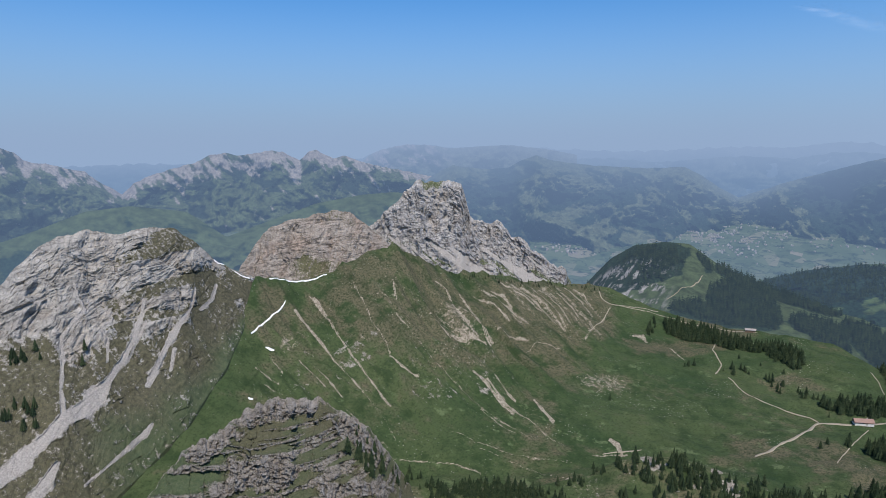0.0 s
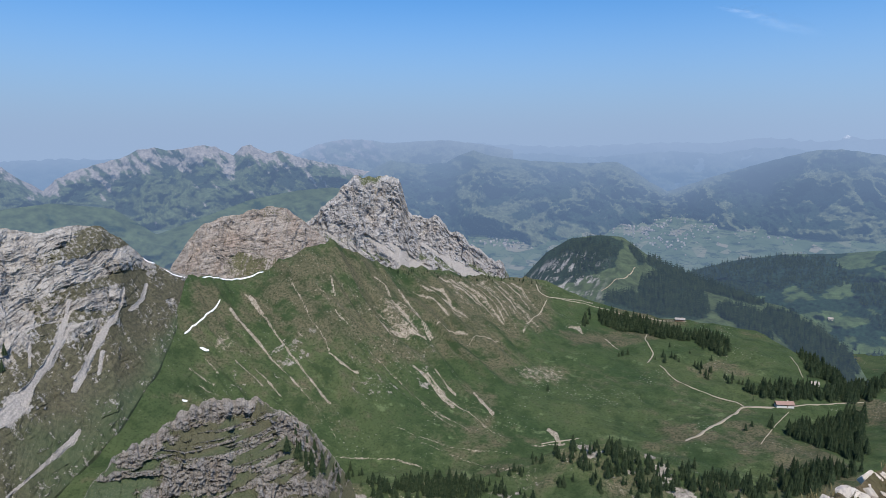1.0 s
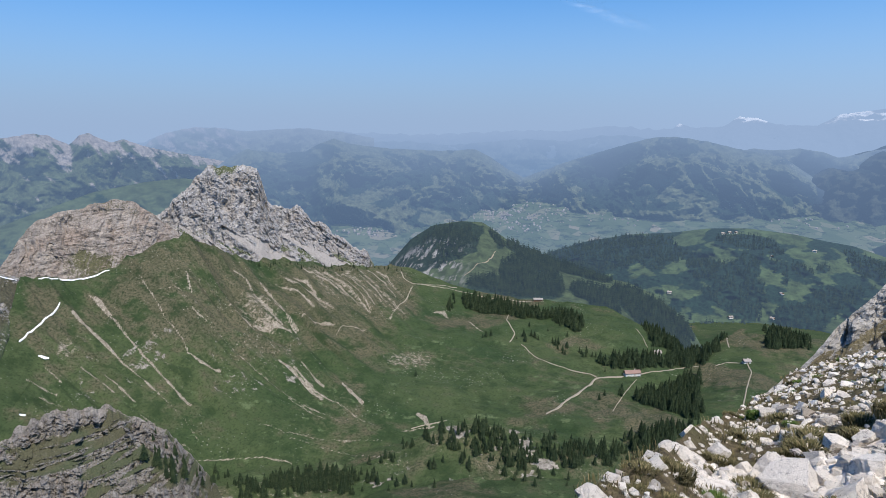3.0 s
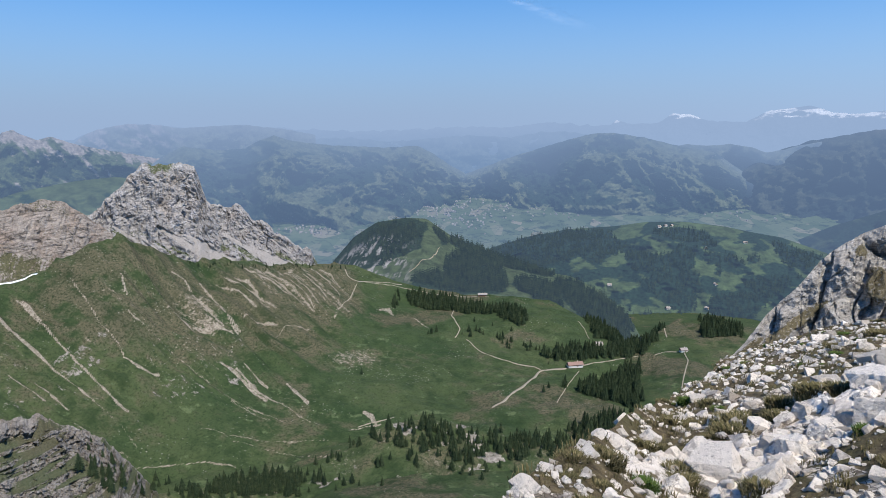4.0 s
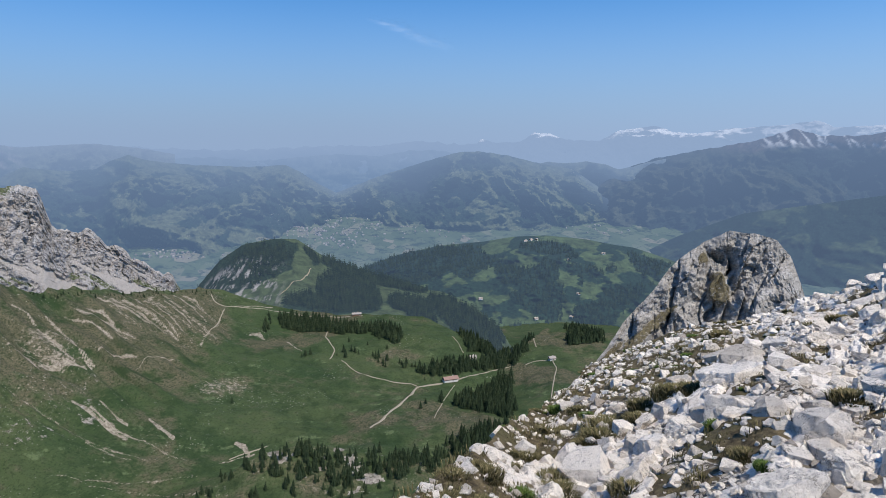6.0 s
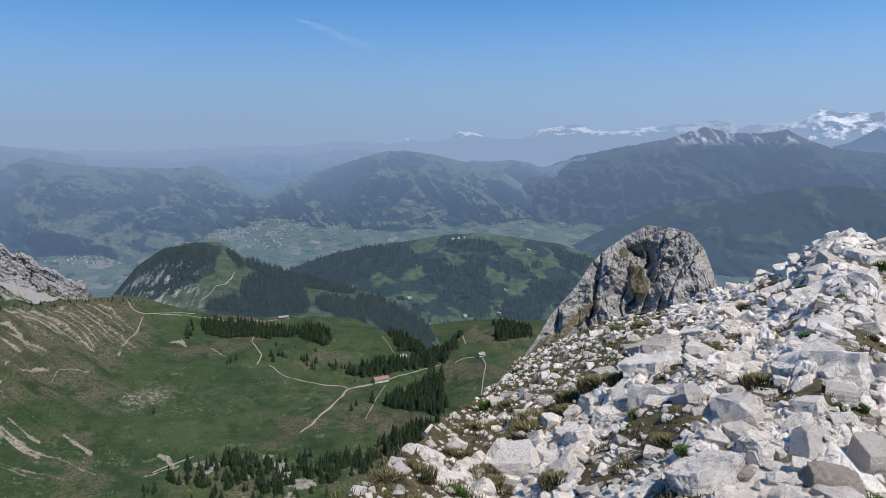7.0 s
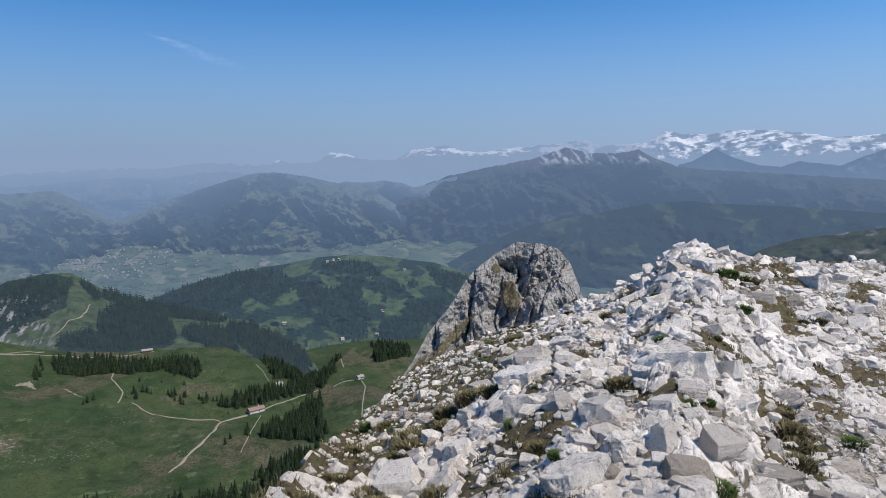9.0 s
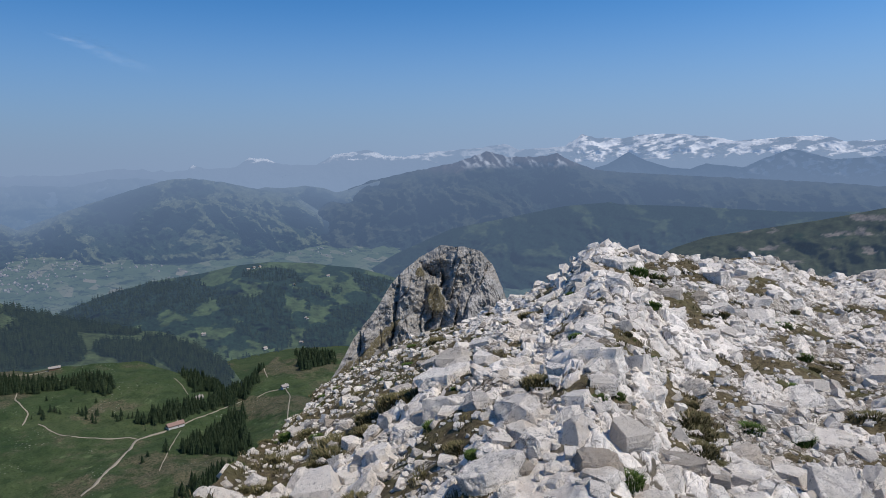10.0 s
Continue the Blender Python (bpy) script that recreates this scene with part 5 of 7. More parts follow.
# ---- the summit: broken limestone underfoot, and the rock tower ----
def rubble_material():
    """Jointed limestone bedrock with pockets of chippings, earth and withered turf. Values on the mesh: tone, gap, fill, turf."""
    n = Nodes("summit_rock")
    grit = n.voronoi(30, out="Color")
    chips = n.ramp(grit, (0.12, (0.11, 0.09, 0.068)), (0.45, (0.36, 0.325, 0.275)), (0.9, (0.74, 0.68, 0.605)))
    chips = n.mix(n.ramp(n.noise(3.2, 6, 0.7), (0.46, 0.0), (0.60, 0.7)), chips, n.mix(n.noise(40, 5, 0.7), (0.06, 0.044, 0.030), (0.20, 0.155, 0.11)))
    chips = n.mix(n.ramp(n.voronoi(30, "DISTANCE_TO_EDGE"), (0.02, 1.0), (0.09, 0.0)), chips, (0.06, 0.048, 0.034))
    slab = n.ramp(n.attr("tone"), (0.0, (0.50, 0.455, 0.40)), (0.25, (0.70, 0.64, 0.57)), (0.7, (0.81, 0.745, 0.67)), (1.0, (0.87, 0.805, 0.725)))
    slab = n.mix(n.ramp(n.noise(4.5, 9, 0.75), (0.47, 0.0), (0.62, 0.6)), slab, (0.40, 0.385, 0.37))
    slab = n.mix(n.ramp(n.noise(1.6, 6, 0.7), (0.57, 0.0), (0.67, 0.55)), slab, (0.50, 0.41, 0.335))
    slab = n.mix(n.ramp(n.noise(38, 9, 0.78), (0.36, 0.65), (0.46, 0.0)), slab, (0.25, 0.23, 0.205))
    wob = n.t.nodes.new("ShaderNodeVectorMath")
    wob.operation = "MULTIPLY_ADD"
    n.put(wob.inputs[0], n.noise(9, 4, 0.7).node.outputs["Color"])
    wob.inputs[1].default_value = (0.16, 0.16, 0.16)
    n.t.links.new(n.pos, wob.inputs[2])
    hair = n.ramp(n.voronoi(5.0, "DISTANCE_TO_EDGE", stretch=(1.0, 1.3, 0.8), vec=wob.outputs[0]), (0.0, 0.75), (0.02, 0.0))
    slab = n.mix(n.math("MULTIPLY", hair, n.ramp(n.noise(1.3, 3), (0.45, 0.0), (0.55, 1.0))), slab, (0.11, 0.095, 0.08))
    # open joints darkened in the colour: earth, and the shade they would hold
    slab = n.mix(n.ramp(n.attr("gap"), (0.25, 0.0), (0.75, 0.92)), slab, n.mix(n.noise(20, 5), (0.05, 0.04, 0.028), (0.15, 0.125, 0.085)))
    c = n.mix(n.ramp(n.attr("fill"), (0.35, 0.0), (0.65, 1.0)), slab, chips)
    turf = n.mix(n.ramp(n.noise(16, 8, 0.75), (0.36, 0.0), (0.62, 1.0)), (0.034, 0.025, 0.014), (0.17, 0.135, 0.075))
    turf = n.mix(n.ramp(n.noise(2.0, 4), (0.50, 0.0), (0.66, 0.65)), turf, (0.070, 0.074, 0.026))
    edge = n.math("ADD", n.attr("turf"), n.math("MULTIPLY", n.math("SUBTRACT", n.noise(7, 6, 0.7), 0.5), 1.0))
    c = n.mix(n.ramp(edge, (0.42, 0.0), (0.6, 1.0)), c, turf)
    n.bump(n.mix(0.45, n.noise(14, 9, 0.75), n.noise(60, 6, 0.7)), 0.85, 0.03)
    return n.done(c, 0.93, 0.2)


def stone_material(name, island):
    """Angular limestone, each piece of its own tone, with grey lichen, rust and fine cracks."""
    n = Nodes(name)
    info = n.t.nodes.new("ShaderNodeNewGeometry").outputs["Random Per Island"] if island else n.t.nodes.new("ShaderNodeObjectInfo").outputs["Random"]
    c = n.ramp(info, (0.0, (0.32, 0.278, 0.23)), (0.10, (0.56, 0.505, 0.44)), (0.30, (0.74, 0.675, 0.60)), (0.70, (0.82, 0.755, 0.675)), (1.0, (0.88, 0.81, 0.725)))
    c = n.mix(n.ramp(n.noise(5, 9, 0.75), (0.50, 0.0), (0.64, 0.45)), c, (0.44, 0.41, 0.375))
    c = n.mix(n.ramp(n.noise(30, 9, 0.78), (0.36, 0.75), (0.46, 0.0)), c, (0.26, 0.235, 0.205))
    c = n.mix(n.ramp(n.noise(90, 6, 0.75), (0.36, 0.35), (0.45, 0.0)), c, (0.30, 0.27, 0.235))
    c = n.mix(n.ramp(n.noise(2.2, 6, 0.7), (0.56, 0.0), (0.66, 0.5)), c, (0.46, 0.37, 0.28))
    rough = n.noise(11, 5, 0.7)
    v = n.t.nodes.new("ShaderNodeVectorMath")
    v.operation = "MULTIPLY_ADD"
    n.put(v.inputs[0], rough.node.outputs["Color"])
    v.inputs[1].default_value = (0.22, 0.22, 0.22)
    n.t.links.new(n.pos, v.inputs[2])
    crack = n.ramp(n.voronoi(4.2, "DISTANCE_TO_EDGE", stretch=(1.0, 1.5, 0.6), vec=v.outputs[0]), (0.0, 0.8), (0.022, 0.0))
    c = n.mix(n.math("MULTIPLY", crack, n.ramp(n.noise(1.7, 3), (0.5, 0.0), (0.56, 1.0))), c, (0.09, 0.08, 0.065))
    n.bump(n.mix(0.5, n.noise(16, 9, 0.75), n.noise(60, 8, 0.75)), 1.0, 0.04)
    return n.done(c, 0.9, 0.25)


SUMMIT_ROCK = rubble_material()
STONE, STONES = stone_material("limestone_block", False), stone_material("limestone_rubble", True)
TOWER_ROCK = rock_material("tower_limestone", (0.42, 0.40, 0.37), (0.24, 0.225, 0.205), (0.31, 0.28, 0.24), (0.085, 0.07, 0.036), 0.75, False, dip=(0.2, 0.1), seams=0.65)
TOWER = [(15.5, 60, -24), (18.6, 66, -20.1), (21.0, 70, -17.87), (22.5, 72, -15.94), (23.8, 74, -13.95), (25.6, 76, -11.94), (27.1, 78, -9.89), (28.5, 79, -8.53), (29.7, 80, -7.62), (31.4, 80, -6.57), (33.4, 80, -6.42), (34.8, 80, -7.02),
         (35.9, 80, -8.45), (36.6, 80, -10.11), (37.0, 80, -11.28), (37.6, 80, -16), (38.2, 80, -24)]


def tower_turf(A, E, v, Q):
    """Turf on the ledges: a tongue below the top, a tuft on it and brown bands down the flank."""
    t = 0.0
    for b, rise, wide, tall, lean in ((30.9, -10.9, 0.75, 1.5, 0.1), (29.6, -8.8, 0.45, 0.5, 0.0), (25.4, -14.9, 0.7, 2.6, -1.0), (29.4, -14.6, 0.8, 0.7, 0.0), (22.6, -16.8, 0.5, 1.2, -0.9), (27.3, -16.0, 0.6, 1.0, 0.4)):
        x = (A - b + lean * (E - rise)) / wide
        t = np.maximum(t, 1 - smooth01(np.hypot(x, (E - rise) / tall) + 0.5 * fbm(Q * 0.5, 4), 0.55, 1.1))
    return 0.8 * t


tower = rock_face("rock_tower", TOWER, [(15.5, 50, -36), (30, 56, -34), (38.2, 60, -36)], TOWER_ROCK, (15.5, 38.2), 0.06, 270, 2.6, 19, 71.0, "steep grey limestone tower streaked with dry turf", "rock tower",
                  tower_turf, None, None, slope_grain=0.5, back=12, jag=0.5, upright=0.65, bedding=0.25, dip=0.2, facet=0.75, slant=0.5, grit=1.35)
EDGE = [(-180, 2.0, -40), (-20, 2.0, -40), (-5, 2.2, -37), (3.4, 3.2, -29.0), (7, 3.7, -27.0), (10.7, 4.3, -24.7), (13.2, 5.3, -23.4), (16.2, 7.2, -21.9), (20.3, 12, -19.0), (21.0, 14, -17.9), (24.4, 14, -16.3), (28.3, 13.5, -14.6), (32.2, 13, -13.8), (36.1, 12.5, -11.75), (38.5, 12, -10.8), (39.9, 11.5, -9.88), (41.8, 11, -9.2),
        (42.7, 10.6, -7.6), (44.1, 10.4, -6.85), (45.5, 10.4, -6.55), (46.8, 10.4, -6.75), (48.6, 10.5, -7.36), (50.3, 10.6, -7.25), (52.9, 11, -7.7), (56.1, 12, -7.35), (58.4, 12.5, -7.45), (59.6, 13, -8.45), (61.8, 14, -8.6), (64.9, 15, -8.0), (75, 16, -9), (100, 12, -14), (130, 5, -28), (180, 2.0, -40)]
MIDWAY = [(-180, 1.3, 0.0), (-20, 1.3, 0.0), (3.4, 1.9, -0.02), (10.7, 2.6, -0.12), (17, 4.84, -0.64), (20.5, 5.3, -0.66), (27.6, 5.4, -0.38), (35, 5.17, 0.08), (39.7, 4.7, -0.03), (44, 4.94, 0.2), (51.5, 5.15, -0.27), (60, 5.3, -0.45), (75, 5.3, -0.6), (100, 4, -0.5), (130, 2.5, -0.2), (180, 1.3, 0)]
az = np.concatenate([np.arange(-180, 0, 1.0), np.arange(0, 70, 0.115), np.arange(70, 180.1, 1.0)])
ones = np.ones_like(az)
er, ez = survey(EDGE, az)
mr, mz = level(MIDWAY, az)
r, z = loft([(0.05 * ones, 0 * ones), (np.minimum(1.1, mr * 0.7), 0 * ones), (mr, mz), (er, ez), (er * 1.25 + 1.0, ez - 2.0 - 0.25 * er), (61 * ones, -62 * ones), (90 * ones, -100 * ones)], (4, 180, 250, 24, 20, 6), 6)
for wide, first in ((25, 0), (9, 320)):
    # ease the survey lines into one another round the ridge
    k = np.hanning(2 * wide + 3)[1:-1]
    k /= k.sum()
    for grid in (r, z):
        grid[:, first:first + 320] = np.apply_along_axis(lambda c: np.convolve(np.pad(c, wide, mode="edge"), k, mode="valid"), 0, grid[:, first:first + 320])
Q = place(az, r, z)
r[-1], z[-1] = r[0], z[0]
Q = place(az, r, z)
fine = (smooth01(az, -4, 0) * (1 - smooth01(az, 69, 73)))[:, None]
mask = fine * smooth01(r, 0.8, 1.6) * (1 - smooth01(r, 30, 55))
def bedrock(x, y):
    """The broken ridge over its even form: height, how much is a filled pocket, how turfy, how open a joint, and the tone of the block."""
    flat = np.stack([x, y, 0 * x], -1)
    b = radians(35)
    across, along = x * math.cos(b) - y * math.sin(b), x * math.sin(b) + y * math.cos(b)
    s = np.stack([across, 0.62 * along], -1) + 0.12 * np.stack([fbm(flat * 1.4, 3), fbm(flat * 1.4 + 9, 3)], -1)
    shatter = smooth01(fbm(flat * 0.55 + 11, 3), -0.35, 0.25)
    high, gap, tone, coarse = 0.0, 0.0, 0.0, 0.0
    for k, (often, tall, tilt) in enumerate(((1.0, 0.070, 1.0), (2.4, 0.062, 1.0), (5.2, 0.042, 1.1), (12.5, 0.020, 1.1))):
        f1, f2, val, ox, oy = cells(s * often + 13.7 * k + 0.10 * np.stack([fbm(flat * often * 1.5 + k, 3), fbm(flat * often * 1.5 + 5 + k, 3)], -1), 3 * k)
        joint = 1 - smooth01(f2 - f1, 0.01, 0.09)
        some = 1.0 if k < 2 else 0.30 + 0.70 * shatter
        # blocks stand at their own heights and lean their own ways
        proud = 0.55 + 0.9 * (val - 0.5) + tilt * (np.sin(val * 91.0) * ox + np.cos(val * 57.0) * oy)
        high = high + some * tall * (np.maximum(proud, 0.0) * smooth01(f2 - f1, 0.0, (0.40, 0.30, 0.24, 0.22)[k]) - 0.5)
        if k in (1, 2):
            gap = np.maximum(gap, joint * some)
            tone = tone + (0.65 if k == 1 else 0.35) * val
        if k == 1:
            coarse = high
    high = high + 0.010 * fbm(flat * 9.0, 4)
    way = np.degrees(np.arctan2(x, y))
    d = np.hypot(x, y)
    band = smooth01(way, 16, 20) * (1 - smooth01(way, 30, 37)) * smooth01(d, 5.0, 7.0)
    steep = 1 - smooth01(way, 15, 24)
    level_up = -0.026 + 0.082 * fbm(flat * 1.0 + 4, 4) + 0.085 * band + 0.06 * steep + 0.02 * smooth01(way, 46, 58)
    deep = level_up + 0.012 * fbm(flat * 8, 3) - high
    fill = smooth01(deep, -0.006, 0.012)
    grassy = fill * smooth01(fbm(flat * 1.5 + 20, 4) + 0.55 * band + 0.40 * steep - 0.12 * smooth01(way, 50, 60), -0.14, 0.08)
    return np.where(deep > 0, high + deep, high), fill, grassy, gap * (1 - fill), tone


rise, fill, grassy, gap, tone = bedrock(Q[..., 0], Q[..., 1])
P = place(az, r, z + mask * (rise + 0.02) * np.clip(r / 5, 0.6, 1.1))
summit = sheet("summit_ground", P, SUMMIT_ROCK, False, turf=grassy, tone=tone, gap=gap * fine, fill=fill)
tagged(summit, "broken white limestone summit ridge with dry turf", "ground", kind="structure")

# ---- tools for things ----
from mathutils.bvhtree import BVHTree
bpy.context.view_layer.update()
rng = np.random.RandomState(11)


bvh_of = {}


def tree_of(*obs):
    """For dropping things on the surfaces of the objects: a function of x, y that gives the height, or None."""
    trees = []
    for ob in obs:
        if ob.name in bvh_of:
            trees.append(bvh_of[ob.name])
            continue
        me = ob.data
        co = np.empty(len(me.vertices) * 3, dtype=np.float32)
        me.vertices.foreach_get("co", co)
        ix = np.empty(len(me.loops), dtype=np.int32)
        me.loops.foreach_get("vertex_index", ix)
        trees.append(BVHTree.FromPolygons(co.reshape(-1, 3).tolist(), ix.reshape(-1, 4).tolist()))
        bvh_of[ob.name] = trees[-1]

    def height(x, y):
        best = None
        for t in trees:
            hit = t.ray_cast(Vector((x, y, 900.0)), Vector((0, 0, -1)))
            if hit[0] is not None and (best is None or hit[0].z > best):
                best = hit[0].z
        return best
    return height


def part(name, data, material, parent, label="", at=None):
    """Links a bmesh or mesh as one mesh object under a thing or a part."""
    if isinstance(data, bmesh.types.BMesh):
        me = bpy.data.meshes.new(name)
        data.to_mesh(me)
        data.free()
    else:
        me = data
    if material and not me.materials:
        me.materials.append(material)
    ob = new(name, me)
    ob.parent = parent
    if at is not None:
        ob.matrix_basis = at
    return tagged(ob, label)


def scatter(outlines, spacing, height, seed, ragged=6.0):
    """Places about spacing apart within the outlines, on the ground."""
    rs = np.random.RandomState(seed)
    got = []
    for line in outlines:
        p = np.array(line, dtype=float)
        lo, hi = p.min(0), p.max(0)
        n = int(np.prod(hi - lo + 1) / spacing ** 2) + 1
        q = lo + rs.rand(n, 2) * (hi - lo)
        ok = inside(np.concatenate([q, np.zeros((n, 1))], 1), [line], ragged) > 0
        for x, y in q[ok]:
            z = height(x, y)
            if z is not None:
                got.append((x, y, z))
    return got


def turned(n, rs):
    """n random rotation matrices about the vertical."""
    a = rs.rand(n) * 2 * np.pi
    m = np.zeros((n, 3, 3))
    m[:, 0, 0], m[:, 0, 1], m[:, 1, 0], m[:, 1, 1], m[:, 2, 2] = np.cos(a), -np.sin(a), np.sin(a), np.cos(a), 1
    return m


def spread(name, shapes, mats, at, material, smooth=False):
    """One joined mesh of many copies of a few shapes; mats are 3 x 3 turns with sizes, at the places."""
    vs, fs, base = [], [], 0
    for k, (m, p) in enumerate(zip(mats, at)):
        v, f = shapes[k % len(shapes)]
        vs.append(v @ m.T + p)
        fs.append(f + base)
        base += len(v)
    me = mesh_of(name, np.concatenate(vs), np.concatenate(fs), smooth)
    me.materials.append(material)
    return new(name, me)


# ---- spruces ----
def needle_material(name, island):
    n = Nodes(name)
    pick = n.t.nodes.new("ShaderNodeNewGeometry").outputs["Random Per Island"] if island else n.t.nodes.new("ShaderNodeObjectInfo").outputs["Random"]
    c = n.ramp(pick, (0.0, (0.016, 0.028, 0.014)), (0.5, (0.024, 0.040, 0.018)), (1.0, (0.040, 0.056, 0.026)))
    c = n.mix(n.ramp(n.noise(1.2, 4), (0.4, 0.0), (0.7, 0.6)), c, (0.012, 0.020, 0.010))
    return n.done(c, 0.9, 0.15)


NEEDLES, NEEDLES_MASS = needle_material("spruce_needles", False), needle_material("spruce_needles_mass", True)
n = Nodes("spruce_bark")
BARK = n.done(n.mix(n.noise(3.0, 5), (0.07, 0.05, 0.038), (0.15, 0.12, 0.095)), 0.95)


def crown_shape(tiers, points, seed, slim=0.20):
    """A spruce crown one unit high: drooping tiers of boughs with ragged tips and gaps."""
    rs = np.random.RandomState(seed)
    v, f = [], []
    for k in range(tiers):
        s = k / (tiers - 1)
        top = 0.30 + 0.72 * s if tiers > 1 else 1.0
        low = 0.05 + 0.80 * s
        wide = slim * (1 - s) ** 0.85 + 0.022
        b = len(v)
        v.append((rs.normal(0, 0.006), rs.normal(0, 0.006), min(1.0, top)))
        for j in range(points * 2):
            a = np.pi * (j + 0.35 * rs.rand()) / points + k
            w = wide * ((0.95 + 0.25 * rs.rand()) if j % 2 == 0 else (0.5 + 0.15 * rs.rand()))
            v.append((w * np.cos(a), w * np.sin(a), low + (0.0 if j % 2 == 0 else 0.055) + 0.03 * rs.rand()))
        for j in range(points * 2):
            f.append((b, b + 1 + j, b + 1 + (j + 1) % (points * 2)))
    return np.array(v), np.array(f)


CROWNS = [crown_shape(9, 7, 100 + k, 0.19 + 0.02 * k) for k in range(4)]
LOW_CROWNS = [crown_shape(4, 4, 200 + k, 0.20 + 0.015 * k) for k in range(5)]


def spruce(k):
    """A spruce of unit height: tapered trunk with stub limbs, and a crown."""
    ob = new("spruce_tree")
    bm = bmesh.new()
    bmesh.ops.create_cone(bm, cap_ends=True, segments=7, radius1=0.016, radius2=0.004, depth=0.9, matrix=pose(0, 0, 0.43))
    for j in range(5):
        bmesh.ops.create_cone(bm, cap_ends=False, segments=4, radius1=0.004, radius2=0.001, depth=0.16, matrix=pose(0.06 * math.cos(j * 1.3), 0.06 * math.sin(j * 1.3), 0.16 + 0.1 * j, 0, 80, math.degrees(j * 1.3)))
    part("trunk", bm, BARK, ob, "grey-brown bark")
    v, f = CROWNS[k]
    part("crown", mesh_of("crown", v, f, False), NEEDLES, ob, "dark green needles")
    return ob


def meets(*obs):
    """For planting along sight lines: a function of bearing and rise that gives the place where the line from the summit meets the land."""
    tree_of(*obs)

    def spot(bearing, rise):
        hits = [bvh_of[ob.name].ray_cast(Vector((0, 0, EYE)), sight(bearing, rise))[::3] for ob in obs]
        hits = [(d, p) for p, d in hits if p is not None and d > 150]
        return min(hits, key=lambda h: h[0])[1] if hits else None
    return spot


def planted(outlines, count, spot, seed):
    """Places within outlines of bearing and rise, with counts, on the land."""
    rs = np.random.RandomState(seed)
    got = []
    for line, many in zip(outlines, count):
        p = np.array(line)
        lo, hi = p.min(0), p.max(0)
        q = lo + rs.rand(many * 6, 2) * (hi - lo)
        q = q[inside(np.concatenate([q, np.zeros((len(q), 1))], 1), [line]) > 0][:many]
        got += [tuple(at) for at in (spot(b, e) for b, e in q) if at is not None]
    return got


on_pasture = tree_of(ground, spur, outcrop, left_mountain)
on_knob = tree_of(ground, knob)
on_hill = tree_of(broad_hill)

# outlines of the stands on the spur, by bearing and rise
DENSE = [[(-9.15, -24.91), (-7.16, -24.22), (-4.17, -24.11), (-0.16, -24.68), (4.37, -24.96), (7.37, -25.10), (8.99, -26.05), (5.92, -27.08), (2.39, -27.02), (-1.16, -27.38), (-4.20, -26.47), (-7.20, -25.93)],
         [(-22.01, -27.42), (-19.74, -27.28), (-15.57, -27.69), (-14.69, -29.31), (-22.07, -28.29)],
         [(3.88, -25.33), (7.36, -24.75), (13.61, -22.77), (15.03, -22.86), (10.83, -25.40), (7.91, -26.67)],
         [(-24.81, -27.55), (-19.77, -27.75), (-12.81, -27.88), (-12.78, -28.70), (-24.81, -29.13)],
         [(-32.23, -24.21), (-30.27, -24.74), (-28.31, -26.33), (-29.82, -26.91), (-32.74, -25.26)]]
LOOSE = [[(-6.44, -25.48), (-5.59, -25.51), (-4.11, -27.76), (-4.82, -27.91)],
         [(-15.32, -27.59), (-14.12, -27.55), (-13.85, -27.99), (-15.35, -28.17)],
         [(-13.60, -26.51), (-11.17, -26.50), (-10.94, -27.07), (-13.53, -27.10)],
         [(-28.26, -26.02), (-22.03, -27.74), (-22.08, -28.37), (-27.97, -27.25)],
         [(-8.32, -26.99), (-6.82, -26.98), (-7.02, -29.30), (-8.27, -29.23)],
         [(-11.13, -25.43), (-8.96, -25.23), (-8.89, -26.01), (-11.15, -26.12)],
         [(-31.66, -22.86), (-30.33, -22.75), (-28.81, -25.43), (-29.09, -26.23), (-30.96, -25.35)],
         [(-14.13, -27.71), (-11.20, -27.56), (-7.27, -29.50), (-14.20, -29.16)],
         [(-3.19, -26.67), (2.39, -27.32), (5.94, -27.84), (2.92, -28.80), (-1.17, -28.41)]]
spot = meets(ground, spur, outcrop)
singles = [(*p, 0.8) for p in planted(LOOSE, [12, 6, 8, 16, 7, 7, 14, 8, 18], spot, 2)]
for outline, gap, seed in ((WOODS[:1] + WOODS[4:5] + WOODS[9:11], 9.0, 3), (FACE_WOODS, 7.5, 4), (WOODS[3:4], 11.0, 5)):
    singles += [(x, y, z, 1.0) for x, y, z in scatter(outline, gap, on_pasture, seed, 2.0)]
# lone trees, and the straggling row along the crest
for x, y in ((-145, 886), (118, 962), (-60, 1058), (150, 870), (95, 1005), (60, 1110), (10, 1110), (40, 1090), (70, 1070), (-10, 1060), (130, 870), (185, 905)):
    singles.append((x, y, on_pasture(x, y), 0.8))
crest_rise = np.array([(p[0], p[2]) for p in CREST])
for b in np.linspace(-23.2, -10.6, 60):
    b += rng.normal(0, 0.2)
    at = spot(b, np.interp(b, crest_rise[:, 0], crest_rise[:, 1]) - 0.12 - abs(rng.normal(0, 0.18)))
    if at is not None:
        singles.insert(0, (*at, 0.62 if rng.rand() < 0.6 else 0.35))
singles = [s for s in singles if s[2] is not None]
first = 60 + len(LOOSE) * 10
rest = singles[first:]
rng.shuffle(rest)
singles = singles[:first] + rest
models = [spruce(k) for k in range(4)]
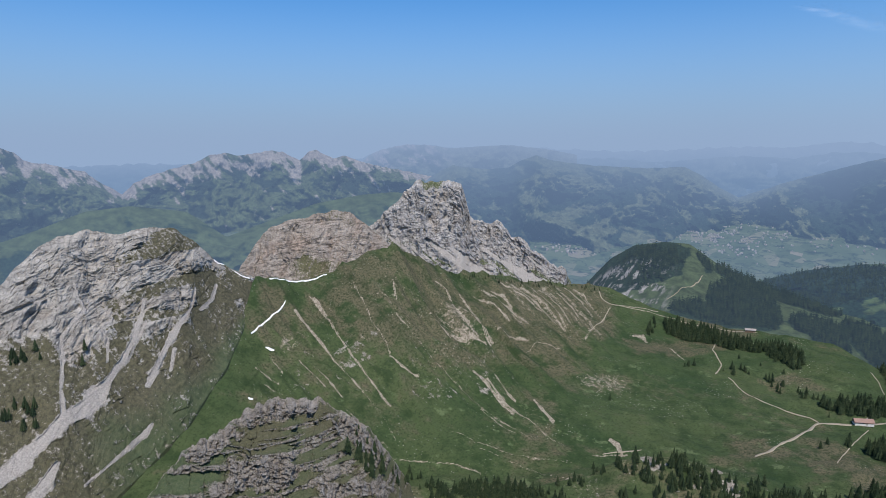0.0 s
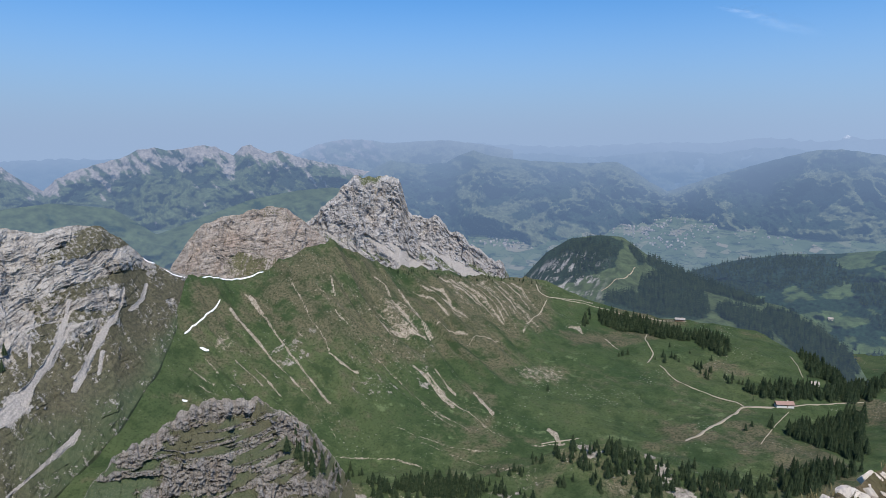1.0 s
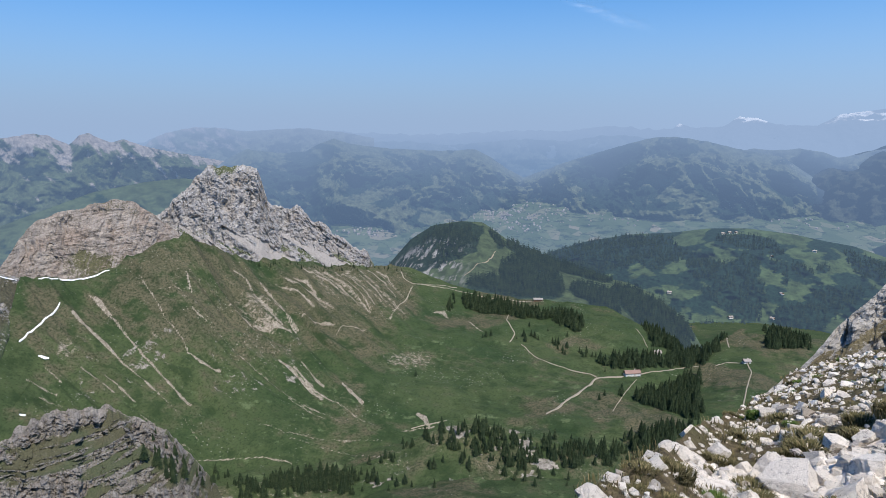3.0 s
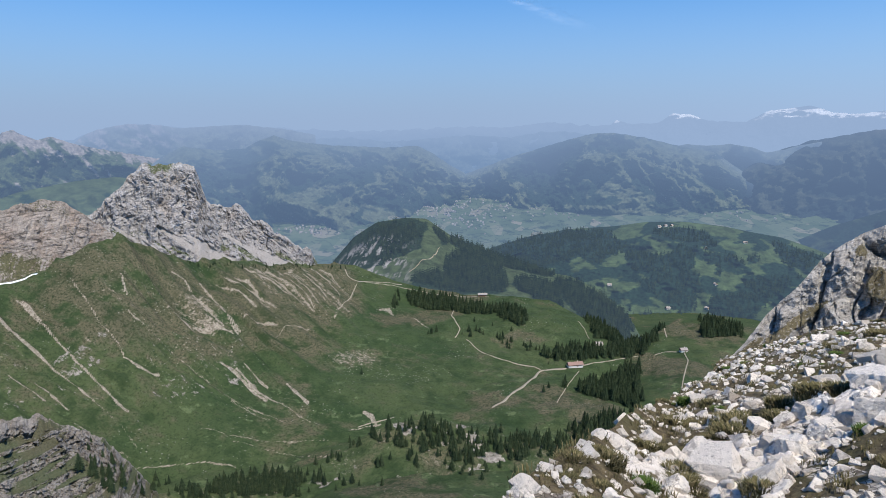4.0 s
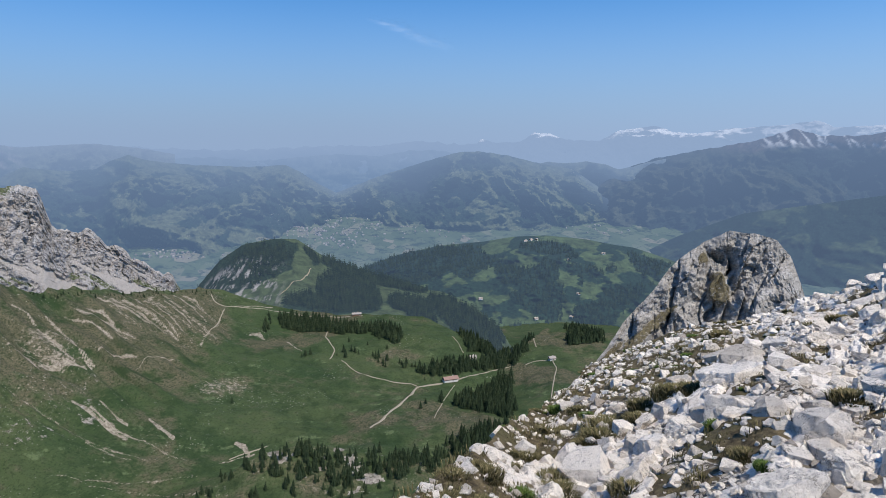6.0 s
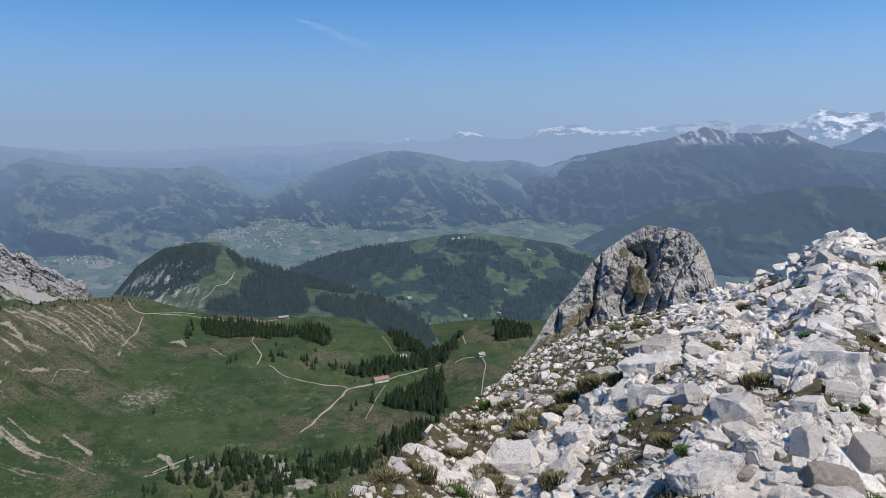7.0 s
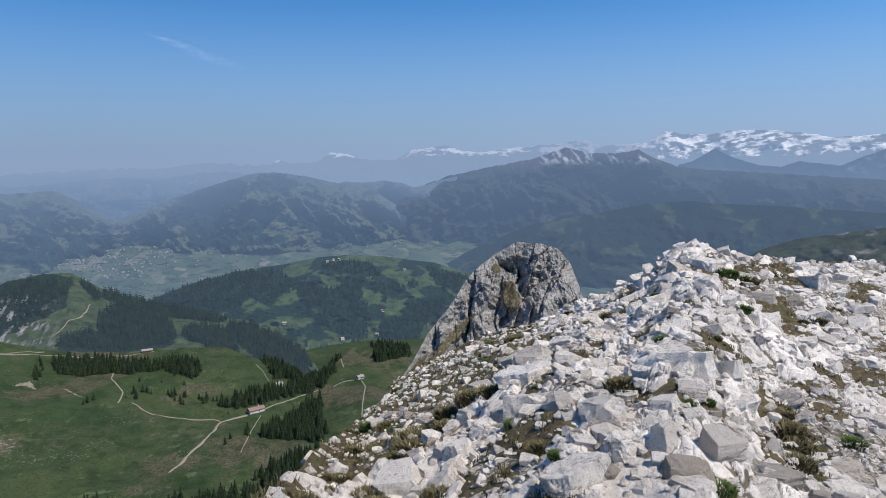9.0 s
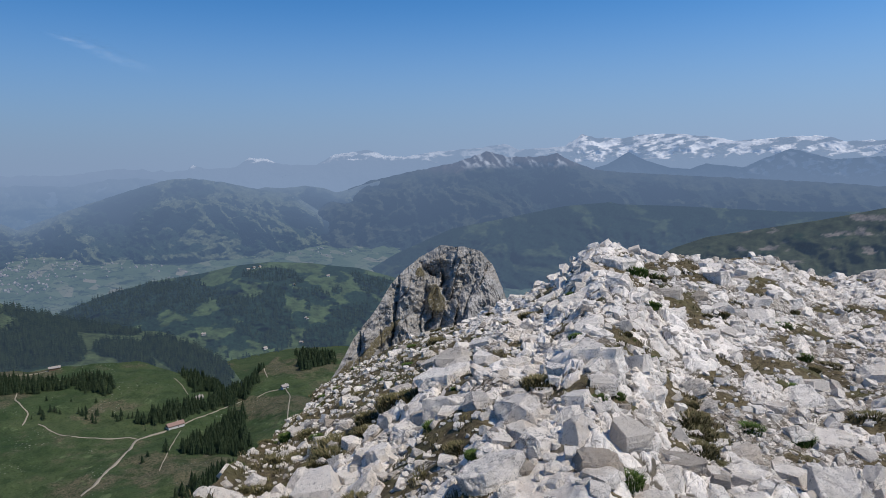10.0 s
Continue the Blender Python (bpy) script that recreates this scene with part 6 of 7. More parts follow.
for k, (x, y, z, size) in enumerate(singles[:300]):
    h = size * rng.uniform(8, 15)
    m = pose(x, y, z - 0.3, rng.normal(0, 1.5), rng.normal(0, 1.5), rng.uniform(0, 360))
    if k < 4:
        ob = models[k]
        ob.matrix_basis = m @ Matrix.Diagonal((h, h, h, 1))
        tagged(ob, "dark green spruce tree on the alpine pasture", "tree", "spruces on the pasture")
    else:
        ob = copy_thing(models[k % 4], m)
        ob.scale = (h * rng.uniform(0.8, 1.15), h * rng.uniform(0.8, 1.15), h)


def wood(label, at, low, high, seed, shapes, material=None):
    rs = np.random.RandomState(seed)
    at = np.array(at)
    at[:, 2] -= 0.4
    h = rs.uniform(low, high, len(at))
    m = turned(len(at), rs) * h[:, None, None]
    m[:, :2, :2] *= rs.uniform(0.85, 1.25, len(at))[:, None, None]
    ob = spread("spruce_wood", shapes, m, at, material or NEEDLES_MASS)
    return tagged(ob, label, "forest", kind="stuff")


wood("dense dark spruce wood on the pasture shelf", scatter(WOODS[1:3] + WOODS[5:9] + [[(206, 1060), (266, 1050), (330, 1120), (320, 1180), (260, 1230), (200, 1190)], [(370, 1060), (440, 1080), (470, 1150), (400, 1160)]], 5.2, on_pasture, 21), 11, 21, 22, CROWNS)
wood("spruces crowding the rocky spur", planted(DENSE, [150, 80, 60, 70, 14], spot, 31), 9, 16, 32, CROWNS)
# needles with faint blue emission mixed in, to match the knob's haze
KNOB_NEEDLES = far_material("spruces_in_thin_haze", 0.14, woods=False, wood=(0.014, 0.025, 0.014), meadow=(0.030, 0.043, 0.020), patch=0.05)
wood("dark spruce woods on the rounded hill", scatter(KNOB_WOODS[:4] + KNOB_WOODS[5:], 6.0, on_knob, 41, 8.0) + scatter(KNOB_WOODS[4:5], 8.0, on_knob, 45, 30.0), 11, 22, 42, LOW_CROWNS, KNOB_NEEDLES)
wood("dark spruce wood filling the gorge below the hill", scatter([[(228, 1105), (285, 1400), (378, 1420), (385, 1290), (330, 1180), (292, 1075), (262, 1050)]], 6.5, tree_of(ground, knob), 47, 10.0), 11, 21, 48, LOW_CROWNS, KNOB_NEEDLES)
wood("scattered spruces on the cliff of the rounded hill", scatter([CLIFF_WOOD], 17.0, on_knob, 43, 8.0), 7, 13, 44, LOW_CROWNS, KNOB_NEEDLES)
# these trees glow slightly too, hazed like the hill under them
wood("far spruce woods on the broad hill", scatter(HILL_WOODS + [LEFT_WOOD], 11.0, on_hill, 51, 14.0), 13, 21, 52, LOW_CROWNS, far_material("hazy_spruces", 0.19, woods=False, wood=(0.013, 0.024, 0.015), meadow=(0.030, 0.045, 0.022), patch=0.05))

# ---- paths, snow ----
n = Nodes("pale_gravel")
GRAVEL = n.done(n.mix(n.noise(0.6, 6, 0.7), (0.19, 0.165, 0.12), (0.38, 0.335, 0.265)), 0.95)
n = Nodes("old_snow")
OLD_SNOW = n.done(n.mix(n.ramp(n.noise(0.25, 6), (0.4, 0.0), (0.7, 0.6)), (0.82, 0.83, 0.85), (0.62, 0.60, 0.57)), 0.7)


def strip(name, line, wide, material, height, lift, seed, thick=0.5, wobble=0.3):
    """A ribbon of uneven width laid over the ground along a line, with sides that reach into it."""
    p = np.array(line, dtype=float)
    d = np.concatenate([[0], np.cumsum(np.hypot(*np.diff(p, axis=0).T))])
    s = np.linspace(0, d[-1], max(4, int(d[-1] / 3.0)))
    x, y = np.interp(s, d, p[:, 0]), np.interp(s, d, p[:, 1])
    for _ in range(4):
        x[1:-1], y[1:-1] = 0.25 * x[:-2] + 0.5 * x[1:-1] + 0.25 * x[2:], 0.25 * y[:-2] + 0.5 * y[1:-1] + 0.25 * y[2:]
    tx, ty = np.gradient(x), np.gradient(y)
    k = np.hypot(tx, ty) + 1e-6
    nx, ny = -ty / k, tx / k
    w = 0.5 * wide * (1 + wobble * fbm(np.stack([s * 0.08, s * 0, s * 0 + seed], -1), 3)) * np.clip(np.minimum(s, d[-1] - s) / (1.2 * wide) + 0.25, 0, 1)
    rows, seen = [], None
    for side in (-1.06, -1.0, 0.0, 1.0, 1.06):
        z = []
        for a, b in zip(x + nx * w * side, y + ny * w * side):
            h = height(a, b)
            seen = h if h is not None else seen
            z.append(seen)
        z = np.array(z, dtype=float)
        z = np.maximum(z, np.convolve(np.pad(z, 5, mode="edge"), np.ones(11) / 11, mode="valid"))
        down = thick if abs(side) > 1.01 else -lift
        rows.append(np.stack([x + nx * w * side, y + ny * w * side, np.array(z, dtype=float) - down], -1))
    return sheet(name, np.stack(rows, 1), material)


PATH_WIDTH = (1.9, 1.7, 1.7, 1.5, 1.1, 3.2, 1.6, 1.0, 1.6, 1.5, 1.5, 1.6, 1.9, 1.0)
on_paths = tree_of(ground, knob)
for k, (line, wide) in enumerate(zip(PATHS, PATH_WIDTH)):
    tagged(strip("path", line, wide, GRAVEL, on_paths, 0.35, k), "pale gravel track worn into the pasture", "path", kind="structure")
on_face = tree_of(ground, left_mountain)
for k, (line, wide) in enumerate((([(-627, 682), (-616, 694)], 1.5), ([(-613, 706), (-606, 714), (-597, 726)], 1.0), ([(-590, 752), (-578, 775), (-565, 799), (-553, 811), (-543, 824)], 1.0),
                                  ([(-557, 743), (-551, 722), (-547, 697), (-545, 656)], 1.25), ([(-524, 656), (-515, 661)], 3.6), ([(-489, 579), (-483, 580)], 2.2))):
    tagged(strip("snow_patch", line, wide, OLD_SNOW, on_face, 0.5, 20 + k, wobble=0.25), "narrow strip of old white snow in a hollow", "snow", "old snow patches")

# ---- chalets ----
n = Nodes("lime_wash")
WASH = n.done(n.mix(n.noise(1.5, 5), (0.70, 0.67, 0.62), (0.55, 0.52, 0.47)), 0.9)
n = Nodes("sunburnt_timber")
TIMBER = n.done(n.mix(n.noise(2.0, 6, 0.6, stretch=(1, 1, 6)), (0.12, 0.075, 0.045), (0.22, 0.15, 0.10)), 0.85)
n = Nodes("red_tiles")
RED_TILES = n.done(n.mix(n.noise(1.4, 6), (0.22, 0.13, 0.105), (0.32, 0.22, 0.18)), 0.85)
n = Nodes("grey_shingles")
SHINGLES = n.done(n.mix(n.noise(1.4, 6), (0.24, 0.21, 0.19), (0.38, 0.34, 0.31)), 0.85)
n = Nodes("dark_window")
PANE = n.done((0.03, 0.035, 0.045), 0.15, 0.5)


def box(bm, x, y, z, sx, sy, sz):
    bmesh.ops.create_cube(bm, size=1, matrix=Matrix.LocRotScale((x, y, z), None, (sx, sy, sz)))


def chalet(x, y, z, turn, long, deep, roof, lower, label):
    """A farmhouse: washed base, timber storey, gable roof with eaves, chimney, door and windows."""
    ob = new("chalet")
    ob.matrix_basis = pose(x, y, z, 0, 0, turn)
    bm = bmesh.new()
    box(bm, 0, 0, 0.6, long, deep, 3.2)
    part("base_wall", bm, lower, ob)
    bm = bmesh.new()
    v = [bm.verts.new(p) for p in ((-long / 2, -deep / 2, 2.2), (-long / 2, deep / 2, 2.2), (-long / 2, deep / 2, 4.0), (-long / 2, 0, 4.0 + 0.32 * deep), (-long / 2, -deep / 2, 4.0),
                                   (long / 2, -deep / 2, 2.2), (long / 2, deep / 2, 2.2), (long / 2, deep / 2, 4.0), (long / 2, 0, 4.0 + 0.32 * deep), (long / 2, -deep / 2, 4.0))]
    for f in ((4, 3, 2, 1, 0), (5, 6, 7, 8, 9), (0, 1, 6, 5), (1, 2, 7, 6), (2, 3, 8, 7), (3, 4, 9, 8), (4, 0, 5, 9)):
        bm.faces.new([v[k] for k in f])
    part("upper_wall", bm, TIMBER, ob, "dark weathered timber")
    for side in (-1, 1):
        bm = bmesh.new()
        a = math.atan2(0.32 * deep, deep / 2)
        box(bm, 0, 0, 0, long + 1.6, (deep / 2 + 1.2) / math.cos(a), 0.25)
        part("roof", bm, roof, ob, "", pose(0, side * (deep / 4 + 0.45), 4.25 + 0.16 * deep - 0.35, -side * math.degrees(a)))
    bm = bmesh.new()
    box(bm, long * 0.2, 0.8, 4.6 + 0.32 * deep, 0.8, 0.8, 1.6)
    part("chimney", bm, lower, ob)
    for side in (-1, 1):
        for k in range(int(long // 4)):
            bm = bmesh.new()
            box(bm, -long / 2 + 2 + 4 * k, side * deep / 2, 3.1, 1.1, 0.12, 1.0)
            part("window", bm, PANE, ob)
    bm = bmesh.new()
    box(bm, long * 0.12, -deep / 2, 1.1, 1.2, 0.14, 2.1)
    part("door", bm, TIMBER, ob)
    return tagged(ob, label, "house", "chalets")


for x, y, turn, long, deep, roof, lower, label in (
        (155, 956, 14, 22, 9, RED_TILES, WASH, "long white farmhouse with a red roof beside the gravel track"), (325, 1004, 10, 10, 7, SHINGLES, WASH, "small pale alp hut on the green knoll"),
        (203, 1032, 5, 11, 8, SHINGLES, WASH, "pale alp hut below the spruce wood"), (26, 1239, 3, 16, 6, SHINGLES, TIMBER, "low timber cattle shed beside the track")):
    chalet(x, y, on_pasture(x, y), turn, long, deep, roof, lower, label)
for k, (x, y) in enumerate(((735, 2640), (758, 2645), (780, 2640), (837, 2412), (797, 2188), (735, 2073), (1012, 2510), (460, 2199), (603, 2033))):
    z = on_hill(x, y)
    if z is not None:
        chalet(x, y, z, 25 * k, 13, 9, SHINGLES, WASH, "distant pale chalet on a meadow of the wooded hill")
# the villages on the valley floor, far too many houses to count
on_valley = tree_of(ground)
spots = []
for b, d, sb, sd, count in ((-2.5, 4250, 1.4, 260, 260), (-13.5, 3560, 1.5, 70, 60), (4.5, 4050, 3.5, 250, 90), (21.0, 4250, 1.6, 160, 60), (-0.5, 3700, 1.5, 120, 50)):
    for _ in range(count):
        bb, dd = math.radians(rng.normal(b, sb)), rng.normal(d, sd)
        x, y = dd * math.sin(bb), dd * math.cos(bb)
        z = on_valley(x, y)
        if z is not None and dd < 4850:
            spots.append((x, y, z))
hv = np.array([(-.5, -.4, -.1), (.5, -.4, -.1), (.5, .4, -.1), (-.5, .4, -.1), (-.5, -.4, .45), (.5, -.4, .45), (.5, .4, .45), (-.5, .4, .45), (-.5, 0, .8), (.5, 0, .8)])
hf = np.array([(0, 1, 5), (0, 5, 4), (1, 2, 6), (1, 6, 5), (2, 3, 7), (2, 7, 6), (3, 0, 4), (3, 4, 7), (4, 5, 9), (4, 9, 8), (6, 7, 8), (6, 8, 9), (4, 8, 7), (5, 6, 9)])
# house colours veiled with blue emission for the valley haze
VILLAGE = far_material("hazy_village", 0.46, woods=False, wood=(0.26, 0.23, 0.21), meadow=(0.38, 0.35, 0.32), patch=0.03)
rs = np.random.RandomState(5)
m = turned(len(spots), rs) * rs.uniform(6, 11, len(spots))[:, None, None]
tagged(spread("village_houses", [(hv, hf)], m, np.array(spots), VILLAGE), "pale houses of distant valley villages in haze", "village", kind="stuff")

# ---- wisp of cloud ----
n = Nodes("ice_cloud")
d = n.t.nodes.new("ShaderNodeBsdfDiffuse")
d.inputs[0].default_value = (0.9, 0.92, 0.95, 1)
tr = n.t.nodes.new("ShaderNodeBsdfTransparent")
mx = n.t.nodes.new("ShaderNodeMixShader")
soft = n.math("MULTIPLY", n.attr("thin"), n.ramp(n.noise(0.012, 6, 0.6, stretch=(1, 1, 3)), (0.38, 0.02), (0.62, 0.15)))
n.put(mx.inputs[0], soft)
n.t.links.new(tr.outputs[0], mx.inputs[1])
n.t.links.new(d.outputs[0], mx.inputs[2])
n.t.links.new(mx.outputs[0], n.out.inputs[0])
a = np.linspace(2.2, 10.5, 60)
mid_rise = np.interp(a, [2.2, 5.2, 7.0, 10.5], [10.2, 9.5, 8.75, 7.7])
across = np.linspace(-1, 1, 15)
rise = mid_rise[:, None] + across[None, :] * (0.28 + 0.5 * smooth01(a, 2.5, 6))[:, None]
dist = np.full_like(rise, 4700.0) + 60 * (1 - across[None, :] ** 2)
thin = (1 - np.abs(across[None, :])) ** 1.5 * (smooth01(a, 2.2, 4.5) * (1 - smooth01(a, 5.5, 10.3)))[:, None]
cloud = sheet("cloud_wisp", place(a, dist, EYE + dist * np.tan(np.radians(rise))), n.mat, thin=thin)
tagged(cloud, "thin white wisp of ice cloud in the blue sky", "cloud", kind="structure")

# ---- summit: boulders, rubble, tufts ----
on_summit = tree_of(summit)


def stone_shape(seed, flat=0.62, points=13):
    """An angular broken stone, about one unit across: a hull of random corners with nicked edges."""
    rs = np.random.RandomState(seed)
    bm = bmesh.new()
    # a block with knocked-off corners
    corner = np.array([(x, y, z) for x in (-1, 1) for y in (-1, 1) for z in (-1, 1)], dtype=float)
    if seed % 2:
        p = np.concatenate([corner * rs.uniform(0.30, 1.0, (8, 3)), rs.uniform(-1.0, 1.0, (max(3, points - 8), 3))])
    else:
        p = rs.normal(size=(points, 3))
        p = np.clip(p / np.linalg.norm(p, axis=1)[:, None] * rs.uniform(0.7, 1.25, (points, 1)), -0.9, 0.9)
    p = p * np.array([1.0, rs.uniform(0.55, 0.9), flat * rs.uniform(0.6, 1.2)]) * 0.52
    for q in p:
        bm.verts.new(q)
    got = bmesh.ops.convex_hull(bm, input=bm.verts[:])
    bmesh.ops.delete(bm, geom=[v for v in bm.verts if not v.link_faces], context="VERTS")
    bmesh.ops.triangulate(bm, faces=bm.faces[:])
    bm.verts.index_update()
    v = np.array([x.co[:] for x in bm.verts])
    f = np.array([[x.index for x in t.verts] for t in bm.faces])
    bm.free()
    return v, f


SHAPES = [stone_shape(300 + k) for k in range(24)]


def split_block(seed, flat=0.6, cuts=7, fine=0):
    """A block of limestone about one unit long, split along flat planes, its arrises chipped: vertices and triangles."""
    rs = np.random.RandomState(seed)
    bm = bmesh.new()
    bmesh.ops.create_cube(bm, size=1, matrix=Matrix.Diagonal((1.0, rs.uniform(0.55, 0.95), flat * rs.uniform(0.8, 1.2), 1)))
    for _ in range(cuts):
        way = Vector(rs.normal(size=3)).normalized()
        reach = max(way.dot(q.co) for q in bm.verts)
        bmesh.ops.bisect_plane(bm, geom=bm.verts[:] + bm.edges[:] + bm.faces[:], plane_co=way * reach * rs.uniform(0.55, 0.85), plane_no=way, clear_outer=True)
        bmesh.ops.delete(bm, geom=bm.edges[:] + bm.faces[:], context="EDGES_FACES")
        bmesh.ops.remove_doubles(bm, verts=bm.verts[:], dist=0.02)
        bmesh.ops.convex_hull(bm, input=bm.verts[:])
        bmesh.ops.delete(bm, geom=[q for q in bm.verts if not q.link_faces], context="VERTS")
        bmesh.ops.dissolve_limit(bm, angle_limit=radians(4), verts=bm.verts[:], edges=bm.edges[:])
    bmesh.ops.bevel(bm, geom=bm.edges[:], offset=0.012, segments=1, affect="EDGES", profile=0.6)
    bmesh.ops.triangulate(bm, faces=bm.faces[:])
    for _ in range(fine):
        bmesh.ops.subdivide_edges(bm, edges=[e for e in bm.edges if e.calc_length() > 0.09], cuts=1, use_grid_fill=True)
        bmesh.ops.triangulate(bm, faces=bm.faces[:])
    co = np.array([q.co[:] for q in bm.verts])
    co = co * (1 + 0.09 * fbm(co * 4 + seed, 5, 0.6) + (0.10 * (ridged(co * np.array([2.5, 2.5, 5.0]) + seed, 5, 0.6) - 0.5) if fine else 0))[:, None]
    bm.verts.index_update()
    f = np.array([[q.index for q in t.verts] for t in bm.faces])
    bm.free()
    return co, f


ROUGH = [split_block(340 + k, 0.42 + 0.04 * (k % 10), 6 + k % 4) for k in range(30)]
LARGE = [split_block(440 + k, 0.40 + 0.05 * (k % 8), 6 + k % 4, 2) for k in range(16)]


def boulder(x, y, size, flat, turn, lean, label, seed, sink=0.52):
    """A large block with chipped edges and a rough, split surface, set in the ridge."""
    size *= 0.60
    me = mesh_of("boulder", *split_block(2 * seed, flat, 8, 3), False)
    me.materials.append(STONE)
    ob = new("boulder", me)
    ob.matrix_basis = pose(x, y, on_summit(x, y) + size * (0.30 - sink) * flat, lean, lean * 0.6, turn) @ Matrix.Diagonal((size, size, size, 1))
    return tagged(ob, label, "boulder", "limestone blocks on the summit")


BLOCKS = [(6.55, 6.35, 0.75, 0.9, 20, 8, "upright white limestone block on the ridge crest"), (3.22, 2.60, 0.62, 0.7, 70, -8, "large clean-edged white limestone block"),
          (3.61, 3.72, 0.75, 0.5, 120, 14, "brownish tilted limestone slab"), (2.97, 4.82, 0.80, 0.75, 15, -14, "tall grey ribbed limestone block"), (4.31, 5.66, 0.55, 0.8, 200, 10, "rounded white limestone block"),
          (4.96, 5.59, 0.42, 0.8, 60, 20, "bluish-grey shaded limestone block"), (6.32, 5.35, 0.7, 0.4, 140, 25, "long pale tilted slab"), (2.04, 4.18, 0.48, 0.9, 330, -10, "upright split limestone block"), (2.30, 4.25, 0.45, 0.85, 40, 6, "upright split limestone block"),
          (1.98, 2.80, 0.66, 0.6, 10, -12, "broad pale limestone slab with cracks"), (3.35, 3.03, 0.34, 0.6, 90, 5, "pale flat limestone block"), (2.55, 4.15, 0.5, 1.0, 130, 12, "narrow upright limestone block"), (5.52, 3.19, 0.6, 0.45, 250, 22, "pale tilted slab on the far flank"),
          (5.11, 2.68, 0.55, 0.5, 300, 18, "pale tilted slab on the far flank"), (3.70, 2.45, 0.45, 0.8, 170, -6, "white angular limestone block"), (3.12, 5.82, 0.5, 0.55, 100, 8, "white flat-topped limestone block"), (2.47, 2.96, 0.5, 0.6, 210, -15, "pale limestone slab leaning on its neighbour"),
          (3.30, 3.35, 0.36, 0.6, 280, 9, "pale flat limestone block"), (2.46, 2.50, 0.42, 0.7, 350, 4, "pale squat limestone block"), (6.95, 6.10, 0.5, 0.5, 80, 12, "pale slab behind the grassy crest"), (4.2, 4.3, 0.5, 0.4, 30, 16, "cracked pale limestone slab"),
          (7.4, 5.6, 0.55, 0.6, 220, 0, "rounded grey limestone block"), (8.6, 5.9, 0.6, 0.7, 10, 6, "pale limestone block on the skyline"), (9.3, 5.6, 0.6, 0.7, 160, -6, "pale limestone block on the skyline"), (2.7, 3.4, 0.5, 0.8, 75, -18, "grey shaded limestone block")]
for k, (x, y, size, flat, turn, lean, label) in enumerate(BLOCKS):
    boulder(x, y, size, flat, turn, lean, label, 500 + k)

# stones too many to count, fewer where turf has caught
rs = np.random.RandomState(77)


def stones_at(count, low, high, power, d_min=1.6, d_max=15.5, loose=0.75):
    """Places and sizes of stones: most lie in the pockets of chippings, few in the turf."""
    n = count * 9
    b, d = np.radians(rs.uniform(1, 72, n)), rs.uniform(d_min, d_max, n)
    x, y = d * np.sin(b), d * np.cos(b)
    _, fill, grassy, _, _ = bedrock(x, y)
    keep = rs.rand(n) < (d / d_max) ** 0.35
    keep &= (fill > 0.5) | (rs.rand(n) > loose)
    keep &= (grassy < 0.4) | (rs.rand(n) > 0.55)
    got = []
    for k in np.flatnonzero(keep):
        z = on_summit(x[k], y[k])
        if z is not None and z > -7:
            got.append((x[k], y[k], z, low + (high - low) * rs.rand() ** power))
            if len(got) == count:
                break
    return got


def tumbled(n):
    # most lie along the beds of the ridge, leaning one way; the rest anyhow
    a = np.where(rs.rand(n) < 0.65, radians(-35) + rs.normal(0, 0.35, n), rs.rand(n) * 6.283) / 2
    lean = rs.normal(0.55, 0.45, n) / 2
    q = np.stack([np.cos(a) * np.cos(lean), np.cos(a) * np.sin(lean), np.sin(a) * np.sin(lean), np.sin(a) * np.cos(lean)], -1) + rs.normal(0, 0.16, (n, 4))
    q /= np.linalg.norm(q, axis=1)[:, None]
    w, x, y, z = q.T
    return np.stack([1 - 2 * (y * y + z * z), 2 * (x * y - z * w), 2 * (x * z + y * w), 2 * (x * y + z * w), 1 - 2 * (x * x + z * z), 2 * (y * z - x * w), 2 * (x * z - y * w), 2 * (y * z + x * w), 1 - 2 * (x * x + y * y)], -1).reshape(-1, 3, 3)


def laid(sizes):
    """Blocks laid side by side over the ridge, largest first, seldom on turf: places and sizes."""
    got = []
    for low, high, count in sizes:
        n = count * 14
        b, d = np.radians(rs.uniform(0, 72, n)), rs.uniform(1.7, 15, n)
        x, y = d * np.sin(b), d * np.cos(b)
        grassy = bedrock(x, y)[2]
        keep = np.flatnonzero(((grassy < 0.35) | (rs.rand(n) > (0.97 if high > 0.2 else 0.72))) & (rs.rand(n) < (d / 15) ** 0.5) & ((b > radians(17)) | (rs.rand(n) > (0.85 if high > 0.2 else 0.25))))
        size = low + (high - low) * rs.rand(n) ** 1.6
        left = count
        for k in keep:
            if got:
                g = np.array(got)
                if (np.hypot(g[:, 0] - x[k], g[:, 1] - y[k]) < 0.40 * (g[:, 3] + size[k])).any():
                    continue
            z = on_summit(x[k], y[k])
            if z is not None and z > -7:
                got.append((x[k], y[k], z, size[k]))
                left -= 1
                if not left:
                    break
    return got


blocks = laid(((0.24, 0.36, 40), (0.14, 0.24, 320), (0.08, 0.14, 1300), (0.045, 0.08, 2400)))
small = stones_at(12000, 0.014, 0.07, 2.0, 1.6, 15.5, 0.7)
turns = tumbled(len(small)) * np.array([s[3] for s in small])[:, None, None]
at = np.array([(x, y, z + 0.10 * s) for x, y, z, s in small])
chips = spread("limestone_chippings", SHAPES, turns, at, STONES)
tagged(chips, "loose angular white limestone chippings", "stones", kind="stuff")
lying = blocks[300:]
turns = tumbled(len(lying)) * np.array([q[3] for q in lying])[:, None, None]
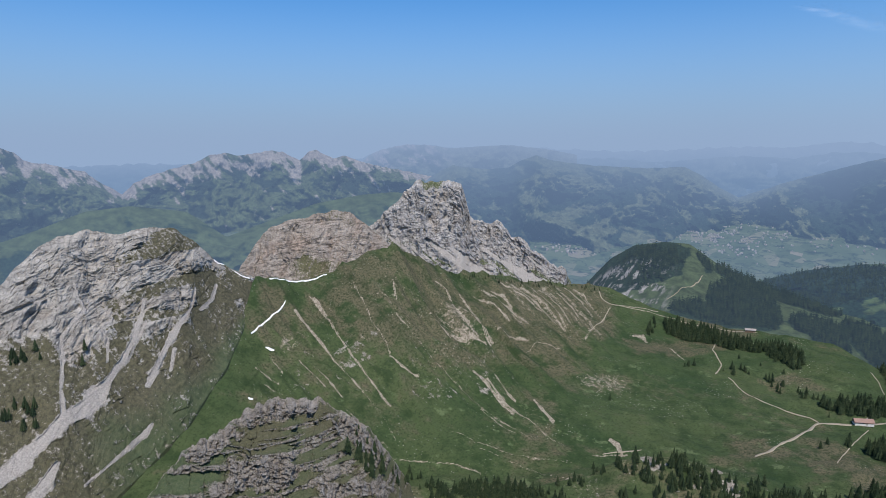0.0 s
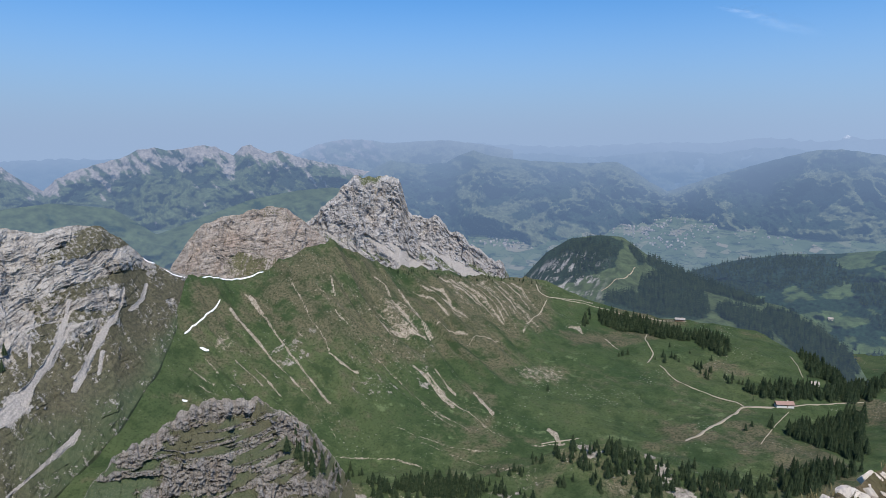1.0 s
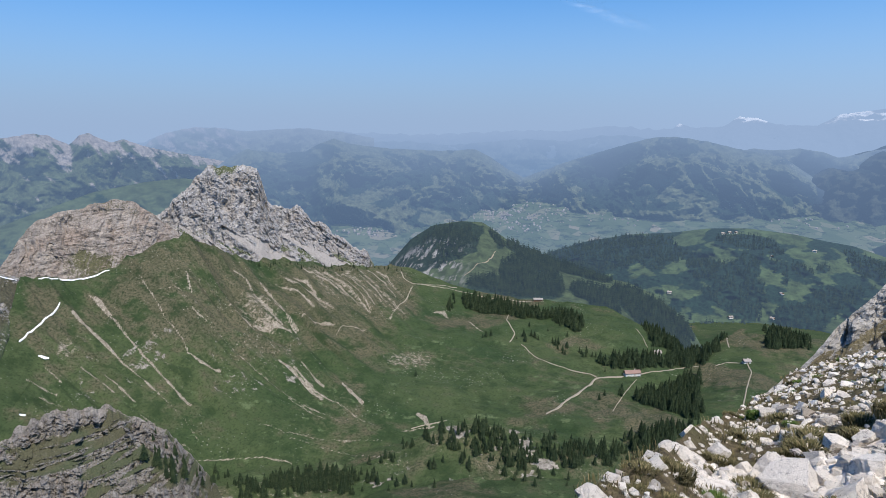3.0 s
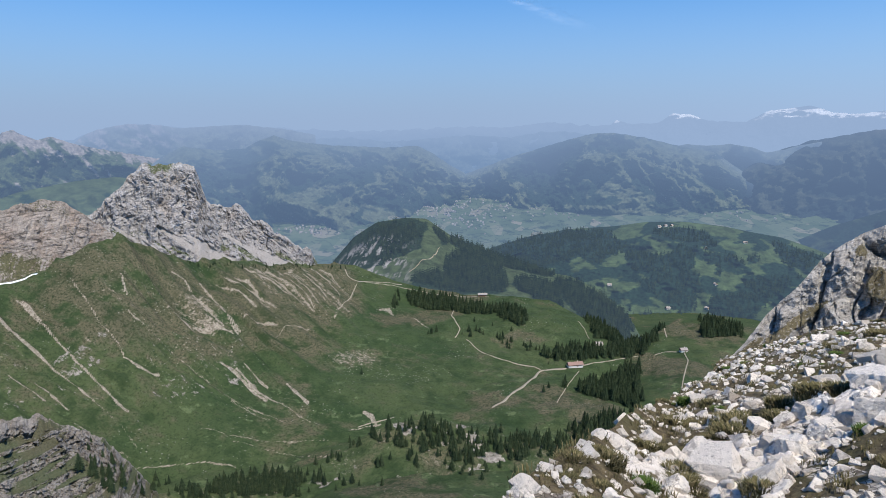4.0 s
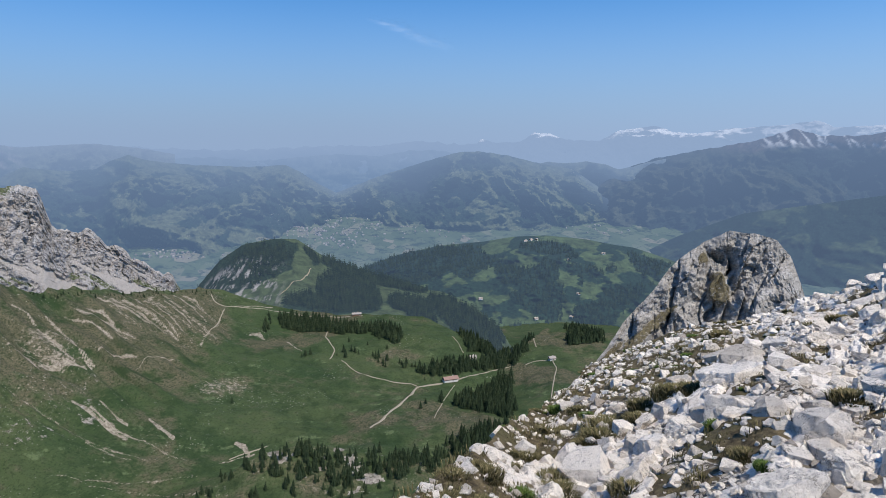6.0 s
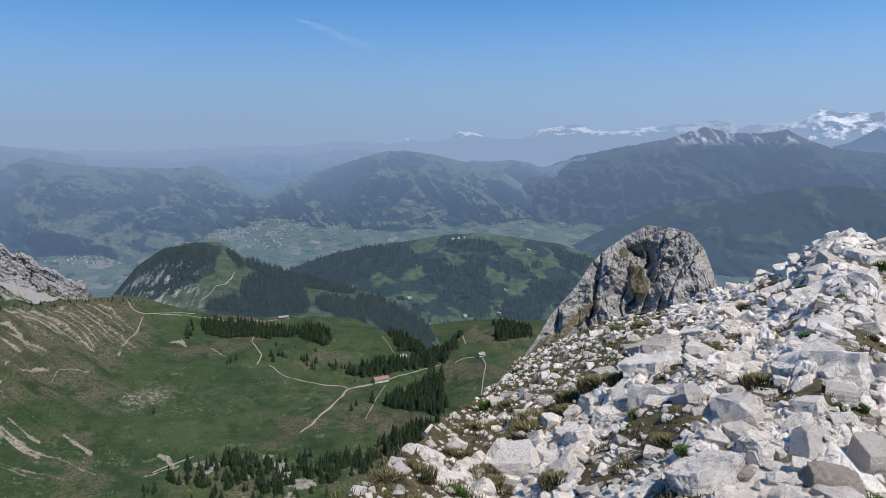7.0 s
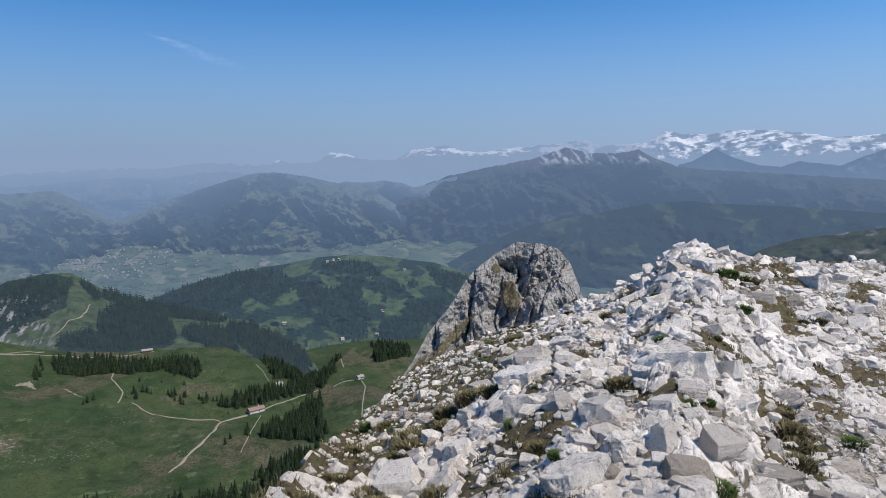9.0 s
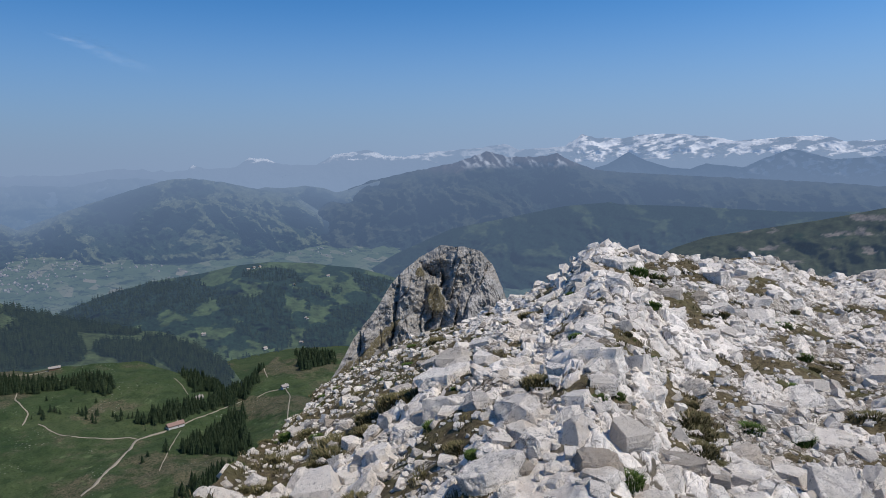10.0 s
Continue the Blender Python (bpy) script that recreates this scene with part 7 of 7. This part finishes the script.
rubble = spread("limestone_rubble", ROUGH, turns, np.array([(x, y, z + 0.03 * q) for x, y, z, q in lying]), STONES)
tagged(rubble, "broken white limestone blocks lying on the ridge", "stones", kind="stuff")

# tufts and cushions of grass
def blade_material(name, dry):
    n = Nodes(name)
    pick = n.t.nodes.new("ShaderNodeNewGeometry").outputs["Random Per Island"]
    return n.done(n.ramp(pick, (0.0, (0.055, 0.056, 0.020)), (0.5, (0.105, 0.092, 0.042)), (1.0, (0.23, 0.19, 0.10))) if dry else n.ramp(pick, (0.0, (0.035, 0.065, 0.012)), (0.6, (0.07, 0.12, 0.025)), (1.0, (0.14, 0.16, 0.05))), 0.85, 0.15)


DRY_GRASS, FRESH_GRASS = blade_material("withered_grass", True), blade_material("fresh_grass", False)


def tuft_shape(seed, blades=520):
    """A cushion of curved blades, one unit across."""
    rs = np.random.RandomState(seed)
    v, f = [], []
    for k in range(blades):
        a, d = rs.rand() * 6.283, 0.42 * math.sqrt(rs.rand())
        x, y = d * math.cos(a), d * math.sin(a)
        out, h, w = a + rs.normal(0, 0.7), (0.21 - 0.28 * d) * rs.uniform(0.6, 1.25), 0.010 + 0.008 * rs.rand()
        lx, ly = math.cos(out), math.sin(out)
        bend = (0.35 + 1.6 * d) * h * 1.3
        b = len(v)
        v += [(x - ly * w, y + lx * w, -0.1), (x + ly * w, y - lx * w, -0.1), (x + lx * bend * 0.4 + ly * w * .8, y + ly * bend * 0.4 - lx * w * .8, h * 0.65), (x + lx * bend * 0.4 - ly * w * .8, y + ly * bend * 0.4 + lx * w * .8, h * 0.65), (x + lx * bend, y + ly * bend, h)]
        f += [(b, b + 1, b + 2), (b, b + 2, b + 3), (b + 3, b + 2, b + 4)]
    return np.array(v), np.array(f)


TUFTS = [tuft_shape(700 + k) for k in range(5)]
tuft_meshes = {}
TUFT_SPOTS = [(3.15, 3.79, 0.34, 1), (4.08, 3.23, 0.40, 1), (3.95, 3.05, 0.36, 1), (3.62, 2.77, 0.30, 1), (6.62, 6.12, 0.45, 0), (6.8, 6.0, 0.4, 0), (6.75, 5.85, 0.38, 1), (5.2, 6.71, 0.45, 1), (5.35, 6.6, 0.4, 1), (3.96, 4.25, 0.22, 0), (3.17, 4.51, 0.18, 1), (7.33, 4.54, 0.3, 0), (6.92, 3.75, 0.3, 1), (4.81, 2.83, 0.32, 0), (5.71, 2.73, 0.36, 1),
              (2.64, 5.15, 0.42, 1), (2.78, 5.0, 0.4, 1), (2.5, 5.3, 0.38, 1), (2.01, 5.04, 0.42, 1), (2.15, 5.35, 0.4, 1), (1.9, 4.8, 0.4, 1), (2.3, 5.0, 0.3, 1), (6.64, 4.86, 0.3, 1), (5.58, 4.91, 0.28, 0), (5.05, 5.65, 0.2, 1), (5.25, 8.66, 0.5, 1), (3.34, 3.23, 0.16, 0), (5.68, 3.39, 0.26, 0), (4.5, 3.0, 0.25, 0), (4.3, 3.4, 0.2, 1), (1.6, 3.6, 0.3, 1), (1.3, 4.1, 0.3, 1), (1.75, 5.6, 0.36, 1)]
for _ in range(45):
    # straw grass on the steep side
    b, d = radians(rs.uniform(5, 21)), rs.uniform(2.4, 7)
    TUFT_SPOTS.append((d * math.sin(b), d * math.cos(b), rs.uniform(0.14, 0.34), int(rs.rand() < 0.85)))
while len(TUFT_SPOTS) < 260:
    # turf grows in the hollows, a few blades also elsewhere
    b, d = radians(rs.uniform(4, 68)), rs.uniform(2.5, 14)
    x, y = d * math.sin(b), d * math.cos(b)
    if bedrock(np.array([x]), np.array([y]))[2][0] > 0.5 or rs.rand() < 0.02:
        TUFT_SPOTS.append((x, y, rs.uniform(0.08, 0.26), int(rs.rand() < 0.6)))
for k, (x, y, size, dry) in enumerate(TUFT_SPOTS):
    z = on_summit(x, y)
    if z is None:
        continue
    key = (k % 5, dry)
    if key not in tuft_meshes:
        tuft_meshes[key] = mesh_of("grass_tuft", *TUFTS[k % 5], False)
        tuft_meshes[key].materials.append(DRY_GRASS if dry else FRESH_GRASS)
    ob = new("grass_tuft", tuft_meshes[key])
    ob.matrix_basis = pose(x, y, z - 0.01, 0, 0, rs.uniform(0, 360)) @ Matrix.Diagonal((size, size, size * 0.9, 1))
    tagged(ob, "withered straw-coloured grass tuft between limestone blocks" if dry else "green grass tuft between limestone blocks", "grass tuft", "grass tufts")

# short withered grass all over the pockets of turf
sprigs = [tuft_shape(760 + k, 30) for k in range(6)]
n = 16000
b, d = np.radians(rs.uniform(1, 70, n)), rs.uniform(2.0, 14, n)
x, y = d * np.sin(b), d * np.cos(b)
grown = np.flatnonzero(bedrock(x, y)[2] > 0.45)[:2200]
at = np.array([(x[k], y[k], on_summit(x[k], y[k]) or -9.0) for k in grown])
size = rs.uniform(0.07, 0.20, len(at))
grass = spread("withered_grass", sprigs, turned(len(at), rs) * size[:, None, None], at, DRY_GRASS)
tagged(grass, "short withered grass in the turf pockets", "grass", kind="stuff")

# the larger stones lie on the summit one by one, leaning with the beds
meshes = [mesh_of("stone", v, f, False) for v, f in LARGE]
for me in meshes:
    me.materials.append(STONE)
for k, (x, y, z, s) in enumerate(blocks[:300]):
    ob = part("stone", meshes[k % 16], None, summit)
    turn = rs.normal(-35, 25) if rs.rand() < 0.7 else rs.uniform(0, 360)
    ob.matrix_basis = pose(x, y, z - 0.02 * s, rs.normal(0, 16), rs.normal(-12, 16), turn) @ Matrix.Diagonal((s, s * rs.uniform(0.8, 1.2), s * rs.uniform(0.8, 1.25), 1))
